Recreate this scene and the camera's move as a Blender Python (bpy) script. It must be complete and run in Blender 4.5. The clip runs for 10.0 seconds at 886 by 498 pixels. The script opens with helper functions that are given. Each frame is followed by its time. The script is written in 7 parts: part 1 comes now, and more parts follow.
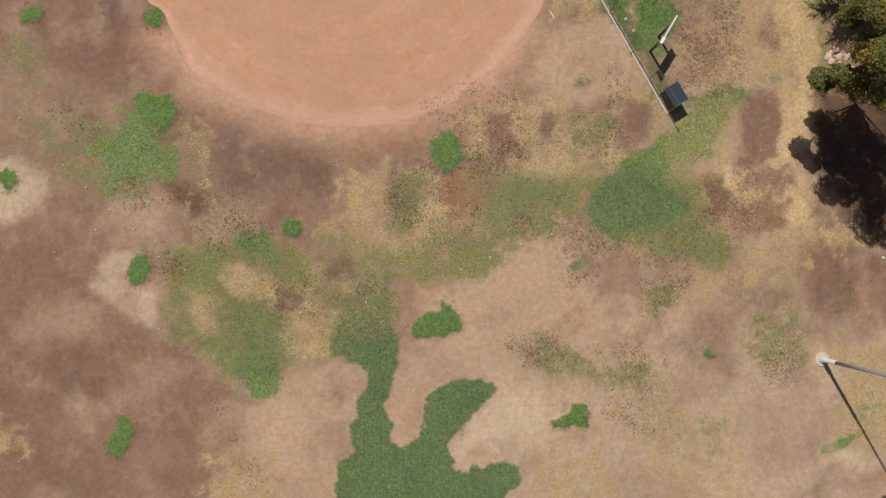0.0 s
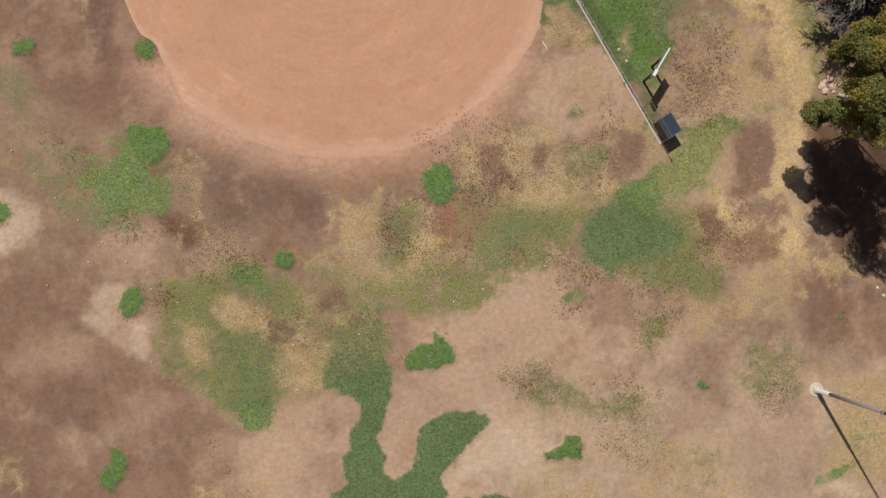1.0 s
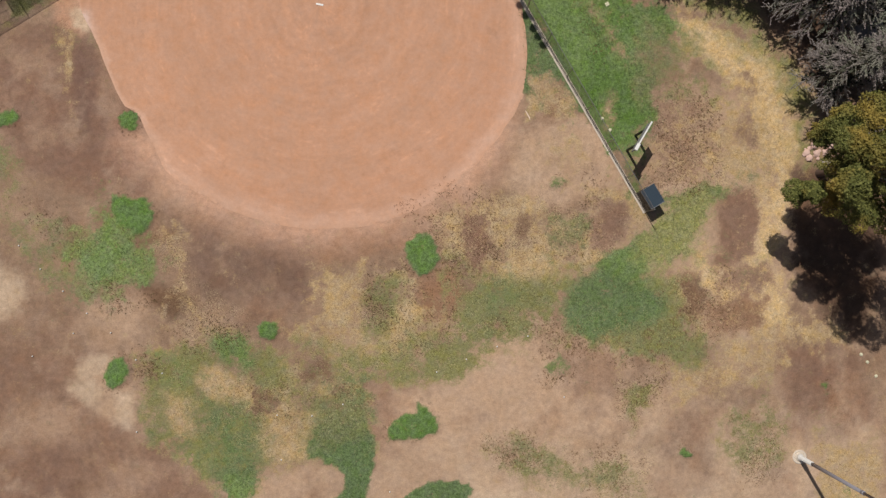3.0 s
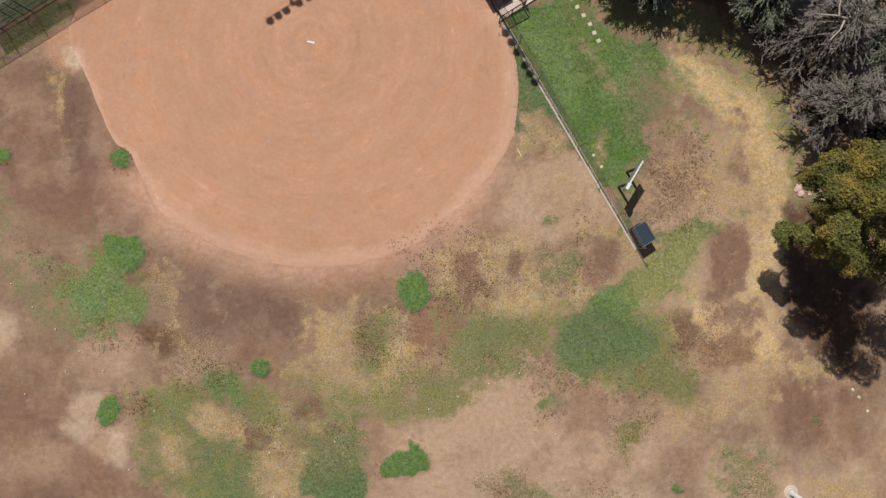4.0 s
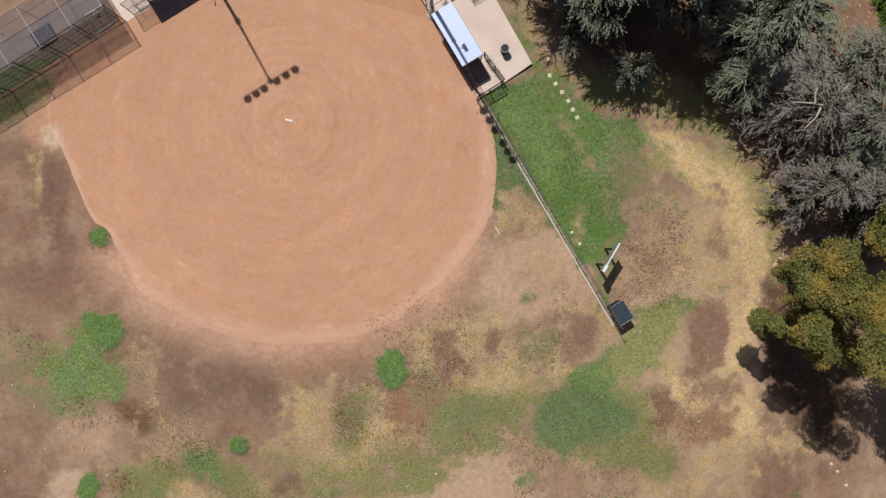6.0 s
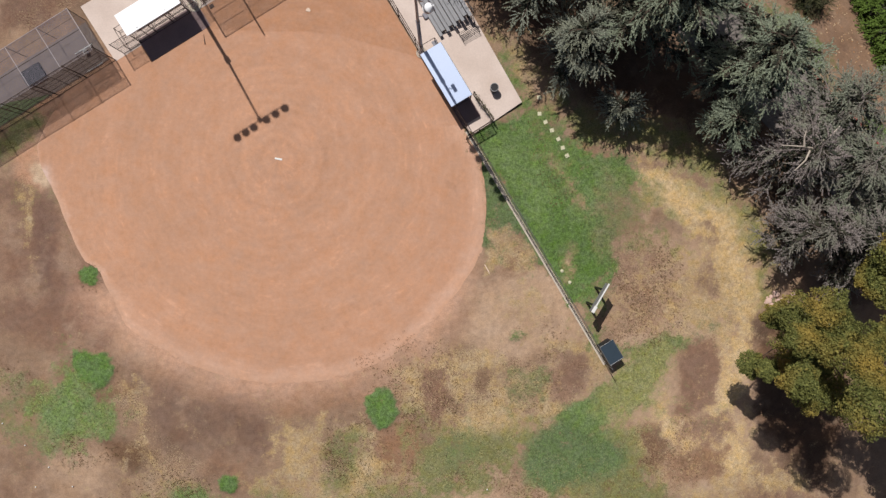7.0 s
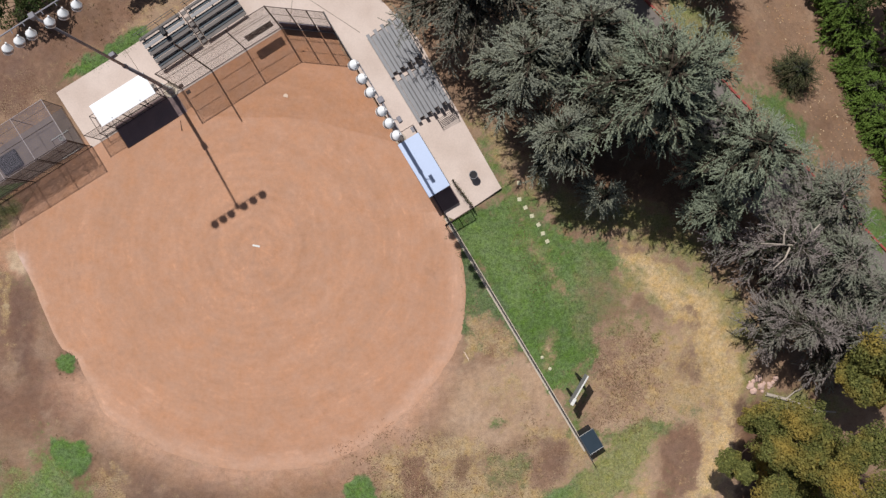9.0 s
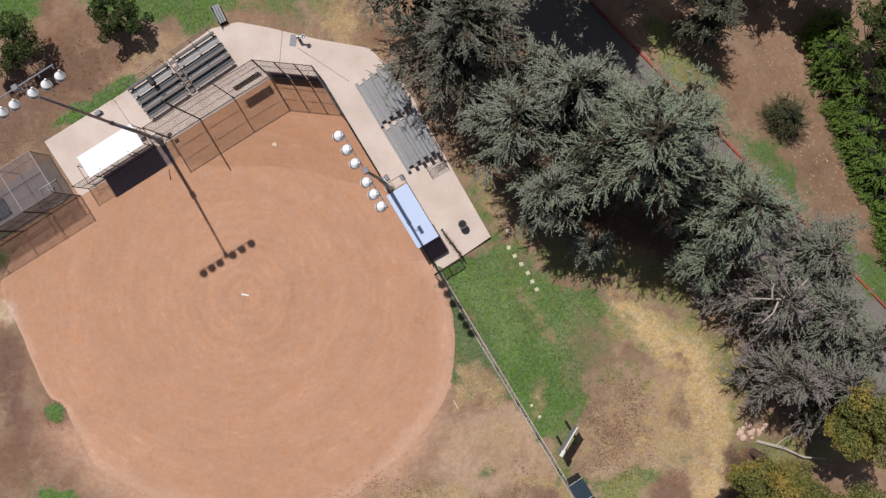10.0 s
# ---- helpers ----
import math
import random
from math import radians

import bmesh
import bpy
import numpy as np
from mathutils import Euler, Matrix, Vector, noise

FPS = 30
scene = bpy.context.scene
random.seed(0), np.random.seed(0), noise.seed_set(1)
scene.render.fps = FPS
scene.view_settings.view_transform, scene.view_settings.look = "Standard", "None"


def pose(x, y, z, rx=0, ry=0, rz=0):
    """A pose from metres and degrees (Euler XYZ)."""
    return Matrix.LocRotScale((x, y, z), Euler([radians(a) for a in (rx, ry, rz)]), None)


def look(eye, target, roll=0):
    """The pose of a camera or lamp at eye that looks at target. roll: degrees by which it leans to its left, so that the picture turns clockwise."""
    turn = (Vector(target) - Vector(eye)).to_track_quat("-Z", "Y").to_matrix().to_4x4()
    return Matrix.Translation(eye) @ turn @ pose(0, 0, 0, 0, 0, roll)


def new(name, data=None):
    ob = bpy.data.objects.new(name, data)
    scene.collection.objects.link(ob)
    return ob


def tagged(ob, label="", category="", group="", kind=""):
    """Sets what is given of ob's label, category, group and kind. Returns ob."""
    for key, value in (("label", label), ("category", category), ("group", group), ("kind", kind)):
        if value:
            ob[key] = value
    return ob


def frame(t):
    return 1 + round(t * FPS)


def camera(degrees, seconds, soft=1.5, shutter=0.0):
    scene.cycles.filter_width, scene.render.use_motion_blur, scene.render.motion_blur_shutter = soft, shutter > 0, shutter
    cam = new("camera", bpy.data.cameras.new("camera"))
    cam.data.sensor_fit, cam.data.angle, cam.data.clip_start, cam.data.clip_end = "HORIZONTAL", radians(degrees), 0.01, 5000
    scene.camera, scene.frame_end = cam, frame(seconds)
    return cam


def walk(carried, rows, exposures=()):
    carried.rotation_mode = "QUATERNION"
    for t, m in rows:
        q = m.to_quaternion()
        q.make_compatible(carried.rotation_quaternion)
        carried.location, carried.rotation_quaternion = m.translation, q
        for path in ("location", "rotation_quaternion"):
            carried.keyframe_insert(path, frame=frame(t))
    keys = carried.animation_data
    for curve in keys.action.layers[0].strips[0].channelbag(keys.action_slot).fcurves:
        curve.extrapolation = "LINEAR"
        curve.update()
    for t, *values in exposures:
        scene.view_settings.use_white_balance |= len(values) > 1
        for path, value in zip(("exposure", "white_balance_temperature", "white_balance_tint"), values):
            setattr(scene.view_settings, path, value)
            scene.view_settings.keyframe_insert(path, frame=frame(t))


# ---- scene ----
cam = camera(60.0, 10.0, soft=1.4)
# seconds, eye, and the turn of a camera that hangs and looks straight down
PATH = [
    (0, 6.948, -29.148, 61.876, 0.981, -0.680, -0.535),
    (0.5, 7.218, -27.847, 61.843, 0.924, -0.670, -0.597),
    (1, 7.627, -26.413, 61.817, 0.817, -0.613, -0.630),
    (1.5, 8.061, -24.902, 61.786, 0.673, -0.551, -0.660),
    (2, 8.480, -23.360, 61.839, 0.523, -0.518, -0.677),
    (2.5, 8.913, -21.770, 61.954, 0.394, -0.443, -0.672),
    (4, 10.075, -16.860, 62.106, 0.011, -0.335, -0.769),
    (4.5, 10.541, -15.120, 62.162, -0.141, -0.326, -0.746),
    (5, 11.046, -13.340, 62.181, -0.336, -0.307, -0.773),
    (5.5, 11.590, -11.655, 62.166, -0.470, -0.242, -0.797),
    (7, 13.320, -6.953, 62.050, -0.464, 0.119, -0.785),
    (7.5, 13.851, -5.345, 61.929, -0.445, 0.210, -0.802),
    (8, 14.369, -3.555, 61.738, -0.535, 0.282, -0.821),
    (8.5, 14.915, -1.521, 61.580, -0.758, 0.360, -0.887),
    (9, 15.289, 0.499, 61.497, -0.914, 0.286, -0.867),
    (9.5, 15.630, 2.531, 61.416, -0.993, 0.163, -0.859),
    (10, 16.078, 4.390, 61.346, -0.921, 0.161, -0.934),
]
walk(cam, [(t, pose(x, y, z, rx, ry, rz)) for t, x, y, z, rx, ry, rz in PATH], [(0.0, -0.07, 6640, 10), (3.0, -0.05, 6550, 10), (6.0, 0.0, 6450, 10), (10.0, -0.01, 6280, 10)])

# ---- world, sun, exposure ----
world = bpy.data.worlds.new("sky")
scene.world = world
world.use_nodes = True
wn = world.node_tree.nodes
sky = wn.new("ShaderNodeTexSky")
sky.sky_type, sky.sun_disc = "NISHITA", False
SUN_AT = Vector((-0.28, 0.487, 1.0)).normalized()   # towards the sun
sky.sun_elevation = math.asin(SUN_AT.z)
sky.sun_rotation = math.atan2(SUN_AT.x, SUN_AT.y)
sky.air_density, sky.dust_density, sky.ozone_density = 0.8, 2.0, 0.5
world.node_tree.links.new(sky.outputs[0], wn["Background"].inputs[0])
wn["Background"].inputs[1].default_value = 0.045
sun = new("sun", bpy.data.lights.new("sun", "SUN"))
sun.data.energy, sun.data.angle, sun.data.color = 3.6, radians(0.53), (1.0, 0.965, 0.92)
sun.matrix_world = look(SUN_AT * 100, (0, 0, 0))
scene.view_settings.exposure = 0.0


# ---- helpers for building ----
def lin(r, g, b, k=1.0):
    """A base colour from display values 0..255."""
    return tuple(k * ((c / 255 / 12.92) if c < 10.3 else ((c / 255 + 0.055) / 1.055) ** 2.4) for c in (r, g, b))


def mat(name, base, rough=0.8, metal=0.0, vary=0.25, scale=3.0, fine=40.0, bump=0.15, tint=None, spec=0.3):
    """A surface with stains at one scale and grain at another; pieces differ a little from one another."""
    m = bpy.data.materials.new(name)
    m.use_nodes = True
    nt = m.node_tree
    n, l = nt.nodes, nt.links
    b = n["Principled BSDF"]
    b.inputs["Roughness"].default_value, b.inputs["Metallic"].default_value = rough, metal
    b.inputs["Specular IOR Level"].default_value = spec
    co = n.new("ShaderNodeTexCoord")
    n1, n2 = n.new("ShaderNodeTexNoise"), n.new("ShaderNodeTexNoise")
    n1.inputs["Scale"].default_value, n1.inputs["Detail"].default_value = scale, 5
    n2.inputs["Scale"].default_value, n2.inputs["Detail"].default_value = fine, 3
    l.new(co.outputs["Object"], n1.inputs[0]), l.new(co.outputs["Object"], n2.inputs[0])
    info = n.new("ShaderNodeObjectInfo")
    mix = n.new("ShaderNodeMix")
    mix.data_type = "RGBA"
    dark = tint or tuple(c * (1 - vary) for c in base)
    light = tuple(min(1, c * (1 + vary)) for c in base)
    mix.inputs[6].default_value, mix.inputs[7].default_value = (*dark, 1), (*light, 1)
    add = n.new("ShaderNodeMath")
    add.operation = "MULTIPLY_ADD"
    l.new(info.outputs["Random"], add.inputs[0])
    add.inputs[1].default_value = 0.3
    sub = n.new("ShaderNodeMath")
    sub.operation = "SUBTRACT"
    l.new(n1.outputs[0], sub.inputs[0])
    sub.inputs[1].default_value = 0.15
    l.new(sub.outputs[0], add.inputs[2])
    l.new(add.outputs[0], mix.inputs[0])
    hsv = n.new("ShaderNodeHueSaturation")
    rng = n.new("ShaderNodeMapRange")
    rng.inputs[3].default_value, rng.inputs[4].default_value = 1 - vary, 1 + vary
    l.new(n2.outputs[0], rng.inputs[0])
    l.new(rng.outputs[0], hsv.inputs["Value"])
    l.new(mix.outputs[2], hsv.inputs["Color"])
    l.new(hsv.outputs[0], b.inputs["Base Color"])
    if bump:
        bp = n.new("ShaderNodeBump")
        bp.inputs["Strength"].default_value, bp.inputs["Distance"].default_value = bump, 0.02
        l.new(n2.outputs[0], bp.inputs["Height"])
        l.new(bp.outputs[0], b.inputs["Normal"])
    return m


def soil_mat(name, fine, bump, dist, low=0.7, high=1.3, grown=False):
    """Ground whose broad colour lies in the mesh's colour layers, with grain and clods over it; where it is grown over,
    dead grass and living grass cover it in ragged tufts, as thickly as their layers' alpha says."""
    m = bpy.data.materials.new(name)
    m.use_nodes = True
    n, l = m.node_tree.nodes, m.node_tree.links
    b = n["Principled BSDF"]
    b.inputs["Roughness"].default_value, b.inputs["Specular IOR Level"].default_value = 0.95, 0.1
    co = n.new("ShaderNodeTexCoord")

    def layer(attribute):
        q = n.new("ShaderNodeAttribute")
        q.attribute_name = attribute
        return q

    def cloud(scale, detail, rough=0.65, shift=0.0):
        q = n.new("ShaderNodeTexNoise")
        q.inputs["Scale"].default_value, q.inputs["Detail"].default_value, q.inputs["Roughness"].default_value = scale, detail, rough
        src = co.outputs["Object"]
        if shift:
            mv = n.new("ShaderNodeVectorMath")
            mv.inputs[1].default_value = (shift, -shift, shift)
            l.new(src, mv.inputs[0])
            src = mv.outputs[0]
        l.new(src, q.inputs[0])
        return q.outputs[0]

    def span(v, a0, a1, b0, b1, kind="LINEAR"):
        q = n.new("ShaderNodeMapRange")
        q.interpolation_type = kind
        for i, x in enumerate((a0, a1, b0, b1)):
            q.inputs[i + 1].default_value = x
        l.new(v, q.inputs[0])
        return q.outputs[0]

    def math_(kind, a, c, d=None):
        q = n.new("ShaderNodeMath")
        q.operation = kind
        for i, v in enumerate((a, c, d)):
            if isinstance(v, (int, float)):
                q.inputs[i].default_value = v
            elif v is not None:
                l.new(v, q.inputs[i])
        return q.outputs[0]

    def shaded(colour, value, sat=None):
        q = n.new("ShaderNodeHueSaturation")
        for src, to in ((colour, "Color"), (value, "Value"), (sat, "Saturation")):
            if src is not None:
                l.new(src, q.inputs[to])
        return q.outputs[0]

    def over(under, top, mask):
        q = n.new("ShaderNodeMix")
        q.data_type = "RGBA"
        l.new(mask, q.inputs[0]), l.new(under, q.inputs[6])
        if isinstance(top, tuple):
            q.inputs[7].default_value = (*top, 1)
        else:
            l.new(top, q.inputs[7])
        return q.outputs[2]

    soil = layer("tone")
    grain, clod = cloud(fine, 4), cloud(fine * 0.22, 5)
    tot = math_("ADD", grain, clod)
    last = shaded(soil.outputs["Color"], span(tot, 0.7, 1.3, low, high), span(cloud(fine * 0.06, 3), 0, 1, 0.85, 1.15))
    if grown:
        def tufts(lay_, shift, scale, hard, wild, lo_, hi_, most):
            # a tuft stands where the layer is thicker than the cloud
            c = math_("ADD", math_("MULTIPLY", math_("SUBTRACT", cloud(scale, 9, 0.74, shift), 0.5), wild), math_("MULTIPLY_ADD", lay_.outputs["Alpha"], 1.3, -0.19))
            c = math_("ADD", c, math_("MULTIPLY", math_("SUBTRACT", cloud(7.0, 4, 0.75, shift + 2), 0.5), 0.5 * wild))
            mask = math_("MULTIPLY", span(c, 0.5 - hard, 0.5 + hard, 0, 1, "SMOOTHSTEP"), span(lay_.outputs["Alpha"], 0.5, 1.0, most, 1.0))
            blades = math_("ADD", cloud(13.0, 3, 0.7, shift + 3), cloud(4.5, 5, 0.7, shift + 7))
            return shaded(lay_.outputs["Color"], span(blades, 0.72, 1.28, lo_, hi_), span(cloud(1.4, 4, 0.6, shift + 5), 0.3, 0.7, 0.78, 1.06)), mask

        last = over(last, *tufts(layer("thatch"), 11.0, 0.9, 0.48, 3.6, 0.6, 1.38, 0.85))
        last = over(last, *tufts(layer("living"), 29.0, 1.1, 0.4, 3.0, 0.4, 1.62, 0.68))
        fleck = cloud(8.5, 6, 0.78)
        company = math_("MULTIPLY", span(cloud(0.8, 5, 0.7, 17.0), 0.4, 0.58, 0.25, 1.2), soil.outputs["Alpha"])      # stalks stand in company
        for lo_, hi_, much, shade in ((0.55, 0.6, 0.9, lin(80, 65, 44, 0.75)), (0.45, 0.37, 0.7, lin(212, 192, 146, 0.85))):
            last = over(last, shade, math_("MULTIPLY", span(fleck, lo_, hi_, 0, much), company))
    l.new(last, b.inputs["Base Color"])
    bp = n.new("ShaderNodeBump")
    bp.inputs["Strength"].default_value, bp.inputs["Distance"].default_value = bump, dist
    l.new(tot, bp.inputs["Height"]), l.new(bp.outputs[0], b.inputs["Normal"])
    return m


def mesh_mat(name, colour, pitch, wire, rough=0.5, metal=0.6):
    """Woven wire or netting: real strands with open air between them."""
    m = bpy.data.materials.new(name)
    m.use_nodes = True
    n, l = m.node_tree.nodes, m.node_tree.links
    b = n["Principled BSDF"]
    b.inputs["Base Color"].default_value = (*colour, 1)
    b.inputs["Roughness"].default_value, b.inputs["Metallic"].default_value = rough, metal
    uv = n.new("ShaderNodeUVMap")
    sep = n.new("ShaderNodeSeparateXYZ")
    l.new(uv.outputs[0], sep.inputs[0])

    def op(kind, a, bb):
        q = n.new("ShaderNodeMath")
        q.operation = kind
        for i, v in enumerate((a, bb)):
            if isinstance(v, (int, float)):
                q.inputs[i].default_value = v
            elif v is not None:
                l.new(v, q.inputs[i])
        return q.outputs[0]

    strands = []
    for kind in ("ADD", "SUBTRACT"):
        d = op(kind, sep.outputs[0], sep.outputs[1])
        f = op("FRACT", op("MULTIPLY", d, 1 / pitch), None)
        strands.append(op("LESS_THAN", f, wire / pitch))
    a = op("MAXIMUM", strands[0], strands[1])
    tr = n.new("ShaderNodeBsdfTransparent")
    mx = n.new("ShaderNodeMixShader")
    l.new(a, mx.inputs[0]), l.new(tr.outputs[0], mx.inputs[1]), l.new(b.outputs[0], mx.inputs[2])
    l.new(mx.outputs[0], n["Material Output"].inputs[0])
    return m


def part(name, bm, material, parent=None, label="", smooth=False):
    me = bpy.data.meshes.new(name)
    if smooth:
        for f in bm.faces:
            f.smooth = True
    bm.to_mesh(me)
    bm.free()
    me.materials.append(material)
    ob = new(name, me)
    ob.parent = parent
    if label:
        tagged(ob, label)
    return ob


def base(name, x, y, z, turn=0.0, label="", category="", group="", kind=""):
    """An Empty at a thing's base, that carries its parts."""
    e = new(name)
    e.matrix_world = pose(x, y, z, 0, 0, turn)
    e.empty_display_size = 0.3
    return tagged(e, label, category, group, kind)


def box(bm, x0, x1, y0, y1, z0, z1, bevel=0.0, m=None):
    r = bmesh.ops.create_cube(bm, size=1)["verts"]
    for v in r:
        v.co = Vector((x0 + (v.co.x + 0.5) * (x1 - x0), y0 + (v.co.y + 0.5) * (y1 - y0), z0 + (v.co.z + 0.5) * (z1 - z0)))
    if bevel:
        es = list({e for v in r for e in v.link_edges})
        out = bmesh.ops.bevel(bm, geom=es, offset=bevel, segments=1, affect="EDGES")
        r = list({v for f in out["faces"] for v in f.verts} | {v for v in r if v.is_valid})
    if m is not None:
        bmesh.ops.transform(bm, matrix=m, verts=[v for v in r if v.is_valid])
    return bm


def tube(bm, a, b, r0, r1=None, seg=8, caps=True):
    a, b = Vector(a), Vector(b)
    r1 = r0 if r1 is None else r1
    d = b - a
    m = Matrix.Translation((a + b) / 2) @ d.to_track_quat("Z", "Y").to_matrix().to_4x4()
    bmesh.ops.create_cone(bm, cap_ends=caps, segments=seg, radius1=r0, radius2=r1, depth=d.length, matrix=m)
    return bm


def lathe(bm, profile, seg=16, m=None):
    """A turned body from (radius, height) pairs."""
    rings = []
    for r, z in profile:
        rings.append([bm.verts.new((r * math.cos(2 * math.pi * i / seg), r * math.sin(2 * math.pi * i / seg), z)) for i in range(seg)])
    for a, b in zip(rings, rings[1:]):
        for i in range(seg):
            bm.faces.new((a[i], a[(i + 1) % seg], b[(i + 1) % seg], b[i]))
    if profile[0][0] > 0.001:
        bm.faces.new(rings[0][::-1])
    if profile[-1][0] > 0.001:
        bm.faces.new(rings[-1])
    if m is not None:
        bmesh.ops.transform(bm, matrix=m, verts=[v for g in rings for v in g])
    return bm


def sheet(name, a, b, z0, z1, material, parent, label="", z0b=None, z1b=None):
    """An upright rectangle of netting between two ground places, in its parent's axes; its grid is in metres."""
    bm = bmesh.new()
    length = math.dist(a, b)
    vs = [bm.verts.new(p) for p in ((*a, z0), (*b, z0 if z0b is None else z0b), (*b, z1 if z1b is None else z1b), (*a, z1))]
    f = bm.faces.new(vs)
    uv = bm.loops.layers.uv.new("UVMap")
    for lp, w in zip(f.loops, ((0, z0), (length, z0), (length, z1), (0, z1))):
        lp[uv].uv = w
    return part(name, bm, material, parent, label)


def fast_mesh(name, verts, faces, material, parent=None, tone=None, label=""):
    """A mesh from arrays: quads or triangles, all alike."""
    me = bpy.data.meshes.new(name)
    verts, faces = np.asarray(verts, np.float32), np.asarray(faces, np.int32)
    k = faces.shape[1]
    me.vertices.add(len(verts)), me.loops.add(faces.size), me.polygons.add(len(faces))
    me.vertices.foreach_set("co", verts.ravel())
    me.loops.foreach_set("vertex_index", faces.ravel())
    me.polygons.foreach_set("loop_start", np.arange(0, faces.size, k, dtype=np.int32))
    if tone is not None:
        layer = me.color_attributes.new("tone", "FLOAT_COLOR", "POINT")
        layer.data.foreach_set("color", (tone if tone.shape[1] == 4 else np.c_[tone, np.zeros(len(tone))]).astype(np.float32).ravel())
    me.update(calc_edges=True)
    me.materials.append(material)
    ob = new(name, me)
    ob.parent = parent
    if label:
        tagged(ob, label)
    return ob


# smooth random fields over the plan, for soil and turf
def field(x, y, size, seed, octaves=4, gain=0.55):
    """Value noise in -1..1; size is the widest blotch in metres."""
    out, amp, total = np.zeros_like(x), 1.0, 0.0
    for o in range(octaves):
        u, v = x / size + 37.3 * seed + 11.7 * o, y / size - 21.9 * seed + 5.3 * o
        c, s = math.cos(0.6 * o + seed), math.sin(0.6 * o + seed)
        u, v = c * u - s * v, s * u + c * v
        i, j = np.floor(u).astype(np.int64), np.floor(v).astype(np.int64)
        fu, fv = u - i, v - j
        fu, fv = fu * fu * (3 - 2 * fu), fv * fv * (3 - 2 * fv)

        def corner(a, b):
            h = (a * 374761393 + b * 668265263 + (seed * 40 + o) * 1274126177) & 0xFFFFFFFF
            h = ((h ^ (h >> 13)) * 1274126177) & 0xFFFFFFFF
            return ((h ^ (h >> 16)) & 0xFFFF) / 32767.5 - 1

        lo = corner(i, j) * (1 - fu) + corner(i + 1, j) * fu
        hi = corner(i, j + 1) * (1 - fu) + corner(i + 1, j + 1) * fu
        out += amp * (lo * (1 - fv) + hi * fv)
        total += amp
        amp *= gain
        size /= 2.0
    return out / total


def ground_z(x, y):
    """Level park, easing down to the east, with a bank beyond the road."""
    d = (x - 38.62) * 0.715 + (y - 12.43) * 0.70
    return -0.08 * np.clip(x - 16.0, 0, 45.0) - np.minimum(5.5, 0.55 * np.maximum(0, d - 0.3))


def gz(x, y):
    return float(ground_z(np.float64(x), np.float64(y)))


# ---- materials ----
M_GROUND = soil_mat("park_ground", 11.0, 0.5, 0.05, 0.76, 1.24, True)
M_CLAY = soil_mat("infield_clay", 14.0, 0.3, 0.012, 0.9, 1.1)
M_CONCRETE = mat("old_concrete", lin(222, 205, 194, 0.92), 0.9, 0, 0.12, 0.45, 9, 0.1, tint=lin(200, 177, 162, 0.86))
M_PLATE = mat("dusty_plate_rubber", lin(226, 200, 178, 0.9), 0.8, 0, 0.08, 4, 30, 0.05)
M_CURB = mat("mow_strip_concrete", lin(212, 198, 180, 0.86), 0.9, 0, 0.15, 1.5, 12, 0.2)
M_JOINT = mat("joint_dirt", lin(120, 104, 88, 0.8), 0.95, 0, 0.2, 3, 20, 0)
M_STEEL = mat("galvanised_steel", lin(150, 150, 150, 0.8), 0.45, 0.7, 0.15, 2, 20, 0)
M_DARK = mat("dark_weathered_steel", lin(72, 56, 50, 0.8), 0.6, 0.3, 0.2, 2, 20, 0)
M_POLE = mat("weathered_pole_steel", lin(150, 147, 154, 0.8), 0.55, 0.0, 0.12, 0.8, 14, 0.05)
M_LAMP = mat("white_lamp_housing", lin(250, 250, 250, 0.96), 0.35, 0.0, 0.06, 3, 20, 0, spec=0.5)
M_LAMPBAND = mat("grey_lamp_band", lin(150, 150, 156, 0.85), 0.4, 0.5, 0.1, 3, 20, 0)
M_WHITEROOF = mat("white_roof_sheet", lin(250, 250, 252, 0.98), 0.35, 0.0, 0.03, 0.6, 6, 0.03, spec=0.5)
M_BLUEROOF = mat("pale_blue_roof_sheet", lin(198, 212, 240, 0.96), 0.4, 0.0, 0.05, 0.6, 8, 0.03, spec=0.5)
M_WOOD = mat("grey_weathered_timber", lin(134, 127, 123, 0.8), 0.85, 0, 0.22, 2.0, 25, 0.2)
M_ALU = mat("dull_aluminium_plank", lin(156, 155, 157, 0.8), 0.6, 0.1, 0.12, 1.5, 18, 0)
M_SLATE = mat("blue_grey_painted_plank", lin(84, 93, 100, 0.8), 0.6, 0.1, 0.2, 2, 20, 0.05)
M_BLACK = mat("black_painted_metal", lin(38, 36, 40, 0.8), 0.5, 0.1, 0.25, 2, 20, 0)
M_BOXROOF = mat("dark_blue_box_lid", lin(66, 80, 92, 0.8), 0.4, 0.2, 0.12, 1.5, 15, 0.02)
M_BOXSIDE = mat("dark_box_side", lin(52, 54, 60, 0.8), 0.6, 0.1, 0.2, 1.5, 15, 0.02)
M_WHITE = mat("white_paint", lin(236, 234, 228, 0.9), 0.6, 0, 0.08, 4, 30, 0.05)
M_STONE = mat("pale_stepping_stone", lin(214, 208, 176, 0.9), 0.9, 0, 0.12, 3, 20, 0.2)
M_ASPHALT = mat("grey_asphalt", lin(140, 131, 124, 0.8), 0.9, 0, 0.15, 0.6, 12, 0.2)
M_REDKERB = mat("red_painted_kerb", lin(176, 88, 80, 0.85), 0.7, 0, 0.2, 1.5, 12, 0.1)
M_CAGEBAR = mat("pale_painted_pipe", lin(196, 186, 186, 0.85), 0.6, 0, 0.15, 2, 20, 0)
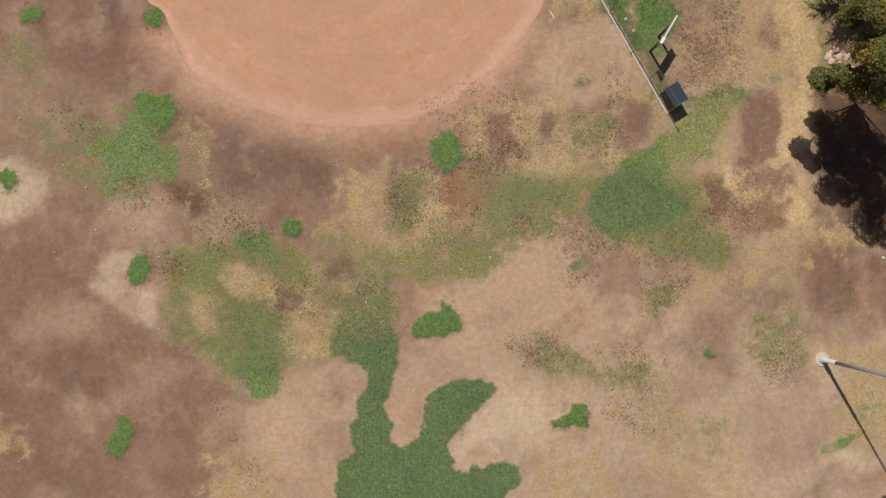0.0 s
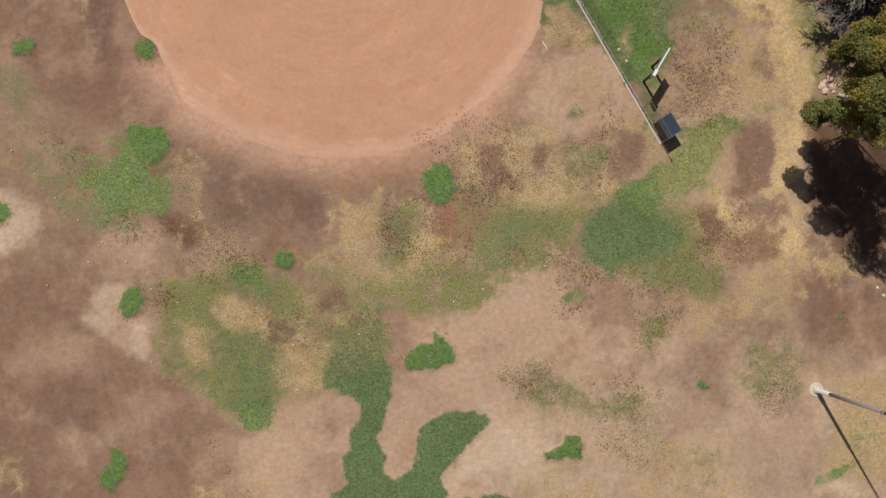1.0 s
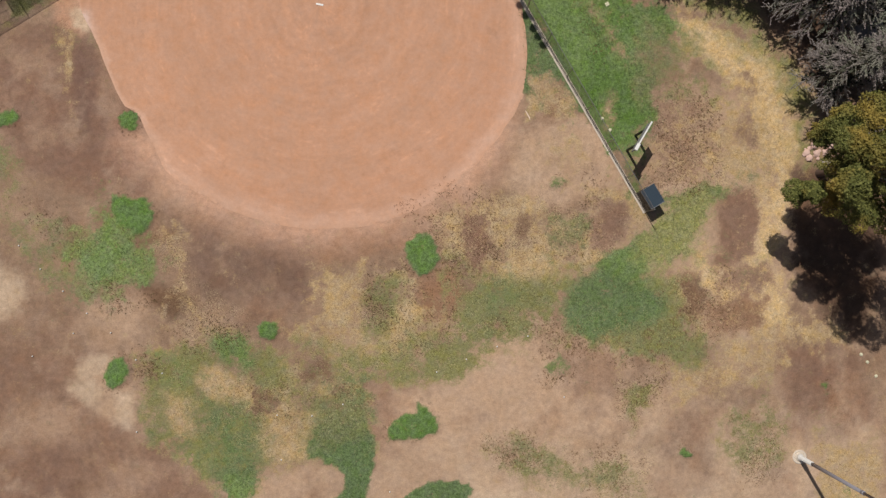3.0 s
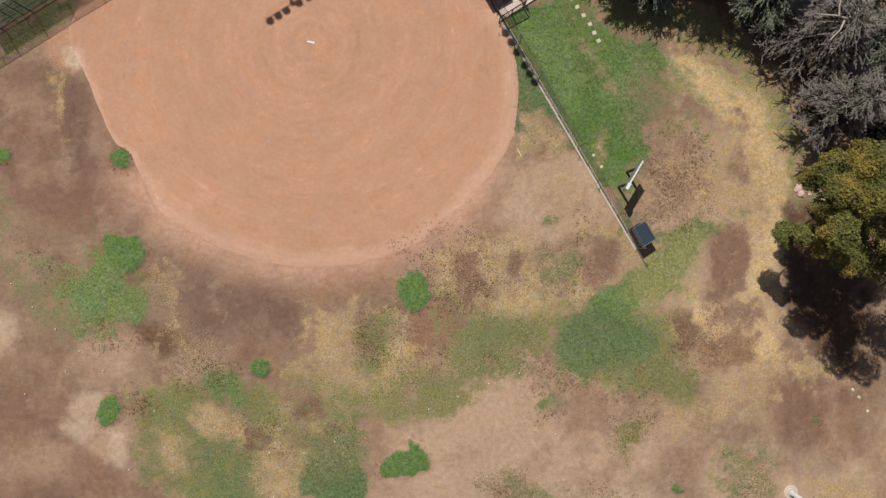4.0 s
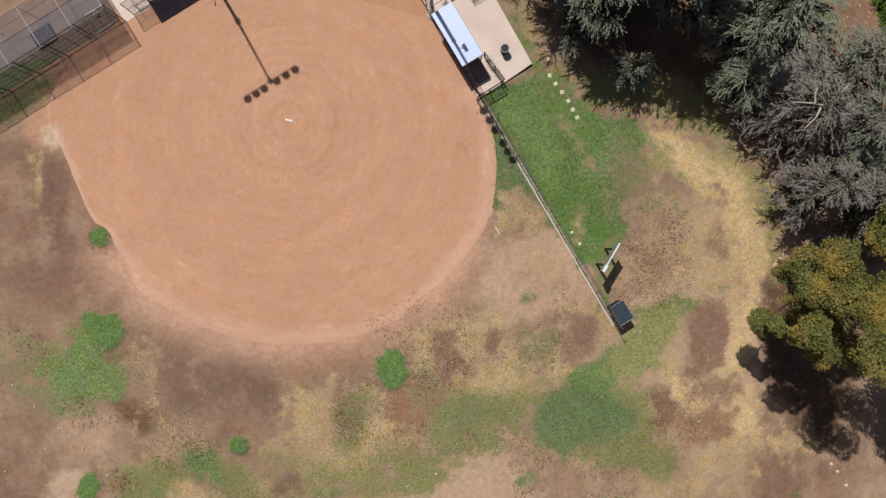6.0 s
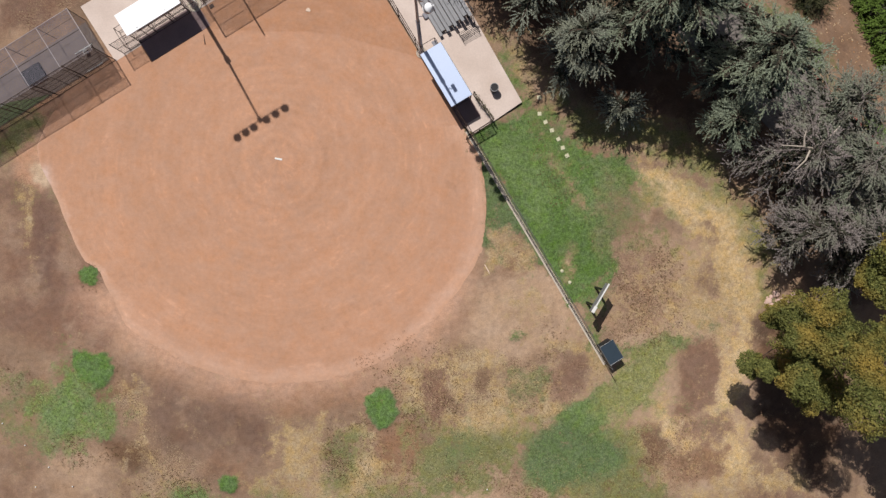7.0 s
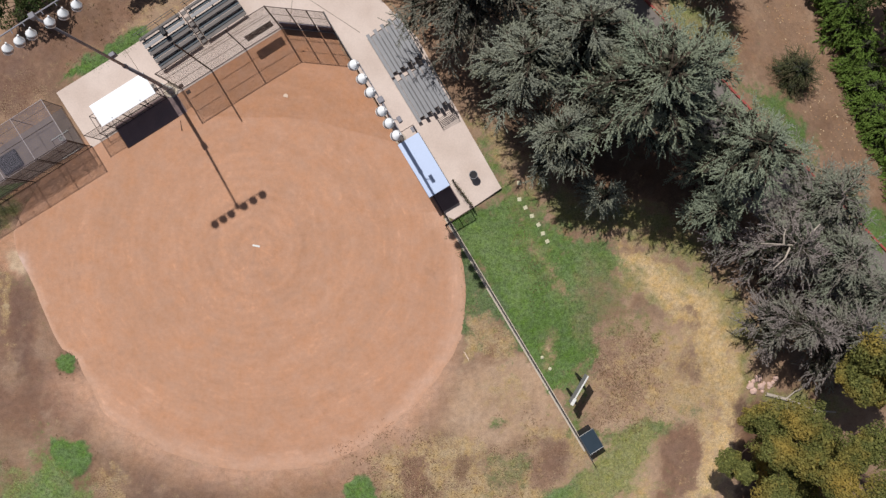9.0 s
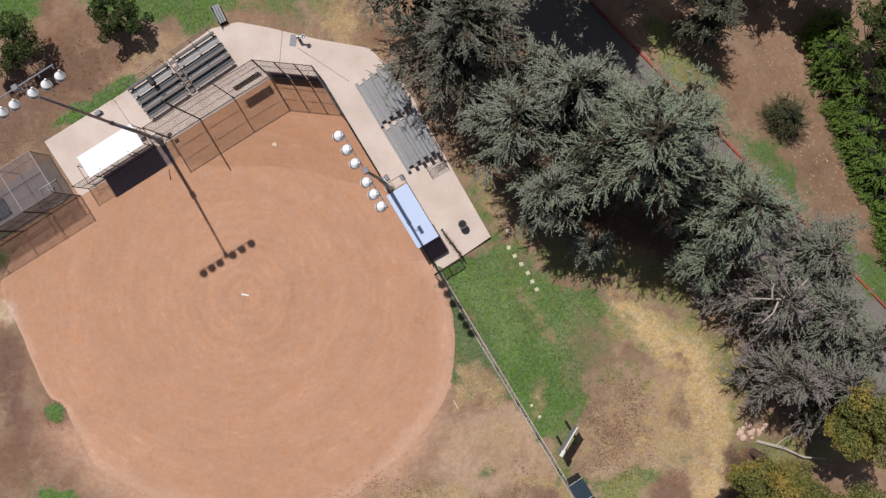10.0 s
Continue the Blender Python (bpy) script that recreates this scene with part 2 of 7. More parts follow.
M_CARPET = mat("worn_cage_matting", lin(146, 131, 122, 0.8), 0.95, 0, 0.25, 0.8, 20, 0.1)
M_MATGREEN = mat("green_cage_turf", lin(116, 130, 94, 0.8), 0.95, 0, 0.3, 0.8, 20, 0.15)
M_LINK = mesh_mat("chain_link", (0.2, 0.19, 0.19), 0.06, 0.010)
M_STOPRAIL = mat("dull_rail_steel", lin(112, 98, 92, 0.8), 0.6, 0.3, 0.2, 2, 20, 0)
M_KICK = mat("dark_blue_kickboard", lin(112, 114, 134, 0.8), 0.7, 0, 0.2, 1.5, 15, 0.02)
M_CAGELINK = mesh_mat("rusty_dark_link", (0.1, 0.06, 0.05), 0.06, 0.013, 0.8, 0.1)
M_SIDELINK = mesh_mat("pale_side_link", (0.34, 0.32, 0.31), 0.06, 0.006, 0.6, 0.3)
M_STOPLINK = mesh_mat("dark_backstop_link", (0.16, 0.12, 0.1), 0.06, 0.011, 0.7, 0.2)
M_BANNER = mesh_mat("dark_banner_mesh", (0.05, 0.045, 0.045), 0.02, 0.014, 0.9, 0.0)
M_DARKWOOD = mat("dark_worn_timber", lin(96, 88, 84, 0.8), 0.9, 0, 0.2, 2.0, 25, 0.2)
M_CAGENET = mesh_mat("dark_netting", (0.16, 0.14, 0.17), 0.05, 0.008, 0.8, 0.0)
# dark colour that deepens the dugout roofs' shadows
M_ROOFSHADE = mat("dark_roof_shade_sheet", lin(150, 128, 126, 0.75), 0.95, 0, 0.2, 1.0, 15, 0.1)
M_HEDGE = mat("green_brown_twigs", lin(74, 84, 46, 0.8), 0.95, 0, 0.3, 2, 14, 0.3)
M_DEADWOOD = mat("bleached_dead_wood", lin(198, 184, 168, 0.85), 0.9, 0, 0.18, 2, 14, 0.3)
M_PINK = mat("pink_stone", lin(220, 186, 170, 0.88), 0.9, 0, 0.15, 3, 20, 0.3)
M_BARK = mat("grey_brown_bark", lin(112, 92, 80, 0.8), 0.95, 0, 0.3, 2, 14, 0.5)
M_TWIG = mat("bleached_grey_twigs", lin(150, 138, 132, 0.85), 0.9, 0, 0.2, 2, 14, 0.2)
M_PALEBARK = mat("pale_dead_wood", lin(118, 106, 100, 0.8), 0.9, 0, 0.2, 2, 14, 0.3)


def leaf_mat(name, a, b, c, scale=0.5, rough=0.6):
    """Foliage: each leaf takes a shade between a and b, with drifts of c through the crown."""
    m = bpy.data.materials.new(name)
    m.use_nodes = True
    n, l = m.node_tree.nodes, m.node_tree.links
    p = n["Principled BSDF"]
    p.inputs["Roughness"].default_value, p.inputs["Specular IOR Level"].default_value = rough, 0.12
    geo, co, nz = n.new("ShaderNodeNewGeometry"), n.new("ShaderNodeTexCoord"), n.new("ShaderNodeTexNoise")
    nz.inputs["Scale"].default_value, nz.inputs["Detail"].default_value = scale, 3
    l.new(co.outputs["Object"], nz.inputs[0])
    m1, m2 = n.new("ShaderNodeMix"), n.new("ShaderNodeMix")
    m1.data_type = m2.data_type = "RGBA"
    m1.inputs[6].default_value, m1.inputs[7].default_value = (*a, 1), (*b, 1)
    l.new(geo.outputs["Random Per Island"], m1.inputs[0])
    r = n.new("ShaderNodeMapRange")
    r.inputs[1].default_value, r.inputs[2].default_value = 0.48, 0.7
    l.new(nz.outputs[0], r.inputs[0])
    l.new(r.outputs[0], m2.inputs[0]), l.new(m1.outputs[2], m2.inputs[6])
    m2.inputs[7].default_value = (*c, 1)
    l.new(m2.outputs[2], p.inputs["Base Color"])
    tr, mx = n.new("ShaderNodeBsdfTranslucent"), n.new("ShaderNodeMixShader")
    l.new(m2.outputs[2], tr.inputs[0])
    mx.inputs[0].default_value = 0.1
    l.new(p.outputs[0], mx.inputs[1]), l.new(tr.outputs[0], mx.inputs[2])
    l.new(mx.outputs[0], n["Material Output"].inputs[0])
    return m


L_CEDAR = leaf_mat("blue_grey_needles", lin(124, 128, 113), lin(160, 162, 145), lin(148, 150, 127), 0.5, 0.9)
L_CEDARGREEN = leaf_mat("green_grey_needles", lin(122, 131, 111), lin(158, 165, 142), lin(146, 153, 126), 0.5, 0.9)
L_CEDARDARK = leaf_mat("olive_grey_needles", lin(100, 100, 84), lin(132, 130, 110), lin(118, 110, 92), 0.5, 0.9)
L_CEDARGREY = leaf_mat("dusty_grey_needles", lin(112, 112, 100), lin(146, 145, 130), lin(132, 126, 110), 0.5, 0.9)
L_SAGE = leaf_mat("thin_sage_needles", lin(121, 126, 107), lin(153, 156, 137), lin(136, 127, 118), 0.6, 0.9)
L_DRY = leaf_mat("grey_brown_dry_needles", lin(121, 112, 107), lin(156, 146, 140), lin(134, 138, 117), 0.5, 0.9)
L_BARE = leaf_mat("mauve_grey_dead_needles", lin(132, 121, 117), lin(166, 154, 149), lin(140, 143, 124), 0.5, 0.9)
L_FALLEN = leaf_mat("dry_fallen_leaves", lin(176, 124, 78), lin(214, 196, 164), lin(196, 150, 96), 0.6)
# needles coloured near-black so that crown gaps read as deep shade
L_INNERSHADE = leaf_mat("shade_dark_inner_needles", lin(48, 51, 42), lin(76, 77, 63), lin(74, 65, 54))
L_EUC = leaf_mat("yellow_green_leaves", lin(82, 88, 48), lin(130, 130, 72), lin(160, 138, 70), 0.42)
L_GREEN = leaf_mat("bright_green_leaves", lin(84, 108, 46), lin(122, 146, 68), lin(96, 112, 54), 0.8)
L_DEEP = leaf_mat("deep_green_leaves", lin(54, 68, 36), lin(84, 98, 54), lin(84, 84, 50), 0.8)
L_SHRUB = leaf_mat("dusty_olive_leaves", lin(74, 78, 52), lin(108, 106, 76), lin(106, 92, 72), 1.2)
L_GRASS = leaf_mat("grass_blades", lin(88, 116, 62, 0.95), lin(120, 144, 84, 0.95), lin(108, 126, 74, 0.95), 1.5)

# ---- the ground: one sheet, fine where the camera passes, coarse to the horizon ----
STEP = 0.165


def axis(lo, hi):
    mid = np.arange(lo, hi + STEP, STEP)
    far = np.cumsum(0.5 * 1.22 ** np.arange(38))
    return np.r_[(lo - far)[::-1], mid, hi + far]


gx, gy = axis(-31.0, 54.0), axis(-53.0, 29.0)
GX, GY = np.meshgrid(gx, gy)
GX, GY = GX.ravel(), GY.ravel()
inside = (GX > -34) & (GX < 57) & (GY > -56) & (GY < 32)

SOIL = {
    "base": lin(160, 131, 108, 0.79), "dust": lin(191, 160, 133, 0.87), "straw": lin(186, 156, 111, 0.87), "olive": lin(134, 131, 80, 0.84), "gold": lin(206, 173, 122, 0.92), "lime": lin(146, 144, 88, 0.86), "brown": lin(143, 111, 93, 0.8),
    "umber": lin(118, 90, 70, 0.78), "pale": lin(208, 182, 154, 0.86), "turf": lin(100, 120, 74, 0.85), "grey_turf": lin(122, 126, 82, 0.86), "grass": lin(112, 134, 74, 0.86),
    "fresh": lin(96, 123, 62, 0.86), "lawn": lin(97, 124, 60, 0.86), "mauve": lin(122, 95, 83, 0.80), "rust": lin(156, 117, 90, 0.80), "litter_shade": lin(98, 76, 62, 0.7), "clay": lin(200, 154, 125, 0.865),
}
THATCH, LIVING = ("straw", "olive", "gold"), ("lime", "turf", "grey_turf", "grass", "fresh", "lawn")
# the plan is bent a little everywhere, so that no edge runs true
wx = GX + 0.4 * field(GX, GY, 0.9, 3, 3, 0.8) + 0.3 * field(GX, GY, 3.0, 51)
wy = GY + 0.4 * field(GX, GY, 0.9, 4, 3, 0.8) + 0.3 * field(GX, GY, 3.0, 52)
rag = field(GX, GY, 1.1, 5, 4, 0.75)
broad = field(GX, GY, 9.0, 6, 4)
mott = field(GX, GY, 2.6, 7, 4, 0.7)
crumb = field(GX, GY, 0.45, 8, 2, 0.9)     # clods and tufts, from a palm to an arm long
npt = len(GX)
tone = np.tile(np.array(SOIL["base"]), (npt, 1))          # bare soil
thatch = np.tile(np.array(SOIL["straw"]), (npt, 1))       # dead grass over it, and how thickly it lies
living = np.tile(np.array(SOIL["turf"]), (npt, 1))        # green grass over both
dead, cover, dry = np.zeros(npt), np.zeros(npt), np.zeros(npt)
crisp = np.zeros(npt)       # where growth ends at a clean edge
swell = np.zeros(npt)       # how high a living clump stands
clumps = []


def lay(kind, w, where, amount=1.0):
    """Lay soil, dead grass or living grass; soil buries what grew there."""
    wide = w[:, None]
    if kind == "stalks":
        dry[where] = np.maximum(dry[where], w * amount)
    elif kind in THATCH:
        thatch[where] = thatch[where] * (1 - wide) + np.array(SOIL[kind]) * wide
        dead[where] = dead[where] * (1 - w) + np.maximum(dead[where], amount) * w
        cover[where] *= 1 - 0.75 * w * amount
        dry[where] = np.maximum(dry[where], (0.25 if kind == "gold" else 0.75) * w * amount)
    elif kind in LIVING:
        living[where] = living[where] * (1 - wide) + np.array(SOIL[kind]) * wide
        cover[where] = cover[where] * (1 - w) + np.maximum(cover[where], amount) * w
        dry[where] *= 1 - 0.6 * w * amount
        if kind == "fresh":
            swell[where] = np.maximum(swell[where], w * amount)
    else:
        k = wide * amount
        tone[where] = tone[where] * (1 - k) + np.array(SOIL[kind]) * k
        dead[where] *= 1 - w * amount
        cover[where] *= 1 - w * amount


def patch(kind, pts, soft=0.6, amount=1.0):
    """A patch of soil or growth with the given corners; soft is the width in metres over which it thins out."""
    p = np.array(pts).reshape(-1, 2)
    if kind == "fresh":
        clumps.append(p)
    lo, hi = p.min(0) - 2 * soft - 1.2, p.max(0) + 2 * soft + 1.2
    where = np.nonzero((GX > lo[0]) & (GX < hi[0]) & (GY > lo[1]) & (GY < hi[1]))[0]
    x, y = wx[where], wy[where]
    best, odd = np.full(len(where), 1e9), np.zeros(len(where), bool)
    for a, b in zip(p, np.roll(p, -1, 0)):
        d = b - a
        t = np.clip(((x - a[0]) * d[0] + (y - a[1]) * d[1]) / (d @ d + 1e-9), 0, 1)
        best = np.minimum(best, np.hypot(x - a[0] - t * d[0], y - a[1] - t * d[1]))
        cross = (a[1] > y) != (b[1] > y)
        odd ^= cross & (x < (b[0] - a[0]) * (y - a[1]) / (b[1] - a[1] + 1e-12) + a[0])
    if soft > 0.3 and (kind in THATCH or kind in LIVING):
        soft *= 1.7
    s = np.where(odd, best, -best) / soft + 0.85 * rag[where] * min(1.5, 0.3 + soft) + (0.5 if soft < 0.4 else 0.2) * crumb[where]
    thick = np.clip(0.5 + 0.5 * s, 0, 1)
    if soft <= 0.3:
        crisp[where] = np.maximum(crisp[where], np.clip(1.5 + s / 2, 0, 1))
    lay(kind, thick * thick * (3 - 2 * thick), where, amount)


# drifts over the open soil before the patches
everywhere = np.arange(npt)
for kind, f, cut, amount in (("dust", field(GX, GY, 7.0, 11, 5, 0.65), 0.05, 0.55), ("umber", field(GX, GY, 6.0, 12, 5, 0.65), 0.2, 0.45), ("straw", field(GX, GY, 5.0, 13, 5, 0.7), 0.15, 0.2),
                             ("olive", field(GX, GY, 8.0, 14, 5, 0.7), 0.22, 0.3)):
    lay(kind, np.clip((f - cut) * 4, 0, 1), everywhere, amount)
patch("dust", [26.9, -6.7, 40.3, -6.9, 42.1, -21.1, 34.7, -28.4, 26.7, -19.7], 2, 0.8)
patch("brown", [-30.5, -25.0, -25.1, -25.9, -19.7, -26.9, -14.3, -35.1, -8.5, -40.6, -10.7, -47.8, -30.5, -51.1], 3, 0.68)
patch("dust", [-6.2, -39.3, 3.8, -36.2, 13.0, -27.2, 24.6, -28.2, 31.8, -32.0, 44.9, -34.1, 48.2, -53.1, -9.9, -51.4, -8.9, -42.4], 2.5, 0.75)
patch("brown", [-30.5, -4.9, -16.0, -5.0, -14.7, -10.5, -12.9, -15.1, -14.2, -15.6, -17.0, -15.1, -18.8, -13.7, -23.3, -11.2, -30.5, -11.8], 1.2, 0.95)
patch("brown", [-25.3, -0.5, -19.8, -1.5, -18.1, -4.2, -16.3, -7.5, -15.9, -10.7, -15.0, -12.5, -18.2, -15.2, -21.9, -14.3, -25.5, -12.4], 1, 0.8)
patch("mauve", [-19.8, -2.8, -18.0, -2.9, -17.2, -5.2, -15.8, -7.9, -16.3, -10.2, -19.5, -10.6, -20.0, -7.4], 0.5, 0.8)
patch("mauve", [-12.2, -16.7, -9.7, -17.6, -5.2, -17.7, -1.1, -19.3, -0.6, -21.6, -1.1, -24.8, -4.3, -25.4, -6.6, -26.3, -8.8, -24.7, -9.7, -22.9, -10.6, -21.1, -11.5, -18.8], 1.2, 0.65)
patch("rust", [-0.6, -18.3, 6.2, -17.8, 6.9, -19.4, 3.9, -20.8, -0.2, -21.5], 0.7, 0.6)
patch("umber", [-14.7, -21.8, -12.4, -22.5, -9.7, -23.9, -9.7, -26.2, -11.0, -26.6, -12.8, -24.8, -14.4, -23.2], 0.45, 0.9)
patch("umber", [-20.6, -17.0, -19.0, -17.5, -19.2, -19.0, -20.6, -19.2], 0.4, 0.8)
patch("umber", [-16.3, -18.5, -13.7, -18.8, -14.0, -19.5, -15.8, -19.5], 0.3, 0.8)
patch("pale", [-30.5, -20.2, -25.5, -20.7, -24.2, -21.4, -23.9, -23.2, -24.6, -24.7, -26.4, -25.6, -30.5, -25.9], 0.6, 0.8)
patch("pale", [-20.1, -29.2, -18.6, -28.0, -17.0, -28.1, -17.2, -30.5, -16.0, -31.0, -15.2, -31.4, -15.1, -32.8, -15.6, -34.1, -17.7, -33.1, -18.8, -32.2, -20.4, -30.7], 0.55, 0.75)
patch("dust", [-18.8, -23.5, -14.3, -23.1, -14.3, -27.2, -17.0, -27.6, -20.1, -26.2], 1, 0.6)
patch("dust", [-23.8, -31.4, -20.1, -31.4, -20.2, -35.0, -25.1, -35.9, -26.9, -34.1], 1.2, 0.5)
patch("brown", [-25.1, -35.4, -14.3, -35.1, -10.7, -38.8, -11.6, -42.3, -18.8, -40.5, -25.1, -39.5], 1.5, 0.5)
patch("dust", [3.8, -31.0, 8.4, -30.8, 13.2, -27.6, 13.9, -26.1, 16.0, -24.8, 18.1, -25.3, 20.4, -27.2, 24.1, -28.2, 24.6, -30.0, 23.6, -33.7, 22.1, -36.2, 17.5, -35.7, 12.9, -35.4, 10.6, -37.2, 7.9, -37.1, 3.8, -37.1], 0.9, 0.9)
patch("brown", [19.5, -27.2, 24.1, -28.7, 23.6, -31.9, 20.3, -32.1, 19.2, -30.0], 0.6, 0.55)
patch("brown", [3.8, -31.0, 5.4, -30.8, 5.6, -33.5, 4.0, -36.2, 3.4, -33.9], 0.5, 0.5)
patch("dust", [-5.3, -38.1, -1.2, -37.0, 0.4, -37.3, 1.7, -38.7, 0.6, -40.0, 0.1, -42.9, -1.3, -45.0, -5.3, -46.9, -8.9, -44.2, -8.5, -40.6], 0.6, 0.8)
patch("dust", [4.5, -37.6, 10.6, -37.2, 6.5, -39.4, 5.8, -41.7, 4.0, -43.7, 3.5, -41.6], 0.6, 0.7)
patch("pale", [8.3, -44.2, 10.6, -41.3, 12.0, -39.5, 15.8, -39.5, 15.6, -42.7, 12.8, -44.4, 11.4, -44.4, 10.5, -43.7, 9.6, -44.4, 8.7, -45.8, 8.1, -45.7], 0.3, 0.75)
patch("pale", [14.2, -43.1, 17.9, -43.0, 20.2, -44.6, 19.6, -48.3, 15.5, -48.2, 13.7, -45.4], 0.5, 0.5)
patch("brown", [27.9, -35.2, 29.3, -33.6, 31.7, -33.8, 31.9, -37.6, 31.6, -40.4, 26.8, -41.2, 26.4, -39.3, 27.6, -37.5], 0.9, 0.75)
patch("brown", [32.1, -41.3, 38.5, -40.1, 40.9, -43.4, 37.8, -46.6, 33.4, -47.4, 32.8, -44.1], 0.9, 0.6)
patch("brown", [37.7, -28.3, 44.7, -27.6, 46.5, -35.0, 41.5, -36.4, 38.5, -35.8, 37.8, -33.0], 0.8, 0.8)
patch("brown", [37.5, -36.3, 39.0, -38.4, 38.4, -41.9, 36.5, -40.0], 0.5, 0.75)
patch("rust", [41.1, -31.2, 45.0, -30.7, 44.9, -35.0, 42.0, -34.5], 0.7, 0.5)
patch("brown", [21.1, -46.0, 25.8, -45.5, 28.1, -47.2, 27.1, -50.8, 21.0, -50.6], 0.9, 0.5)
patch("brown", [38.3, -46.1, 44.7, -47.8, 44.6, -51.5, 35.3, -51.1], 0.9, 0.5)
patch("dust", [15.9, -10.7, 20.6, -9.4, 22.9, -12.4, 25.3, -15.2, 22.4, -15.8, 17.7, -16.3, 14.3, -14.8], 1, 0.9)
patch("dust", [16.9, -9.7, 21.3, -8.9, 23.1, -11.2, 24.9, -14.0, 23.0, -14.9, 17.5, -16.6, 15.2, -14.8], 1, 0.9)
patch("rust", [8.5, -21.7, 10.1, -21.2, 11.3, -23.5, 10.7, -25.4, 8.4, -25.9, 7.6, -23.5], 0.5, 0.7)
patch("brown", [11.2, -17.3, 13.2, -17.0, 13.6, -20.3, 12.7, -21.8, 10.8, -20.9], 0.5, 0.8)
patch("brown", [27.4, -7.1, 32.6, -8.1, 32.1, -10.5, 33.2, -12.4, 30.6, -14.6, 27.8, -14.1, 26.9, -10.4], 0.9, 0.6)
patch("brown", [34.5, -8.4, 36.4, -9.1, 36.5, -10.6, 34.5, -10.6], 0.4, 0.8)
patch("base", [39.6, 20.5, 46.9, 22.0, 48.7, 18.1, 50.8, 12.4, 53.9, 5.7, 54.1, 1.3, 48.1, 1.5, 46.2, 7.2, 40.2, 12.4, 38.7, 16.3], 0.8, 0.9)
patch("rust", [39.6, 20.5, 46.9, 22.0, 48.7, 18.1, 50.8, 12.4, 53.9, 5.7, 54.1, 1.3, 48.1, 1.5, 46.2, 7.2, 40.2, 12.4, 38.7, 16.3], 1.2, 0.22)
patch("brown", [-15.4, 25.1, -9.2, 21.0, -7.9, 19.2, -11.1, 16.1, -14.8, 14.1, -16.7, 11.4, -22.1, 10.4, -22.0, 14.9, -16.5, 19.8], 0.9, 0.85)
patch("umber", [-14.6, 21.1, -11.0, 20.1, -12.0, 16.5, -15.6, 16.6], 0.6, 0.5)
patch("pale", [11.1, -37.2, 44.9, -34.1, 48.2, -51.7, 8.2, -50.3], 3, 0.4)
patch("straw", [-0.6, -21.6, 1.6, -21.2, 6.4, -21.6, 7.1, -23.5, 9.8, -24.6, 11.2, -27.2, 10.7, -29.4, 6.6, -30.3, 3.4, -29.9, 1.1, -30.3, -2.3, -28.0, -3.2, -26.4, -1.1, -25.3], 0.7, 0.75)
patch("straw", [-11.1, -21.5, -10.6, -23.3, -8.8, -24.9, -6.6, -26.5, -10.7, -27.4, -14.3, -26.9, -12.9, -25.1], 0.8, 0.35)
patch("straw", [-14.2, -17.6, -11.3, -17.6, -10.7, -19.7, -11.3, -21.7, -12.9, -21.1, -13.8, -19.2], 0.5, 0.4)
patch("olive", [-14.7, -28.5, -14.7, -34.9, -12.5, -35.7, -10.7, -37.4, -8.4, -39.2, -7.1, -40.1, -5.5, -39.4, -5.1, -38.0, -3.2, -37.3, -1.4, -37.0, 3.8, -37.1, 3.9, -32.1, 3.4, -30.5, -0.7, -29.4, -3.2, -28.0, -7.9, -26.2, -11.1, -27.2], 0.6, 0.85)
patch("olive", [-26.5, -10.7, -24.4, -11.6, -24.2, -16.9, -18.8, -17.6, -18.3, -22.8, -21.0, -23.0, -24.4, -20.9, -25.5, -18.7, -26.4, -14.6], 0.8, 0.4)
patch("olive", [-2.3, -29.2, 3.9, -29.8, 10.7, -28.1, 13.2, -27.4, 14.8, -25.6, 18.1, -25.9, 17.6, -26.8, 13.4, -28.1, 12.1, -29.9, 7.5, -31.0, 3.8, -30.7, 0.2, -30.0], 0.5, 0.75)
patch("olive", [3.5, -22.4, 5.5, -22.5, 5.9, -25.3, 4.8, -27.7, 3.0, -26.3], 0.4, 0.6)
patch("olive", [9.9, -21.7, 17.6, -23.1, 20.5, -21.3, 21.4, -18.9, 18.2, -17.1, 14.9, -16.2, 13.1, -19.4, 10.3, -19.4], 0.9, 0.75)
patch("straw", [8.5, -15.9, 15.9, -15.1, 18.2, -16.2, 17.9, -18.0, 15.1, -20.1, 13.1, -21.8, 10.1, -19.4], 0.5, 0.65)
patch("straw", [14.9, -17.4, 18.1, -19.6, 18.1, -21.9, 14.2, -21.5], 0.5, 0.6)
patch("straw", [21.3, -15.2, 25.3, -15.0, 26.8, -18.1, 24.7, -19.9, 22.4, -21.3, 20.2, -21.9, 21.4, -18.9], 0.4, 0.85)
patch("straw", [18.3, -10.4, 21.6, -10.4, 24.1, -13.8, 21.0, -14.9, 18.7, -13.0], 0.9, 0.5)
patch("straw", [-12.7, -31.4, -10.6, -31.9, -10.4, -34.3, -11.9, -34.8, -12.7, -33.3], 0.5, 0.9)
patch("straw", [-9.8, -29.2, -7.0, -29.6, -5.5, -31.7, -7.5, -31.9, -9.9, -31.2], 0.5, 0.9)
patch("straw", [-5.2, -32.1, -3.2, -31.6, -1.1, -32.5, -1.1, -35.3, -1.9, -37.1, -3.9, -37.6, -4.8, -35.3], 0.7, 0.7)
patch("straw", [-3.4, -28.4, -0.7, -29.3, 3.4, -29.8, 2.9, -31.2, -0.3, -31.6, -2.5, -30.7], 0.6, 0.7)
patch("umber", [-6.1, -30.6, -3.3, -31.6, -3.8, -33.0, -5.7, -32.9], 0.4, 0.7)
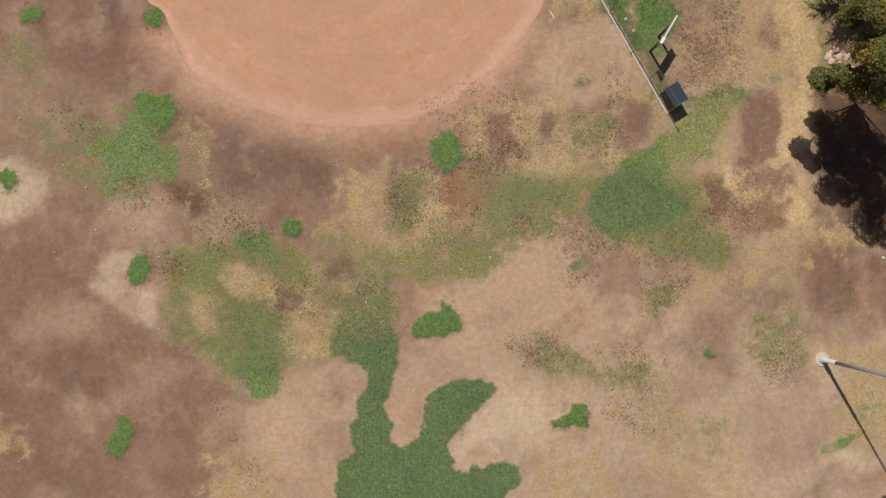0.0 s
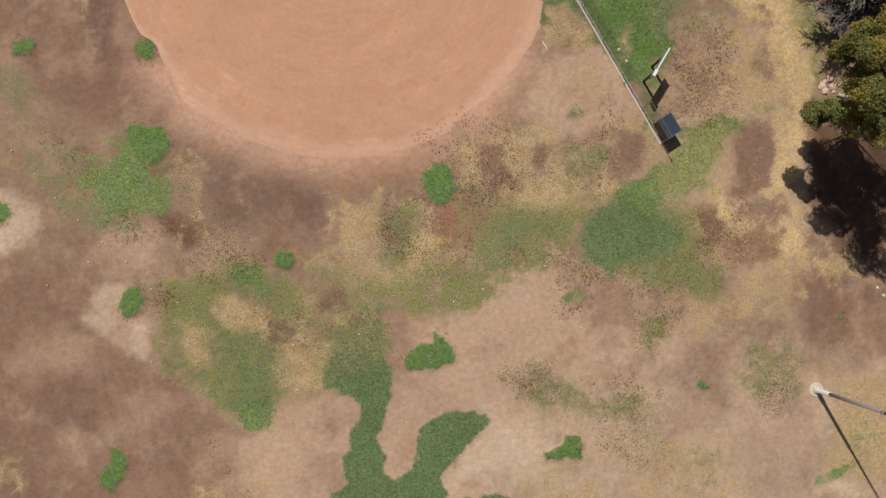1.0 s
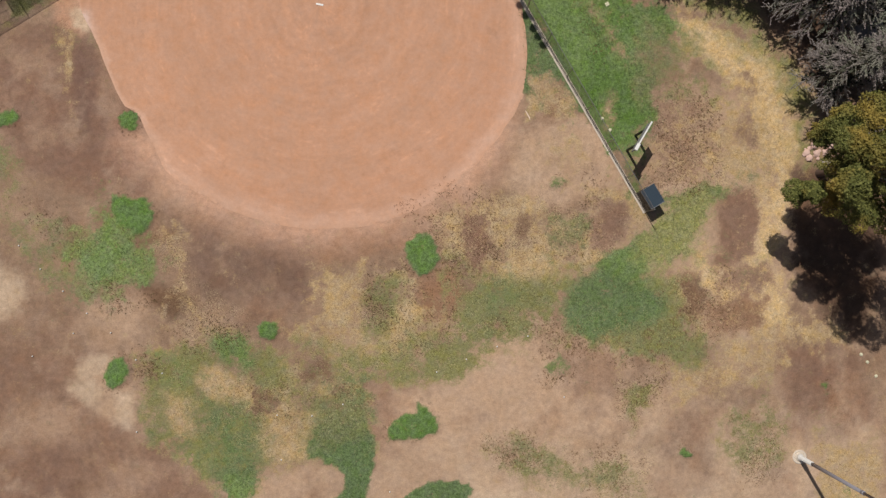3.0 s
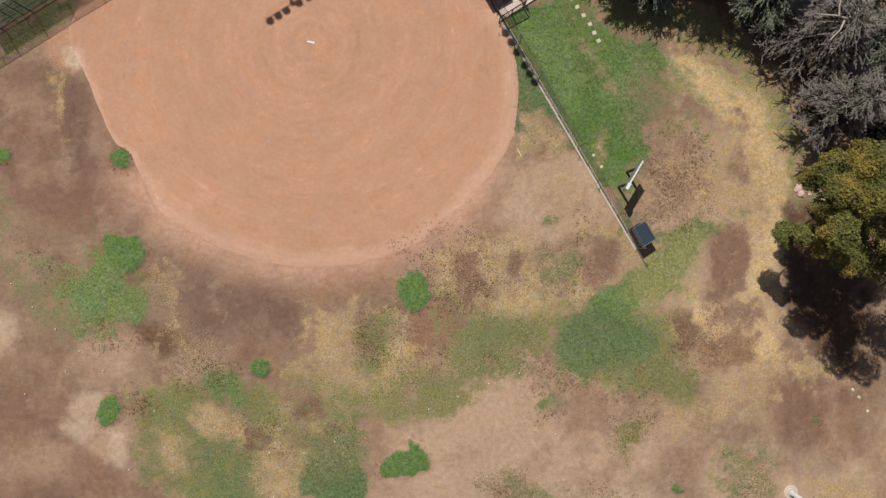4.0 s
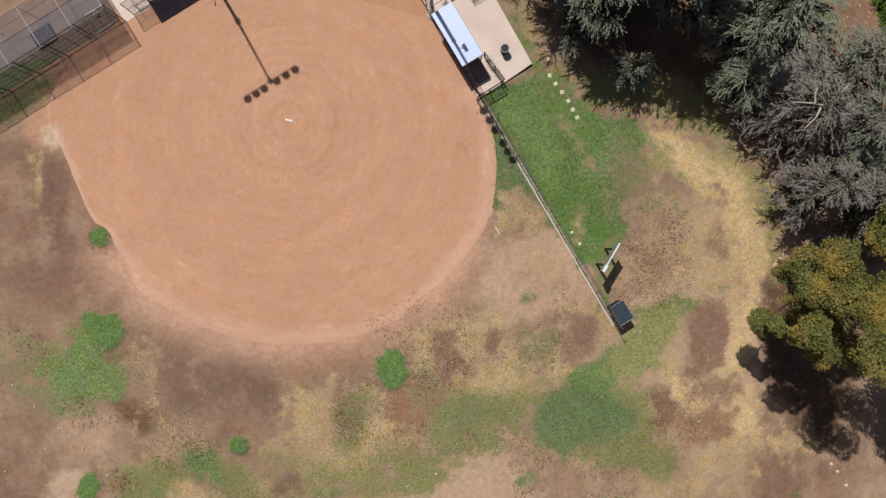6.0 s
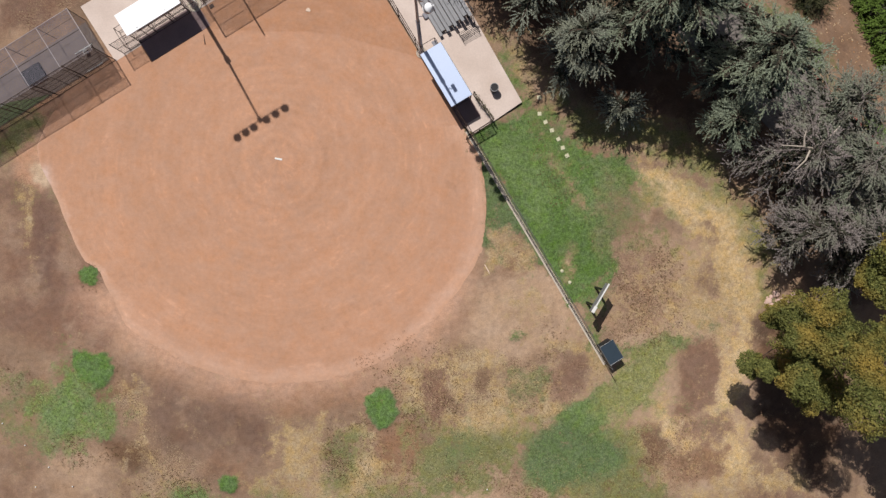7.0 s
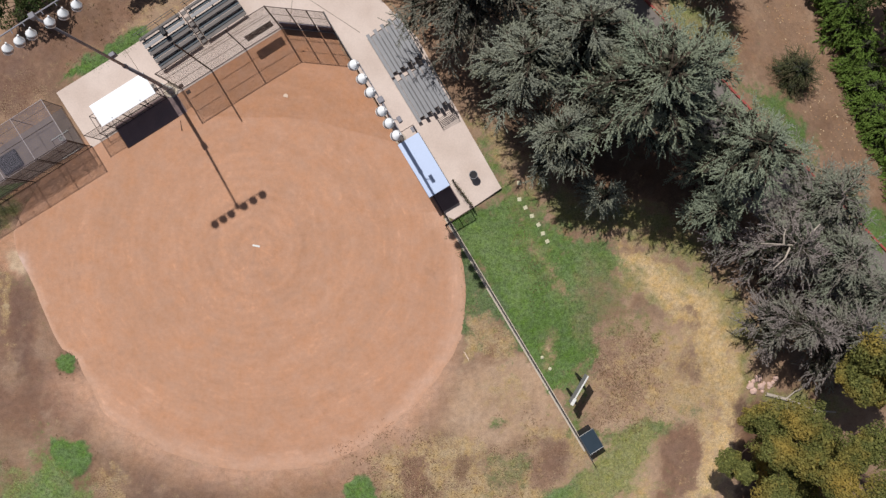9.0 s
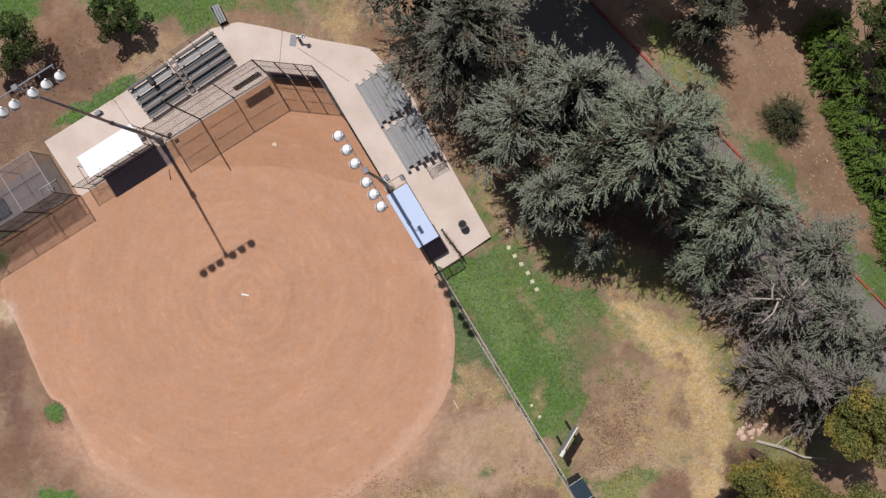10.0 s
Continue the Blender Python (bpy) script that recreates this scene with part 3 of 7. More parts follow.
patch("straw", [31.6, -13.2, 36.0, -10.3, 39.3, -9.3, 39.1, -16.9, 36.8, -19.8, 37.8, -23.1, 38.7, -26.4, 43.7, -26.4, 43.1, -28.6, 37.7, -27.9, 35.8, -25.5, 36.8, -21.7, 36.4, -17.0], 0.8, 0.85)
patch("gold", [32.1, -8.0, 39.0, -7.9, 38.7, -27.4, 31.8, -27.8, 29.5, -23.1, 32.0, -19.3], 1.2, 0.7)
patch("straw", [26.8, -28.7, 37.7, -26.4, 38.9, -29.7, 35.6, -32.1, 28.8, -33.1], 0.9, 0.55)
patch("straw", [26.8, -9.1, 32.1, -8.5, 34.3, -11.8, 33.3, -14.6, 29.1, -15.2, 27.2, -12.8], 0.6, 0.35)
patch("straw", [25.2, -19.6, 27.2, -18.3, 31.5, -17.7, 32.6, -15.5, 32.1, -18.9, 29.7, -21.8, 27.7, -23.2, 25.6, -22.3], 0.6, 0.4)
patch("olive", [24.6, -27.3, 29.4, -26.4, 32.1, -28.2, 30.6, -30.2, 25.1, -28.3], 0.6, 0.65)
patch("olive", [12.4, -35.6, 15.6, -35.0, 17.9, -35.8, 20.3, -37.3, 24.0, -36.3, 26.1, -39.3, 27.0, -43.0, 26.4, -44.5, 23.5, -43.4, 22.3, -39.7, 17.4, -39.1, 14.2, -38.2], 0.7, 0.5)
patch("straw", [20.2, -39.6, 25.9, -41.1, 31.1, -41.7, 32.8, -44.6, 33.1, -51.1, 26.7, -50.8, 23.4, -46.1], 1.2, 0.5)
patch("olive", [32.2, -33.6, 36.6, -31.8, 38.3, -33.9, 38.7, -37.7, 36.5, -39.6, 34.1, -38.2, 32.5, -36.7], 0.7, 0.5)
patch("straw", [40.5, -36.1, 46.5, -36.9, 46.3, -47.3, 41.3, -45.3, 39.5, -42.7, 41.4, -40.6], 0.7, 0.85)
patch("straw", [-11.6, -44.6, -11.0, -44.2, -10.3, -45.5, -6.7, -44.2, -6.0, -45.6, -6.7, -50.1, -12.1, -50.0], 0.6, 0.7)
patch("straw", [-30.5, -41.2, -26.0, -41.5, -25.1, -43.1, -25.6, -44.2, -30.5, -45.3], 0.6, 0.75)
patch("straw", [14.2, -44.0, 18.8, -43.2, 21.1, -45.1, 20.1, -50.5, 14.6, -50.3], 0.8, 0.6)
patch("pale", [39.4, -45.2, 43.6, -44.9, 46.3, -45.5, 46.3, -47.6, 41.3, -46.3], 0.35, 0.7)
patch("brown", [22.4, -15.6, 24.6, -16.3, 25.3, -17.5, 24.8, -19.0, 23.3, -20.4, 21.9, -20.1, 21.7, -18.0], 0.4, 0.85)
patch("brown", [32.5, -15.3, 35.6, -15.0, 36.2, -17.9, 35.5, -20.4, 33.5, -21.8, 31.9, -21.3, 32.4, -18.4], 0.5, 0.9)
patch("brown", [32.4, -21.8, 36.9, -21.2, 37.4, -23.1, 34.9, -24.1, 32.3, -23.7], 0.6, 0.7)
patch("umber", [27.5, -22.7, 30.9, -22.1, 31.5, -24.0, 30.5, -26.5, 28.1, -25.1], 0.5, 0.75)
patch("rust", [31.4, -24.5, 36.9, -24.0, 36.3, -26.5, 33.4, -27.4, 31.3, -26.5], 0.7, 0.75)
patch("umber", [34.1, -9.3, 36.6, -9.8, 36.1, -11.8, 34.0, -11.4], 0.4, 0.6)
patch("gold", [28.6, 0.6, 31.7, -0.5, 34.6, -2.3, 38.9, -5.2, 39.9, -6.8, 40.5, -13.5, 38.8, -15.5, 36.9, -11.7, 35.9, -7.7, 31.7, -5.8, 29.2, -3.5], 1.1, 1.2)
patch("straw", [27.4, -7.1, 35.0, -6.8, 37.3, -12.4, 36.3, -16.2, 28.7, -16.0, 26.8, -11.3], 0.9, 0.3)
patch("straw", [-21.2, -0.5, -20.1, -1.0, -19.8, -2.8, -20.4, -5.1, -21.0, -4.2, -21.3, -2.4], 0.3, 0.75)
patch("straw", [-21.0, -4.7, -20.1, -5.1, -20.0, -9.2, -20.6, -7.9], 0.4, 0.6)
patch("olive", [23.6, -31.2, 27.4, -30.8, 25.7, -33.8, 25.2, -35.1, 24.6, -32.8], 0.4, 0.6)
patch("straw", [-8.3, 21.0, -2.9, 21.8, -2.4, 20.8, -5.7, 18.6, -9.3, 16.8, -11.1, 17.0], 0.9, 0.3)
patch("straw", [5.3, 24.8, 9.8, 24.7, 10.6, 19.3, 6.1, 20.6], 0.9, 0.7)
patch("olive", [16.7, 9.8, 21.2, 4.3, 23.9, 0.1, 29.9, 0.4, 32.7, -1.5, 37.9, -5.3, 39.7, -11.9, 41.7, -9.2, 35.1, 2.7, 25.8, 4.2, 19.0, 10.6], 1, 0.7)
patch("litter_shade", [18.1, 11.1, 22.1, 6.1, 26.2, 3.7, 31.8, 3.6, 36.0, 0.3, 40.3, -3.5, 42.7, -10.1, 45.5, -13.5, 52.8, -12.4, 52.9, -2.9, 39.9, 2.6, 32.8, 9.6, 21.3, 14.2, 16.3, 14.3], 1, 0.8)
# leaf litter under the gum, laid heavily so its dark colour adds tree shade
patch("litter_shade", [38.9, -13.6, 45.4, -12.1, 46.8, -21.7, 45.1, -28.3, 41.7, -25.5, 38.8, -21.7], 0.8, 0.95)
patch("olive", [10.3, -22.6, 14.0, -21.7, 18.1, -21.3, 19.5, -23.1, 19.0, -24.9, 15.8, -26.1, 13.0, -27.6, 8.4, -29.4, 8.0, -28.1, 10.7, -26.3], 0.7, 0.95)
patch("straw", [13.1, -17.1, 17.7, -16.7, 21.0, -19.4, 20.0, -22.2, 14.4, -22.2], 0.6, 0.6)
patch("straw", [-10.0, -29.3, -6.6, -29.7, -5.7, -31.6, -9.8, -31.2], 0.4, 0.4)
patch("straw", [13.6, -17.8, 15.4, -17.6, 15.6, -21.3, 13.7, -21.7], 0.4, 0.7)
patch("olive", [40.0, -11.7, 47.0, -12.9, 49.0, -14.7, 43.6, -15.4, 39.2, -13.8], 0.7, 0.8)
patch("olive", [-2.5, -27.0, 3.9, -28.0, 11.2, -25.8, 18.1, -23.1, 20.5, -21.7, 21.3, -26.3, 17.6, -27.2, 12.1, -29.9, -0.7, -30.2], 1.2, 0.35)
patch("grey_turf", [1.1, -27.5, 6.6, -26.2, 9.8, -23.5, 19.5, -23.1, 21.4, -21.7, 22.3, -26.3, 18.1, -26.3, 13.0, -28.1, 7.5, -30.8, -0.7, -30.7], 1.2, 0.15)
patch("grey_turf", [-14.7, -28.3, -11.6, -27.0, -7.5, -26.1, -2.5, -28.4, 3.9, -29.8, 3.8, -33.5, -1.2, -35.2, -5.3, -38.8, -8.9, -37.9, -14.3, -34.6], 1, 0.3)
patch("grey_turf", [17.6, -23.6, 26.2, -21.2, 29.5, -24.5, 30.4, -28.2, 25.1, -28.7, 19.9, -27.7], 0.9, 0.5)
patch("lime", [25.7, -19.4, 32.0, -17.0, 33.4, -21.7, 36.9, -19.3, 36.8, -23.1, 29.5, -23.1], 1, 0.4)
patch("clay", [-21.0, 1.3, -12.1, 6.4, -10.4, 8.6, -14.0, 8.9, -16.8, 7.1, -20.9, 5.0], 0.4, 0.8)
patch("olive", [-25.3, -1.4, -22.6, -0.1, -17.9, 3.3, -19.7, 4.5, -25.3, 1.3], 0.5, 0.9)
patch("grey_turf", [-27.4, -10.8, -24.9, -10.8, -24.3, -12.7, -25.8, -14.3, -30.5, -13.8], 0.8, 0.5)
patch("grey_turf", [-25.3, -16.8, -21.0, -16.9, -18.5, -19.5, -19.1, -22.9, -21.0, -23.0, -24.2, -21.0, -25.5, -18.7], 0.8, 0.5)
patch("grey_turf", [-22.8, -21.4, -16.5, -20.6, -15.4, -22.4, -17.3, -24.7, -19.7, -24.3, -21.7, -23.0], 0.8, 0.55)
patch("lime", [-18.5, -16.4, -14.2, -18.5, -12.7, -20.6, -15.5, -21.9, -18.2, -23.0, -20.4, -20.3], 0.9, 0.7)
patch("grass", [-18.5, -17.4, -17.0, -17.1, -14.9, -18.5, -14.2, -19.2, -12.7, -20.6, -14.0, -21.5, -15.5, -21.9, -18.2, -23.0, -19.5, -22.0, -20.4, -20.3, -18.9, -18.9], 1, 0.95)
patch("grass", [-18.1, -14.6, -16.5, -15.1, -16.7, -17.4, -18.3, -16.9], 0.7, 0.5)
patch("grass", [-8.6, -26.7, -6.5, -26.5, -5.4, -27.7, -5.7, -29.1, -7.0, -29.6, -8.4, -28.7], 0.5, 0.9)
patch("grass", [-12.9, -28.5, -9.8, -28.3, -9.8, -30.6, -12.5, -30.8], 0.8, 0.45)
patch("turf", [-9.8, -31.5, -7.1, -31.9, -5.2, -33.4, -5.2, -36.1, -4.7, -37.6, -5.7, -39.3, -7.5, -39.3, -8.9, -37.5, -9.8, -36.0, -10.2, -33.3], 0.6, 0.65)
patch("turf", [-14.7, -32.4, -12.5, -34.7, -8.9, -37.0, -6.6, -39.7, -8.4, -39.3, -10.7, -37.5, -12.5, -35.7, -14.7, -35.1], 0.6, 0.5)
patch("turf", [-1.1, -28.9, 3.9, -29.8, 3.8, -32.6, 0.2, -33.0, -0.7, -30.7], 0.6, 0.5)
patch("grass", [-8.0, -38.0, -6.2, -38.0, -5.5, -39.3, -6.6, -40.1, -7.8, -39.7, -8.4, -38.8], 0.3, 0.9)
patch("turf", [-1.18, -35.24, -1.42, -36.82, -0.29, -36.60, 1.07, -37.53, 1.51, -38.89, 0.69, -39.78, 0.58, -41.59, 0.12, -42.49, 0.11, -44.29, -1.03, -44.96, -1.26, -46.53, -0.84, -51.04, 10.47, -51.19, 13.00, -47.52, 13.92, -46.72, 13.48, -45.36, 12.58, -44.90, 11.21, -45.24, 10.61, -45.87, 9.85, -45.32, 9.52, -46.04, 8.39, -45.84, 8.04, -43.94, 10.11, -41.70, 11.86, -39.23, 10.60, -38.45, 9.46, -38.52, 6.95, -39.40, 5.94, -40.52, 6.02, -42.20, 5.47, -42.87, 3.96, -43.98, 3.29, -42.98, 3.53, -41.85, 2.95, -40.49, 3.78, -38.46, 4.15, -37.11, 3.81, -34.38, 3.37, -33.47, 1.09, -33.90, -0.72, -33.43], 0.24, 1)
patch("grey_turf", [-0.7, -31.6, 1.1, -31.6, 3.8, -32.8, 3.8, -35.3, -1.2, -35.7], 0.7, 0.7)
patch("grey_turf", [10.3, -23.0, 13.3, -22.3, 17.6, -23.3, 19.0, -25.6, 15.8, -26.1, 13.2, -27.2, 11.2, -26.3], 0.7, 0.5)
patch("turf", [13.1, -22.1, 15.9, -22.1, 15.9, -24.6, 13.5, -24.5], 0.5, 0.6)
patch("grey_turf", [18.3, -17.0, 21.6, -17.0, 22.0, -18.0, 20.6, -20.9, 18.6, -21.3, 17.7, -20.0], 0.5, 0.7)
patch("grey_turf", [14.9, -17.1, 17.7, -21.7, 17.6, -23.6, 13.0, -22.6], 0.9, 0.28)
patch("olive", [24.7, -21.7, 28.5, -22.6, 30.4, -26.4, 28.9, -28.7, 23.2, -28.2, 20.4, -27.2], 0.7, 0.9)
patch("turf", [19.1, -25.0, 19.5, -24.0, 21.0, -22.6, 22.9, -21.2, 24.8, -21.3, 25.4, -22.3, 27.2, -22.6, 28.1, -24.9, 27.0, -26.4, 23.2, -27.4, 21.3, -27.3, 19.9, -26.4], 0.5, 0.95)
patch("grass", [22.6, -21.3, 24.7, -19.4, 26.3, -18.5, 27.4, -19.4, 26.1, -22.9, 23.8, -22.3], 0.4, 1.1)
patch("lime", [25.2, -19.6, 27.3, -17.5, 29.2, -15.3, 31.6, -14.6, 33.5, -15.3, 31.5, -17.9, 29.5, -20.8, 27.3, -21.7], 0.5, 1)
patch("lime", [25.2, -19.9, 27.7, -18.5, 31.5, -17.6, 32.6, -15.6, 32.0, -18.9, 29.6, -21.7, 27.3, -22.9], 0.8, 0.6)
patch("grey_turf", [24.6, -27.3, 29.4, -26.1, 32.1, -28.2, 30.6, -29.9, 25.1, -28.3], 0.7, 0.5)
patch("grey_turf", [12.9, -35.6, 17.5, -35.4, 20.3, -37.3, 24.0, -36.3, 25.9, -40.2, 22.1, -39.7, 17.4, -38.9], 0.7, 0.45)
patch("grey_turf", [24.4, -42.0, 31.1, -41.7, 32.5, -45.0, 27.7, -46.2], 0.9, 0.4)
patch("grey_turf", [32.2, -33.9, 36.6, -32.0, 38.5, -36.8, 36.5, -39.1, 33.6, -38.1], 0.7, 0.3)
patch("grass", [38.84, -45.45, 39.11, -44.53, 41.35, -43.89, 43.59, -43.72, 41.58, -44.70, 39.73, -45.48], 0.25, 0.8)
patch("grass", [41.4, -42.5, 43.4, -40.2, 44.4, -42.1, 42.8, -43.5], 0.4, 0.6)
patch("turf", [31.2, -23.8, 32.0, -23.8, 32.0, -24.7, 31.2, -24.7], 0.35, 0.5)
patch("lawn", [14.7, 1.9, 17.2, 3.3, 19.8, 4.1, 22.8, 3.1, 25.2, 0.2, 27.6, 0.6, 29.3, -0.7, 29.9, -3.0, 28.4, -5.8, 27.0, -8.1, 26.5, -10.0, 25.2, -11.3, 23.3, -13.1, 20.1, -8.9, 17.6, -3.9], 0.9, 1.1)
patch("grass", [16.3, 0.7, 20.0, 3.0, 20.4, -0.6, 23.2, -1.1, 21.3, -5.7, 18.6, -2.9], 0.8, 0.6)
patch("grass", [25.1, -0.6, 28.9, -1.1, 28.8, -4.8, 25.5, -6.7, 23.6, -4.8], 0.8, 0.6)
patch("turf", [15.6, 0.4, 16.6, 0.4, 20.1, -5.3, 21.3, -8.2, 18.8, -8.8, 16.8, -9.4, 16.5, -7.1, 16.5, -3.5], 0.3, 0.9)
patch("olive", [26.7, -2.1, 30.7, -3.3, 33.3, -7.3, 29.4, -8.2, 25.9, -7.5], 0.8, 0.4)
patch("grey_turf", [26.4, -1.2, 30.0, -3.1, 31.9, -5.9, 29.0, -7.7, 25.9, -7.2], 0.9, 0.45)
patch("clay", [-21.5, 0.8, -19.2, 2.1, -18.6, 0.1, -19.3, -2.2, -20.5, -1.7, -21.6, -0.8], 0.5, 0.9)
patch("pale", [-20.1, -0.3, -18.6, -0.0, -18.3, -1.3, -18.9, -2.1, -19.9, -1.6], 0.3, 1)
patch("turf", [16.6, -7.0, 20.3, -7.7, 19.4, -8.4, 16.6, -8.4], 0.4, 0.5)
patch("lawn", [24.0, -10.3, 26.6, -10.6, 26.1, -15.0, 28.2, -16.0, 25.8, -16.9, 24.5, -14.0], 0.6, 0.7)
patch("turf", [32.5, -13.3, 37.3, -12.4, 36.8, -15.7, 32.5, -15.6], 0.8, 0.35)
patch("lawn", [17.7, 9.0, 21.1, 5.4, 22.2, 4.0, 19.9, 4.0, 18.1, 6.7], 0.6, 0.8)
patch("straw", [20.4, 3.1, 22.7, 1.7, 24.6, -2.5, 24.8, -4.4, 22.7, -2.7, 21.3, 0.7], 0.6, 0.45)
patch("straw", [22.7, -7.4, 24.2, -7.1, 24.1, -9.5, 23.1, -10.4], 0.4, 0.65)
patch("straw", [16.8, -7.5, 20.8, -7.9, 21.5, -9.9, 17.8, -8.9, 16.5, -9.6], 0.3, 0.8)
patch("straw", [19.0, 9.0, 21.3, 5.4, 21.5, 4.0, 19.9, 5.4], 0.4, 0.5)
patch("lawn", [-21.7, 26.6, -14.1, 26.4, -16.0, 22.4, -16.9, 21.0, -21.9, 20.3], 0.6, 1)
patch("lawn", [-13.6, 26.4, -0.1, 26.2, -1.3, 21.7, -4.3, 20.8, -5.6, 22.0, -10.1, 22.2, -13.0, 23.2], 0.5, 0.95)
patch("lawn", [-8.7, 26.3, 0.8, 26.2, -1.1, 22.1, -4.3, 20.8, -5.6, 22.6], 0.6, 0.8)
patch("lawn", [-15.7, 13.0, -15.0, 14.2, -13.4, 15.4, -11.1, 16.5, -9.5, 17.5, -8.4, 17.5, -8.4, 16.9, -9.5, 16.0, -12.0, 14.4], 0.35, 1.25)
patch("lawn", [0.3, 26.2, 6.2, 26.1, 7.9, 21.6, 3.4, 21.3, -0.2, 22.6], 0.8, 0.6)
patch("lawn", [33.4, 22.4, 35.2, 20.0, 38.8, 18.1, 37.7, 14.7, 40.0, 12.8, 44.0, 12.6, 46.7, 7.9, 46.4, 4.3, 44.0, 8.0, 38.2, 14.1, 34.4, 17.3], 0.8, 0.95)
patch("lime", [32.3, 22.7, 34.0, 22.7, 35.3, 20.4, 36.7, 18.7, 38.9, 17.8, 38.3, 14.2, 36.0, 15.6, 33.7, 18.3], 0.6, 0.95)
patch("olive", [34.5, 18.9, 40.6, 18.0, 39.4, 14.3, 36.7, 14.6], 0.8, 0.7)
patch("lawn", [49.0, 3.3, 54.3, 1.8, 57.7, -3.2, 52.9, -3.8, 49.1, 1.0], 0.7, 0.95)
patch("straw", [16.9, -5.8, 18.6, -5.5, 20.5, -7.2, 20.9, -8.2, 17.7, -8.2, 16.9, -7.3], 0.3, 0.75)
patch("dust", [21.0, -8.7, 22.1, -9.9, 23.5, -12.9, 23.0, -13.5, 21.8, -12.8, 20.7, -10.3], 0.3, 1)
patch("brown", [11.4, -17.3, 13.3, -17.0, 13.6, -20.2, 12.8, -21.8, 11.6, -21.0], 0.4, 0.8)
patch("rust", [7.9, -22.2, 9.9, -21.4, 10.9, -22.2, 11.3, -24.0, 10.3, -25.6, 7.9, -25.9], 0.6, 0.35)
patch("umber", [-2.1, -28.8, 0.5, -28.5, 1.1, -29.8, -0.7, -30.7, -2.1, -30.2], 0.5, 0.6)
patch("umber", [15.4, -17.4, 17.0, -17.0, 17.2, -18.7, 15.8, -19.0], 0.4, 0.5)
patch("fresh", [-16.86, -15.35, -15.96, -15.22, -15.32, -15.59, -14.23, -15.46, -13.42, -16.65, -13.79, -17.66, -15.15, -18.60, -16.28, -17.68, -16.96, -16.45], 0.24, 1)
patch("fresh", [-26.27, -8.53, -25.55, -8.07, -24.64, -8.17, -24.28, -8.86, -24.87, -9.54, -25.91, -9.44], 0.24, 1)
patch("fresh", [-16.30, -8.90, -15.66, -8.31, -14.76, -8.59, -14.62, -9.60, -15.03, -10.38, -15.94, -10.14], 0.24, 1)
patch("fresh", [-27.98, -21.74, -27.35, -21.33, -26.54, -21.52, -26.22, -22.30, -26.63, -23.07, -27.57, -23.19], 0.24, 1)
patch("fresh", [-5.16, -25.88, -4.52, -25.30, -3.75, -25.67, -3.67, -26.35, -4.31, -26.94, -4.99, -26.71], 0.24, 1)
patch("fresh", [6.68, -19.59, 7.37, -18.72, 8.51, -18.64, 9.33, -19.61, 9.41, -20.75, 8.71, -21.80, 7.57, -21.98, 6.84, -21.10], 0.24, 1)
patch("fresh", [-17.62, -29.54, -16.99, -28.28, -15.99, -28.20, -15.59, -29.20, -16.00, -30.33, -16.86, -31.13, -17.53, -30.77], 0.24, 1)
patch("fresh", [5.09, -34.39, 5.87, -33.58, 7.01, -33.10, 7.56, -32.19, 8.47, -32.61, 8.96, -33.52, 9.09, -34.44, 7.90, -35.06, 6.31, -35.36, 5.26, -35.12], 0.24, 1)
patch("fresh", [-18.46, -44.47, -19.27, -44.06, -19.36, -43.25, -18.55, -42.54, -18.46, -41.01, -17.20, -41.61, -16.75, -42.51, -17.56, -43.63], 0.24, 1)
patch("fresh", [16.25, -42.10, 17.88, -41.60, 18.35, -40.61, 19.38, -40.68, 19.40, -42.55, 17.86, -42.60, 16.47, -42.83], 0.24, 1)
patch("fresh", [29.08, -36.21, 29.85, -36.28, 29.94, -37.07, 29.26, -37.24, 28.93, -36.77], 0.24, 1)
patch("fresh", [17.8, -29.0, 19.0, -28.5, 20.0, -29.2, 19.7, -30.2, 18.6, -30.5, 17.9, -29.9], 0.4, 0.8)
patch("fresh", [18.5, -14.2, 19.2, -13.9, 19.8, -14.4, 19.4, -15.0, 18.6, -14.9], 0.3, 0.75)
patch("fresh", [41.2, -31.4, 41.9, -31.2, 42.1, -31.9, 41.5, -32.2], 0.3, 0.7)
patch("stalks", [8.1, -16.2, 15.9, -14.8, 21.5, -16.6, 21.4, -21.3, 17.7, -22.2, 13.0, -22.2, 9.9, -19.4], 1, 1)
patch("stalks", [3.5, -21.6, 6.7, -21.6, 7.5, -23.9, 5.7, -27.6, 3.0, -26.2], 0.6, 0.9)
patch("stalks", [-2.5, -26.1, 10.7, -26.3, 10.7, -30.4, -2.5, -29.8], 0.8, 0.8)
patch("stalks", [-11.1, -25.6, -5.2, -26.1, -6.1, -27.5, -10.7, -27.4], 0.6, 1)
patch("stalks", [-14.2, -18.3, -11.1, -17.9, -10.6, -21.1, -12.9, -21.5], 0.5, 0.9)
patch("stalks", [-20.6, -16.9, -18.8, -17.3, -18.8, -19.6, -21.9, -18.2], 0.6, 0.8)
patch("stalks", [-14.3, -28.3, 3.9, -29.8, 3.8, -33.5, -5.3, -37.0, -13.4, -34.2], 1, 0.7)
patch("stalks", [13.9, -25.4, 19.9, -25.9, 23.7, -28.2, 19.9, -28.2, 15.7, -26.3], 0.6, 1)
patch("stalks", [23.6, -30.5, 27.9, -30.5, 26.5, -33.3, 25.0, -35.6, 23.6, -32.8], 0.5, 1)
patch("stalks", [26.8, -8.6, 34.1, -8.9, 33.5, -14.6, 29.1, -15.6], 1, 0.9)
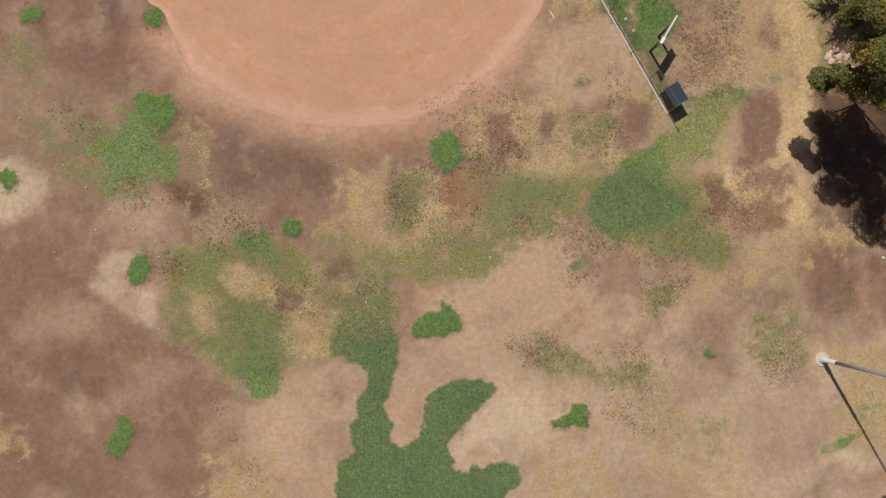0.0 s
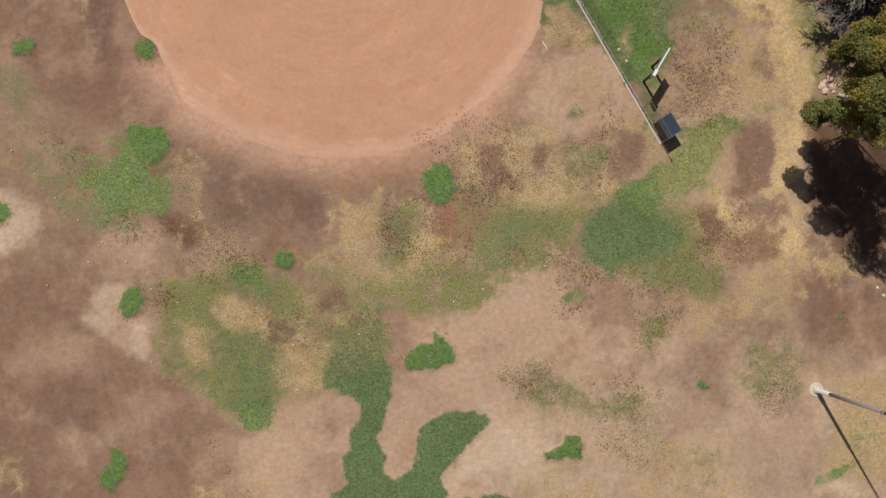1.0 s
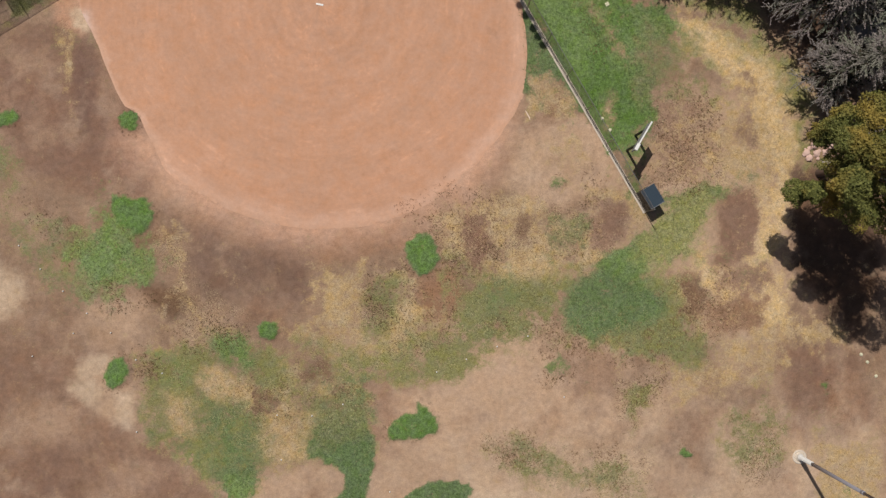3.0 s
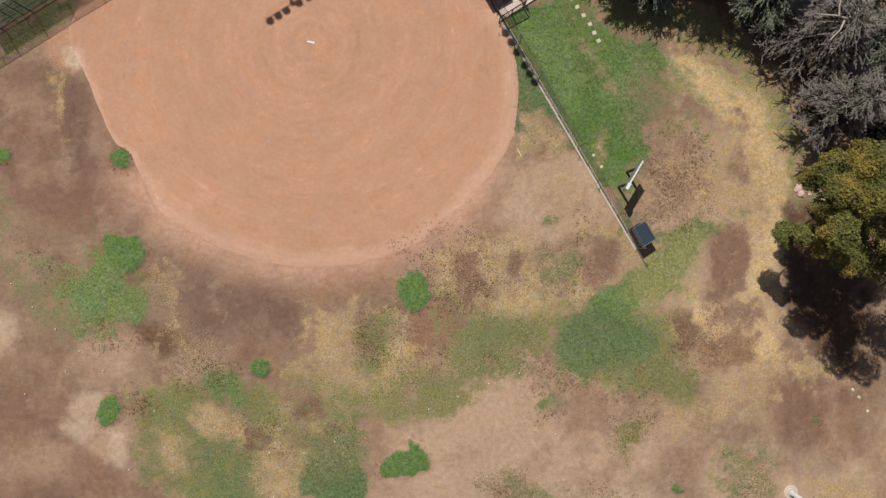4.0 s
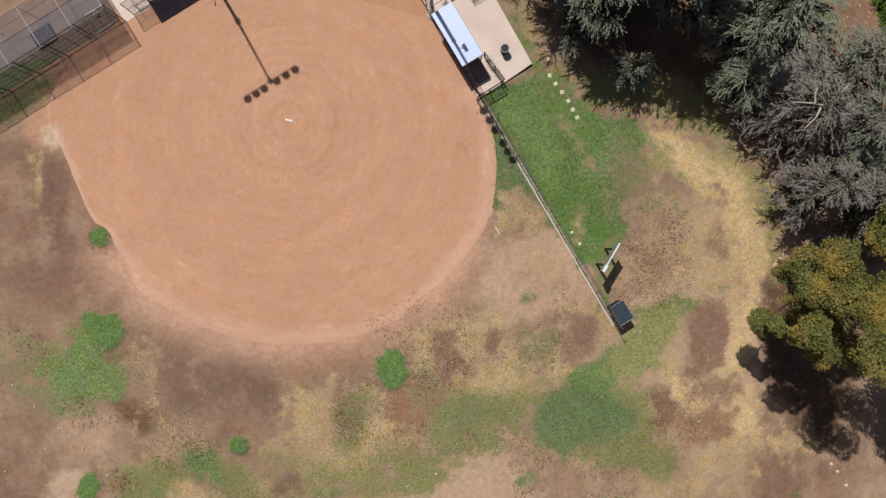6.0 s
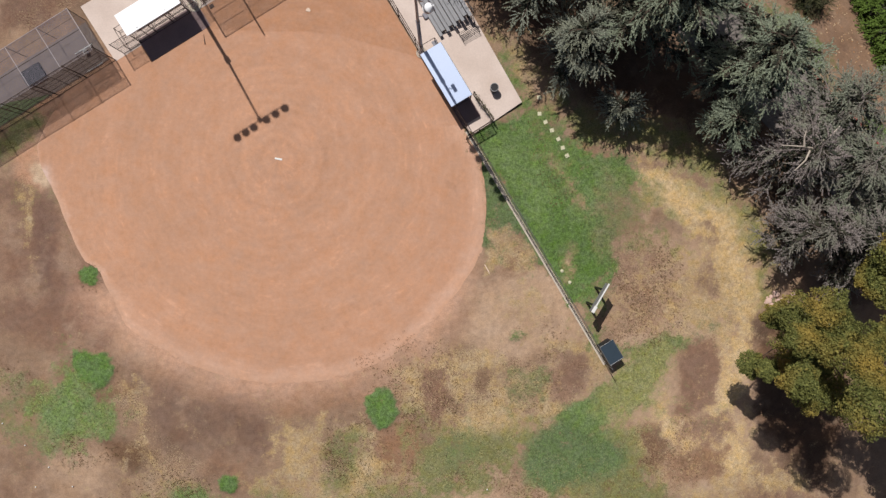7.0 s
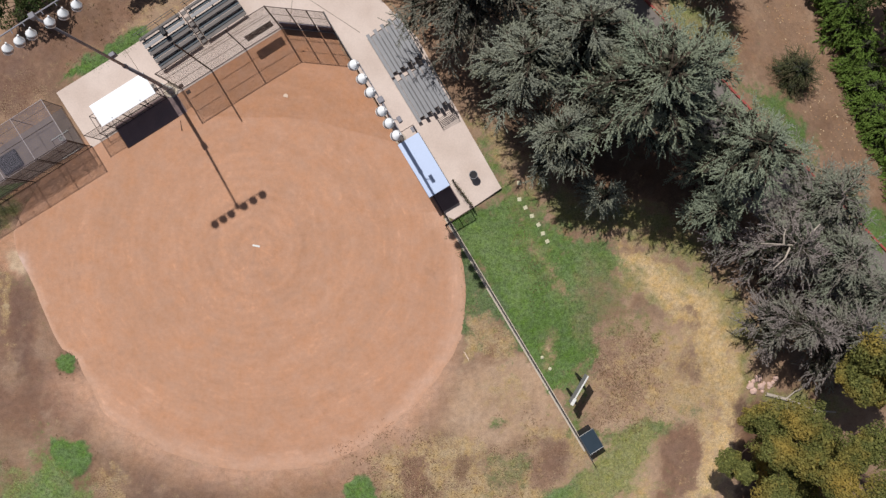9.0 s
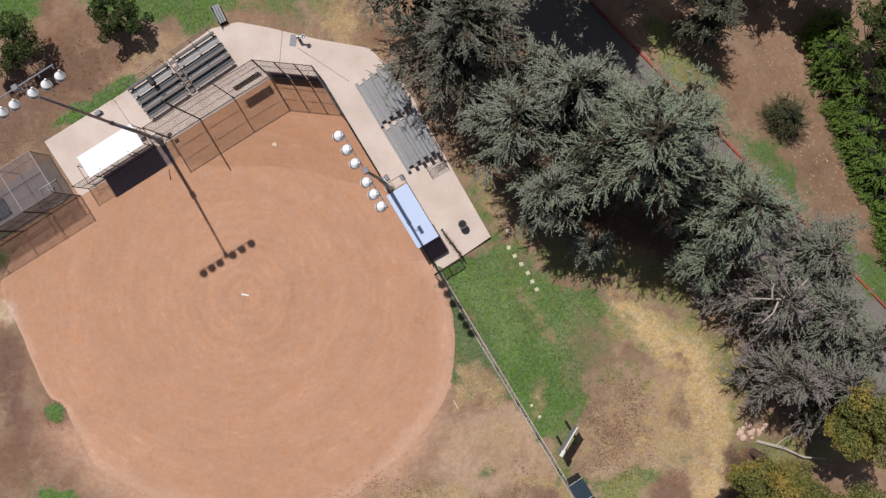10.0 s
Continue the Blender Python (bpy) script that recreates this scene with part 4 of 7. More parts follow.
patch("stalks", [27.6, -22.2, 31.9, -21.7, 36.2, -27.3, 31.8, -28.2, 28.0, -25.4], 0.7, 0.8)
patch("stalks", [21.2, -36.0, 26.9, -36.5, 26.8, -43.9, 22.1, -42.9], 0.7, 0.9)
patch("stalks", [34.1, -35.8, 38.1, -34.9, 38.0, -40.0, 35.0, -39.5], 0.7, 0.9)
patch("stalks", [12.5, -35.4, 20.3, -36.0, 20.2, -39.6, 12.9, -38.1], 0.7, 0.7)
patch("stalks", [26.9, -7.1, 32.6, -7.7, 34.4, -15.2, 27.7, -16.0], 1, 0.9)
patch("stalks", [-21.3, -0.5, -19.8, -1.0, -19.9, -6.0, -21.3, -4.2], 0.5, 0.8)
patch("stalks", [-11.0, 21.0, -2.9, 21.8, -2.9, 20.0, -9.3, 16.5], 1, 0.35)
patch("olive", [3.9, -22.1, 6.2, -22.1, 6.6, -23.9, 4.8, -24.8], 0.5, 0.5)
patch("grey_turf", [3.5, -22.5, 5.3, -22.6, 5.5, -23.9, 3.9, -23.9], 0.4, 0.6)
patch("stalks", [-11.1, -21.1, -5.2, -25.7, -8.8, -27.0, -12.9, -23.3], 0.6, 1)
patch("stalks", [8.1, -16.4, 11.3, -15.7, 13.6, -17.1, 13.1, -21.7, 9.9, -21.7], 0.6, 1)
patch("stalks", [20.0, -21.3, 22.8, -20.3, 24.8, -18.5, 23.3, -21.2, 21.4, -22.6], 0.5, 1)
patch("stalks", [-6.1, -30.2, -2.5, -30.7, 3.8, -31.2, 3.8, -33.5, -3.4, -33.4], 0.8, 0.8)
patch("stalks", [17.6, -23.1, 26.1, -25.4, 30.4, -27.3, 28.9, -28.7, 19.9, -27.7], 0.8, 0.6)
patch("stalks", [9.8, -22.1, 17.7, -21.7, 19.5, -24.5, 13.0, -27.6, 8.4, -29.0], 0.9, 0.8)
patch("mauve", [-21.8, 16.0, -15.8, 16.3, -16.3, 12.7, -18.7, 10.9, -21.9, 10.1], 1, 0.5)
patch("stalks", [-20.9, 13.7, -16.8, 14.5, -15.9, 11.8, -19.1, 10.0, -21.4, 11.0], 0.8, 0.9)

# dust and stain lie in veils over the bare soil
for kind, seed, size, cut, amount in (("dust", 86, 5.0, 0.08, 0.4), ("umber", 87, 4.0, 0.16, 0.3), ("rust", 88, 3.0, 0.16, 0.35), ("pale", 89, 2.5, 0.3, 0.3), ("mauve", 90, 2.2, 0.2, 0.3)):
    w_ = (np.clip((field(wx, wy, size, seed, 5, 0.65) - cut) * 3, 0, 1) * amount * inside)[:, None]
    tone[:] = tone * (1 - w_) + np.array(SOIL[kind]) * w_


# soil mingles with what lies near it: dust blows about
def mingle(a):
    g = a.reshape(len(gy), len(gx), -1)
    return g[mj, mi].reshape(a.shape)


mi, mj = np.meshgrid(np.arange(len(gx)), np.arange(len(gy)))
grains = np.random.default_rng(9)
far_x, far_y = field(GX, GY, 2.2, 61, 4, 0.8), field(GX, GY, 2.2, 62, 4, 0.8)
loose = np.clip(0.55 + 0.9 * field(GX, GY, 4.0, 63), 0.1, 1.3) * inside
jx, jy = grains.normal(size=npt), grains.normal(size=npt)
mi = np.clip(mi + np.rint((1.2 * far_x + 0.25 * jx) * loose / STEP).astype(int).reshape(mi.shape), 0, len(gx) - 1)
mj = np.clip(mj + np.rint((1.2 * far_y + 0.25 * jy) * loose / STEP).astype(int).reshape(mj.shape), 0, len(gy) - 1)
tone = 0.6 * tone + 0.4 * mingle(tone)
blown = 0.35 * (1 - crisp)
dead, cover, dry = ((1 - blown) * a + blown * mingle(a) for a in (dead, cover, dry))
# worn rim of dust outside the clay
rr = np.hypot(GX + 1.2 * (wx - GX), GY + 1.2 * (wy - GY))
rim = np.clip(1 - np.maximum(rr - 18.5, 0) / 3.2, 0, 1) ** 1.6 * (rr > 16) * (1 - np.clip(cover, 0, 1)) * np.clip(1.0 + 0.5 * mott, 0, 1) * (GY < 2) * np.clip((17.0 - GX) / 3.0, 0.25, 1)
rim *= 1 - 0.85 * np.clip((-11.5 - GX) / 1.5, 0, 1) * np.clip((GY + 11.0) / 2.0, 0, 1)      # the foul-line side keeps a clean edge
tone[:] = tone * (1 - 0.92 * rim[:, None]) + np.array(lin(203, 160, 133, 0.86)) * 0.92 * rim[:, None]
dead *= (1 - 0.8 * rim) * np.clip(1.1 + 0.7 * mott + 0.4 * rag, 0.3, 1.3)
cover *= np.where(cover < 0.85, np.clip(1.0 + 0.6 * field(GX, GY, 2.0, 92, 4, 0.7), 0.3, 1.3), 1.0)
dry *= 1 - 0.7 * rim
# mottling at three scales; the mower leaves streaks along its way
mown = field(GX * 0.503 - GY * 0.864, (GX * 0.864 + GY * 0.503) * 7.0, 3.0, 9, 4, 0.8)
drawn = field((GX * 0.94 + GY * 0.34) * 5.0, GX * 0.34 - GY * 0.94, 3.5, 93, 4, 0.8) * np.clip((-8.0 - GX) / 4.0, 0, 1) * np.clip((-24.0 - GY) / 4.0, 0, 1)     # drag marks over the open soil
tone *= (1 + 0.08 * broad + 0.08 * mott + 0.05 * rag + 0.12 * drawn)[:, None]
thatch *= (1 + 0.08 * broad + 0.12 * mott + 0.1 * rag)[:, None]
living *= (1 + 0.14 * mown + 0.06 * broad + 0.1 * mott + 0.05 * rag)[:, None]
GZ = ground_z(GX, GY) + inside * (0.03 * mott + 0.02 * rag + 0.05 * np.clip(cover, 0, 1) * (0.6 + 0.6 * rag) + 0.12 * swell * (1 + 0.4 * crumb)) * np.clip((abs(np.hypot(GX, GY)) - 15.0) / 6.0, 0, 1)
# sunk a little below clay, slabs and road


def inside_poly(pts, x, y):
    p = np.array(pts)
    odd = np.zeros(len(x), bool)
    for a, b in zip(p, np.roll(p, -1, 0)):
        odd ^= ((a[1] > y) != (b[1] > y)) & (x < (b[0] - a[0]) * (y - a[1]) / (b[1] - a[1] + 1e-12) + a[0])
    return odd


# fence lines of the diamond, as places on the plan
LF = Vector((-3.32, 14.08))            # left fence line: a place on it, and its way
LU = Vector((0.857, 0.515)).normalized()
C1, C2 = Vector((2.3, 17.4)), Vector((6.6, 16.9))
RU = Vector((0.503, -0.864)).normalized()
R_END = Vector((26.3, -17.0))
LN, RN = Vector((LU.y, -LU.x)), Vector((-RU.y, RU.x))   # LN points into the field, RN away from it to the trees

SLAB = [(-15.8, 12.5), (-9.4, 16.3), (-2.3, 21.25), (-0.16, 21.75), (2.15, 21.3), (6.06, 20.3), (10.3, 19.5), (13.2, 16.4), (15.4, 12.2), (19.72, 4.33), (15.96, 1.84),
        (15.25, 2.15), (6.75, 16.7), (6.4, 16.9), (2.4, 17.3), (-3.3, 13.9), (-13.05, 8.05)]
under = inside_poly(SLAB, GX, GY)
kd = (GX - 37.2) * 0.715 + (GY - 13.1) * 0.70
on_road = (kd < 0.1) & (kd > -6.2)
# the clean foul-line side of the clay: bearing from the middle, and how far the clay goes there
FOUL_A = [159.0, 163.0, 167.0, 171.0, 176.1, 178.7, 181.4, 186.0, 190.0, 194.1, 198.0, 202.7, 207.0, 209.5, 211.7, 215.6, 220.0, 226.9]
FOUL_R = [17.9, 18.1, 18.5, 19.0, 19.55, 19.45, 19.15, 18.5, 18.14, 17.98, 17.87, 17.84, 17.75, 17.3, 17.1, 17.36, 17.6, 18.27]
bear = np.degrees(np.arctan2(GY, GX)) % 360
held = np.where((bear > 159) & (bear < 226.9), np.interp(bear, FOUL_A, FOUL_R) - 0.4, 17.6)
disc = (np.hypot(GX, GY) < held) & ((GX - LF.x) * LN.x + (GY - LF.y) * LN.y > 0.3) & ((GX - R_END.x) * RN.x + (GY - R_END.y) * RN.y < -0.3)
GZ -= 0.06 * (under | on_road | disc)
ny, nx = len(gy), len(gx)
idx = np.arange(ny * nx).reshape(ny, nx)
quads = np.stack([idx[:-1, :-1], idx[:-1, 1:], idx[1:, 1:], idx[1:, :-1]], -1).reshape(-1, 4)
ground = fast_mesh("ground", np.c_[GX, GY, GZ], quads, M_GROUND, None, np.c_[np.clip(tone, 0.01, 0.9), np.clip(dry, 0, 1)])
for layer_name, shade, amount in (("thatch", thatch, dead), ("living", living, cover)):
    layer = ground.data.color_attributes.new(layer_name, "FLOAT_COLOR", "POINT")
    layer.data.foreach_set("color", np.c_[np.clip(shade, 0.01, 0.9), np.clip(amount, 0, 1.5)].astype(np.float32).ravel())
tagged(ground, "dry park ground of bare brown soil, straw and green turf patches", "ground", kind="structure")

# ---- the clay infield: turned rings of drag marks round the pitching plate ----
NA, NR = 800, 140
ang = np.linspace(0, 2 * np.pi, NA, endpoint=False)
ca, sa = np.cos(ang), np.sin(ang)
reach = np.full(NA, 18.25) + 0.35 * field(9 * ca, 9 * sa, 3.0, 31, 4, 0.6)
reach += 0.75 * np.clip(np.cos(ang + 0.52), 0, 1) ** 12 
deg_ = np.degrees(ang)
side = np.clip((deg_ - 157) / 2, 0, 1) * np.clip((228 - deg_) / 4, 0, 1)
reach = reach * (1 - side) + side * (np.interp(deg_, FOUL_A, FOUL_R) + 0.05 * field(14 * ca, 14 * sa, 1.2, 35, 3, 0.6))

for (px_, py_), (vx_, vy_), off in ((LF, LN, 0.05), (C2, -RN, 0.12), (Vector((2.3, 17.35)), Vector((-0.07, -1.0)), 0.05)):
    den = ca * vx_ + sa * vy_
    lim = np.where(den < -1e-6, ((px_ * vx_ + py_ * vy_) + off) / np.minimum(den, -1e-6), 1e9)
    reach = np.minimum(reach, lim)
# a grass strip stands between the clay and the fence beyond the dugout
reach = np.where((ca > 0.5) & (sa * reach < 2.0), np.minimum(reach, 16.4 + 1.7 * np.clip((-sa * reach - 1.0) / 7.0, 0, 1) + 0.2 * field(7 * ca, 7 * sa, 1.0, 33)), reach)
fr = (np.arange(1, NR + 1) / NR) ** 0.72
PX, PY = (fr[:, None] * (reach * ca)[None]).ravel(), (fr[:, None] * (reach * sa)[None]).ravel()
PX, PY = np.r_[0.0, PX], np.r_[0.0, PY]
pr, pa = np.hypot(PX, PY), np.arctan2(PY, PX)
edge = np.r_[1.0, np.repeat(1 - fr, NA)] * np.r_[18.0, np.tile(reach, NR)]
sweep = abs(pa)
dragr = pr + 0.5 * field(PX, PY, 6.0, 41)
ring = field(dragr * 1.0, sweep * 1.6, 1.3, 42, 4, 0.8)          # tracks of the drag mat
fine_ring = field(dragr * 4.0, sweep * 7.0, 1.0, 43, 3, 0.8)
cb, cm, cf = field(PX, PY, 7.0, 44), field(PX, PY, 2.0, 45, 4, 0.7), field(PX, PY, 0.6, 46, 3, 0.8)
ctone = np.tile(np.array(SOIL["clay"]), (len(PX), 1))
foul = np.clip((-11.5 - PX) / 1.5, 0, 1) * np.clip((PY + 11.0) / 2.0, 0, 1)
soft_out = np.clip(1.15 - edge / (1.5 + 0.8 * cm - 1.0 * foul), 0, 1) * (PY < 2.5)
ctone = ctone * (1 - 0.75 * soft_out[:, None]) + np.array(lin(214, 174, 150, 0.88)) * 0.75 * soft_out[:, None]
meld = (np.clip(1 - edge / 0.7, 0, 1) * (1 - foul))[:, None] * (PY < 1.5)[:, None]
ctone = ctone * (1 - meld) + np.array(lin(205, 163, 136, 0.86)) * meld
back_line = np.interp(PX, [-6.0, -1.1, 2.3, 5.0, 6.8, 10.8, 13.0], [10.6, 10.32, 10.3, 9.98, 9.4, 8.3, 7.6])   # a thin dark line behind the plate, with darker, redder clay beyond
back = np.clip((PY - back_line) / 0.12 + 0.5, 0, 1) + 0.6 * np.exp(-(((PY - back_line) / 0.07) ** 2)) * (PX > -1.3)
near = np.exp(-(pr / 8.0) ** 2)
ctone *= (1 + 0.04 * cb + 0.035 * cm + 0.03 * cf + (0.05 + 0.09 * near) * ring + 0.06 * fine_ring - 0.09 * back)[:, None]
turns = np.sin(2 * np.pi * (dragr + 0.25 * field(PX, PY, 1.5, 49)) / 0.85) * np.exp(-((pr / 6.5) ** 2)) + 0.7 * np.sin(2 * np.pi * (dragr + 0.5 * cb) / 2.3) * np.clip(1 - pr / 16.0, 0, 1)
ctone *= (1 + 0.036 * turns)[:, None]
ctone *= 1 - back[:, None] * np.array([0.0, 0.04, 0.09])
orange = np.clip(0.5 + 0.8 * cm + 0.6 * ring, 0, 1)[:, None]
ctone *= 1 + orange * np.array([0.02, -0.01, -0.03])
scuff = np.clip((field(dragr * 3.0, sweep * 9.0, 0.9, 47, 3, 0.8) - 0.30) * 5, 0, 1) * np.clip(0.3 + 1.2 * cm, 0, 1)
ctone *= 1 + 0.17 * scuff[:, None]
trod = np.clip((field(PX, PY, 0.8, 48, 3, 0.8) - 0.3) * 5, 0, 1) * np.clip(1 - abs(pr - 14.5) / 2.5, 0, 1) * (PY < 0)
ctone *= 1 - 0.10 * trod[:, None]
chalk = np.exp(-(((PX + 19.0) / 0.55) ** 2 + ((PY + 1.2) / 0.75) ** 2)) * np.clip(0.75 + 0.9 * cf + 0.5 * cm, 0, 1)     # spilt line chalk in the corner
ctone = ctone * (1 - 0.8 * chalk[:, None]) + np.array(lin(226, 205, 196, 0.88)) * 0.8 * chalk[:, None]
CZ = 0.012 + 0.006 * ring + 0.006 * cf + 0.05 * np.exp(-(pr / 3.0) ** 2)
CZ -= 0.01 * np.clip(1 - edge / 0.4, 0, 1)
CZ += 0.04 * np.clip((-12.5 - PX) / 1.5, 0, 1) * np.clip((PY + 11.0) / 1.0, 0, 1) * np.clip(1 - (edge - 0.5) / 1.5, 0, 1)     # the banked lip of the foul line
CZ += ground_z(PX, PY)
ii = 1 + np.arange(NR * NA).reshape(NR, NA)
nxt = np.roll(ii, -1, 1)
rings_ = np.stack([ii[:-1], nxt[:-1], nxt[1:], ii[1:]], -1)[:, :, ::-1].reshape(-1, 4)[:, ::-1]
hub = np.stack([np.zeros(NA, int), ii[0], nxt[0]], -1)
faces = np.r_[np.stack([rings_[:, 0], rings_[:, 3], rings_[:, 2]], -1), np.stack([rings_[:, 0], rings_[:, 2], rings_[:, 1]], -1), hub]
faces[:-NA] = faces[:-NA]
infield = fast_mesh("infield_clay", np.c_[PX, PY, CZ], faces, M_CLAY, None, np.clip(ctone, 0.01, 0.9))
tagged(infield, "dragged orange clay softball infield with a pale worn rim", "infield", kind="structure")


# ---- pavements, road, kerbs ----
def prism(bm, pts, z0, z1, drape=False):
    lo = [bm.verts.new((x, y, z0 + (gz(x, y) if drape else 0))) for x, y in pts]
    hi = [bm.verts.new((x, y, z1 + (gz(x, y) if drape else 0))) for x, y in pts]
    bm.faces.new(hi), bm.faces.new(lo[::-1])
    for i in range(len(pts)):
        j = (i + 1) % len(pts)
        bm.faces.new((lo[i], lo[j], hi[j], hi[i]))
    bmesh.ops.recalc_face_normals(bm, faces=bm.faces[:])
    return bm


pavement = part("pavement", prism(bmesh.new(), SLAB, -0.15, 0.03), M_CONCRETE)
tagged(pavement, "weathered pale concrete apron behind the diamond", "pavement", kind="structure")


def strip(bm, a, b, width, z0, z1, n=1):
    a, b = Vector(a), Vector(b)
    d = (b - a).normalized()
    s = Vector((-d.y, d.x)) * width / 2
    for k in range(n):
        p, q = a.lerp(b, k / n), a.lerp(b, (k + 1) / n)
        prism(bm, [tuple(p - s), tuple(q - s), tuple(q + s), tuple(p + s)], z0, z1, True)
    return bm


for a, b in (((16.9, 9.2), (12.6, 7.0)), ((12.9, 9.0), (16.9, 3.4)), ((8.6, 16.9), (4.6, 19.6)), ((9.6, 17.0), (12.2, 15.7)), ((3.4, 21.0), (3.0, 17.4)), ((-10.2, 15.8), (-8.0, 12.4)), ((-6.9, 13.9), (0.9, 18.4))):
    tagged(part("trim", strip(bmesh.new(), a, b, 0.035, 0.0305, 0.034), M_JOINT), "dirt-filled joint in the concrete apron", "joint", kind="structure")

KD = Vector((0.70, -0.715))
ROADMID = Vector((38.62, 12.43)) - Vector((0.738, 0.674)) * 3.0
road = part("road", strip(bmesh.new(), ROADMID - KD * 40, ROADMID + KD * 70, 5.7, -0.1, 0.02, 60), M_ASPHALT)
tagged(road, "grey asphalt park road shaded by the trees", "road", kind="structure")
KERB_A = Vector((38.62, 12.43)) - KD * 30
for k in range(34):
    a, b = KERB_A + KD * (2.4 * k), KERB_A + KD * (2.4 * k + 2.38)
    tagged(part("kerb", strip(bmesh.new(), a, b, 0.17, -0.1, 0.16), M_REDKERB), "red painted concrete kerb beside the park road", "kerb", "road kerb", "structure")
a, b = C2 + RU * 17.2, R_END + RU * 0.1
strip_ob = part("trim", strip(bmesh.new(), a, b, 0.34, -0.1, 0.05, 12), M_CURB)
tagged(strip_ob, "pale concrete mow strip under the fence", "mow strip", kind="structure")

# ---- dry weed tufts and living grass: stuff on the soil ----
weed_at = []
wr = np.random.default_rng(77)


def weeds(n, pts):
    """Scatter dead weed tufts over a stretch of the plan."""
    p = np.array(pts).reshape(-1, 2)
    lo, hi = p.min(0) - 0.8, p.max(0) + 0.8
    p = p + (p - p.mean(0)) * 0.2
    n = int(3.4 * n)
    q = lo + (hi - lo) * wr.random((7 * n, 2))
    clump = field(q[:, 0], q[:, 1], 1.3, 71, 3, 0.8) + 0.3 * wr.normal(size=len(q)) > 0.16      # they stand in company
    q = q[inside_poly(p, q[:, 0], q[:, 1]) & clump][:n]
    weed_at.append(q + wr.normal(size=q.shape) * 0.3)


weeds(260, [6.7, -16.6, 10.4, -14.8, 13.6, -16.2, 14.0, -20.8, 10.8, -21.7, 9.4, -19.4])
weeds(120, [3.5, -22.5, 6.7, -21.6, 8.5, -23.5, 6.6, -26.2, 3.9, -25.3])
weeds(160, [3.9, -21.6, 10.3, -20.8, 9.8, -27.2, 5.7, -27.6])
weeds(150, [13.9, -25.4, 16.7, -24.7, 20.4, -26.3, 20.4, -28.2, 17.6, -26.8, 14.4, -26.7])
weeds(90, [17.6, -28.1, 19.9, -28.2, 20.3, -30.5, 18.0, -30.9])
weeds(90, [24.1, -31.0, 27.9, -30.5, 27.4, -32.4, 25.0, -33.7])
weeds(220, [26.8, -10.5, 30.7, -9.5, 33.1, -11.8, 30.6, -15.6, 26.7, -15.2])
weeds(160, [28.0, -24.0, 33.4, -21.7, 33.3, -25.4, 31.3, -28.7, 28.4, -28.2])
weeds(110, [21.5, -13.8, 22.9, -15.2, 22.4, -19.9, 20.5, -21.3, 21.0, -18.0])
weeds(140, [12.9, -35.2, 16.6, -35.0, 17.5, -37.3, 13.8, -37.2])
weeds(180, [19.8, -36.9, 24.0, -36.5, 24.4, -42.9, 21.1, -41.9])
weeds(120, [33.7, -34.3, 36.6, -34.4, 37.5, -38.2, 34.5, -40.0])
weeds(120, [-12.9, -26.5, -9.3, -25.2, -6.6, -26.6, -9.8, -28.3])
weeds(90, [-15.6, -27.8, -14.3, -27.8, -12.9, -29.7, -14.7, -30.6])
weeds(100, [-18.8, -22.8, -15.2, -22.4, -13.4, -23.8, -17.4, -24.6])
weeds(150, [-6.1, -30.6, -1.6, -29.8, 2.9, -30.7, 3.4, -33.5, -0.7, -33.4, -5.3, -33.4])
weeds(60, [-10.7, -40.6, -8.9, -42.4, -6.7, -46.9, -8.5, -46.4, -10.3, -43.3])
weeds(60, [-24.2, -15.5, -21.5, -16.0, -18.8, -19.6, -21.0, -20.5])
weeds(150, [21.3, -27.7, 28.5, -26.4, 28.9, -29.6, 23.7, -29.6])
weeds(120, [27.3, -6.4, 32.0, -7.4, 32.4, -11.6, 27.7, -12.5])
weeds(90, [20.0, 2.8, 21.8, 0.5, 23.6, -3.2, 22.6, -5.0, 20.8, -0.4])
weeds(90, [-16.5, 18.4, -11.0, 21.0, -7.4, 20.9, -8.4, 17.8, -13.9, 14.8])

L_WEED = leaf_mat("dead_weed_stalks", lin(118, 92, 66, 0.85), lin(158, 128, 94, 0.85), lin(118, 114, 74, 0.85), 1.0, 0.9)


def tuft_field(name, at, spread, blades, tall, wide, material, label, rng, flat=0.3):
    """Tufts of short blades standing at the given places."""
    n = len(at) * blades
    size = np.repeat(rng.uniform(0.5, 1.5, len(at)), blades)
    xy = np.repeat(at, blades, 0) + rng.normal(size=(n, 2)) * spread * size[:, None]
    z = ground_z(xy[:, 0], xy[:, 1]) + 0.03
    way = np.c_[rng.normal(size=(n, 2)) * 0.7, np.full(n, 0.75)]
    ln = rng.uniform(0.6, 1.4, n) * tall * size
    return tagged(cards(name, np.c_[xy, z + 0.35 * ln], way, ln, np.full(n, wide), material, None, rng, False, flat), label, "grass", kind="stuff")


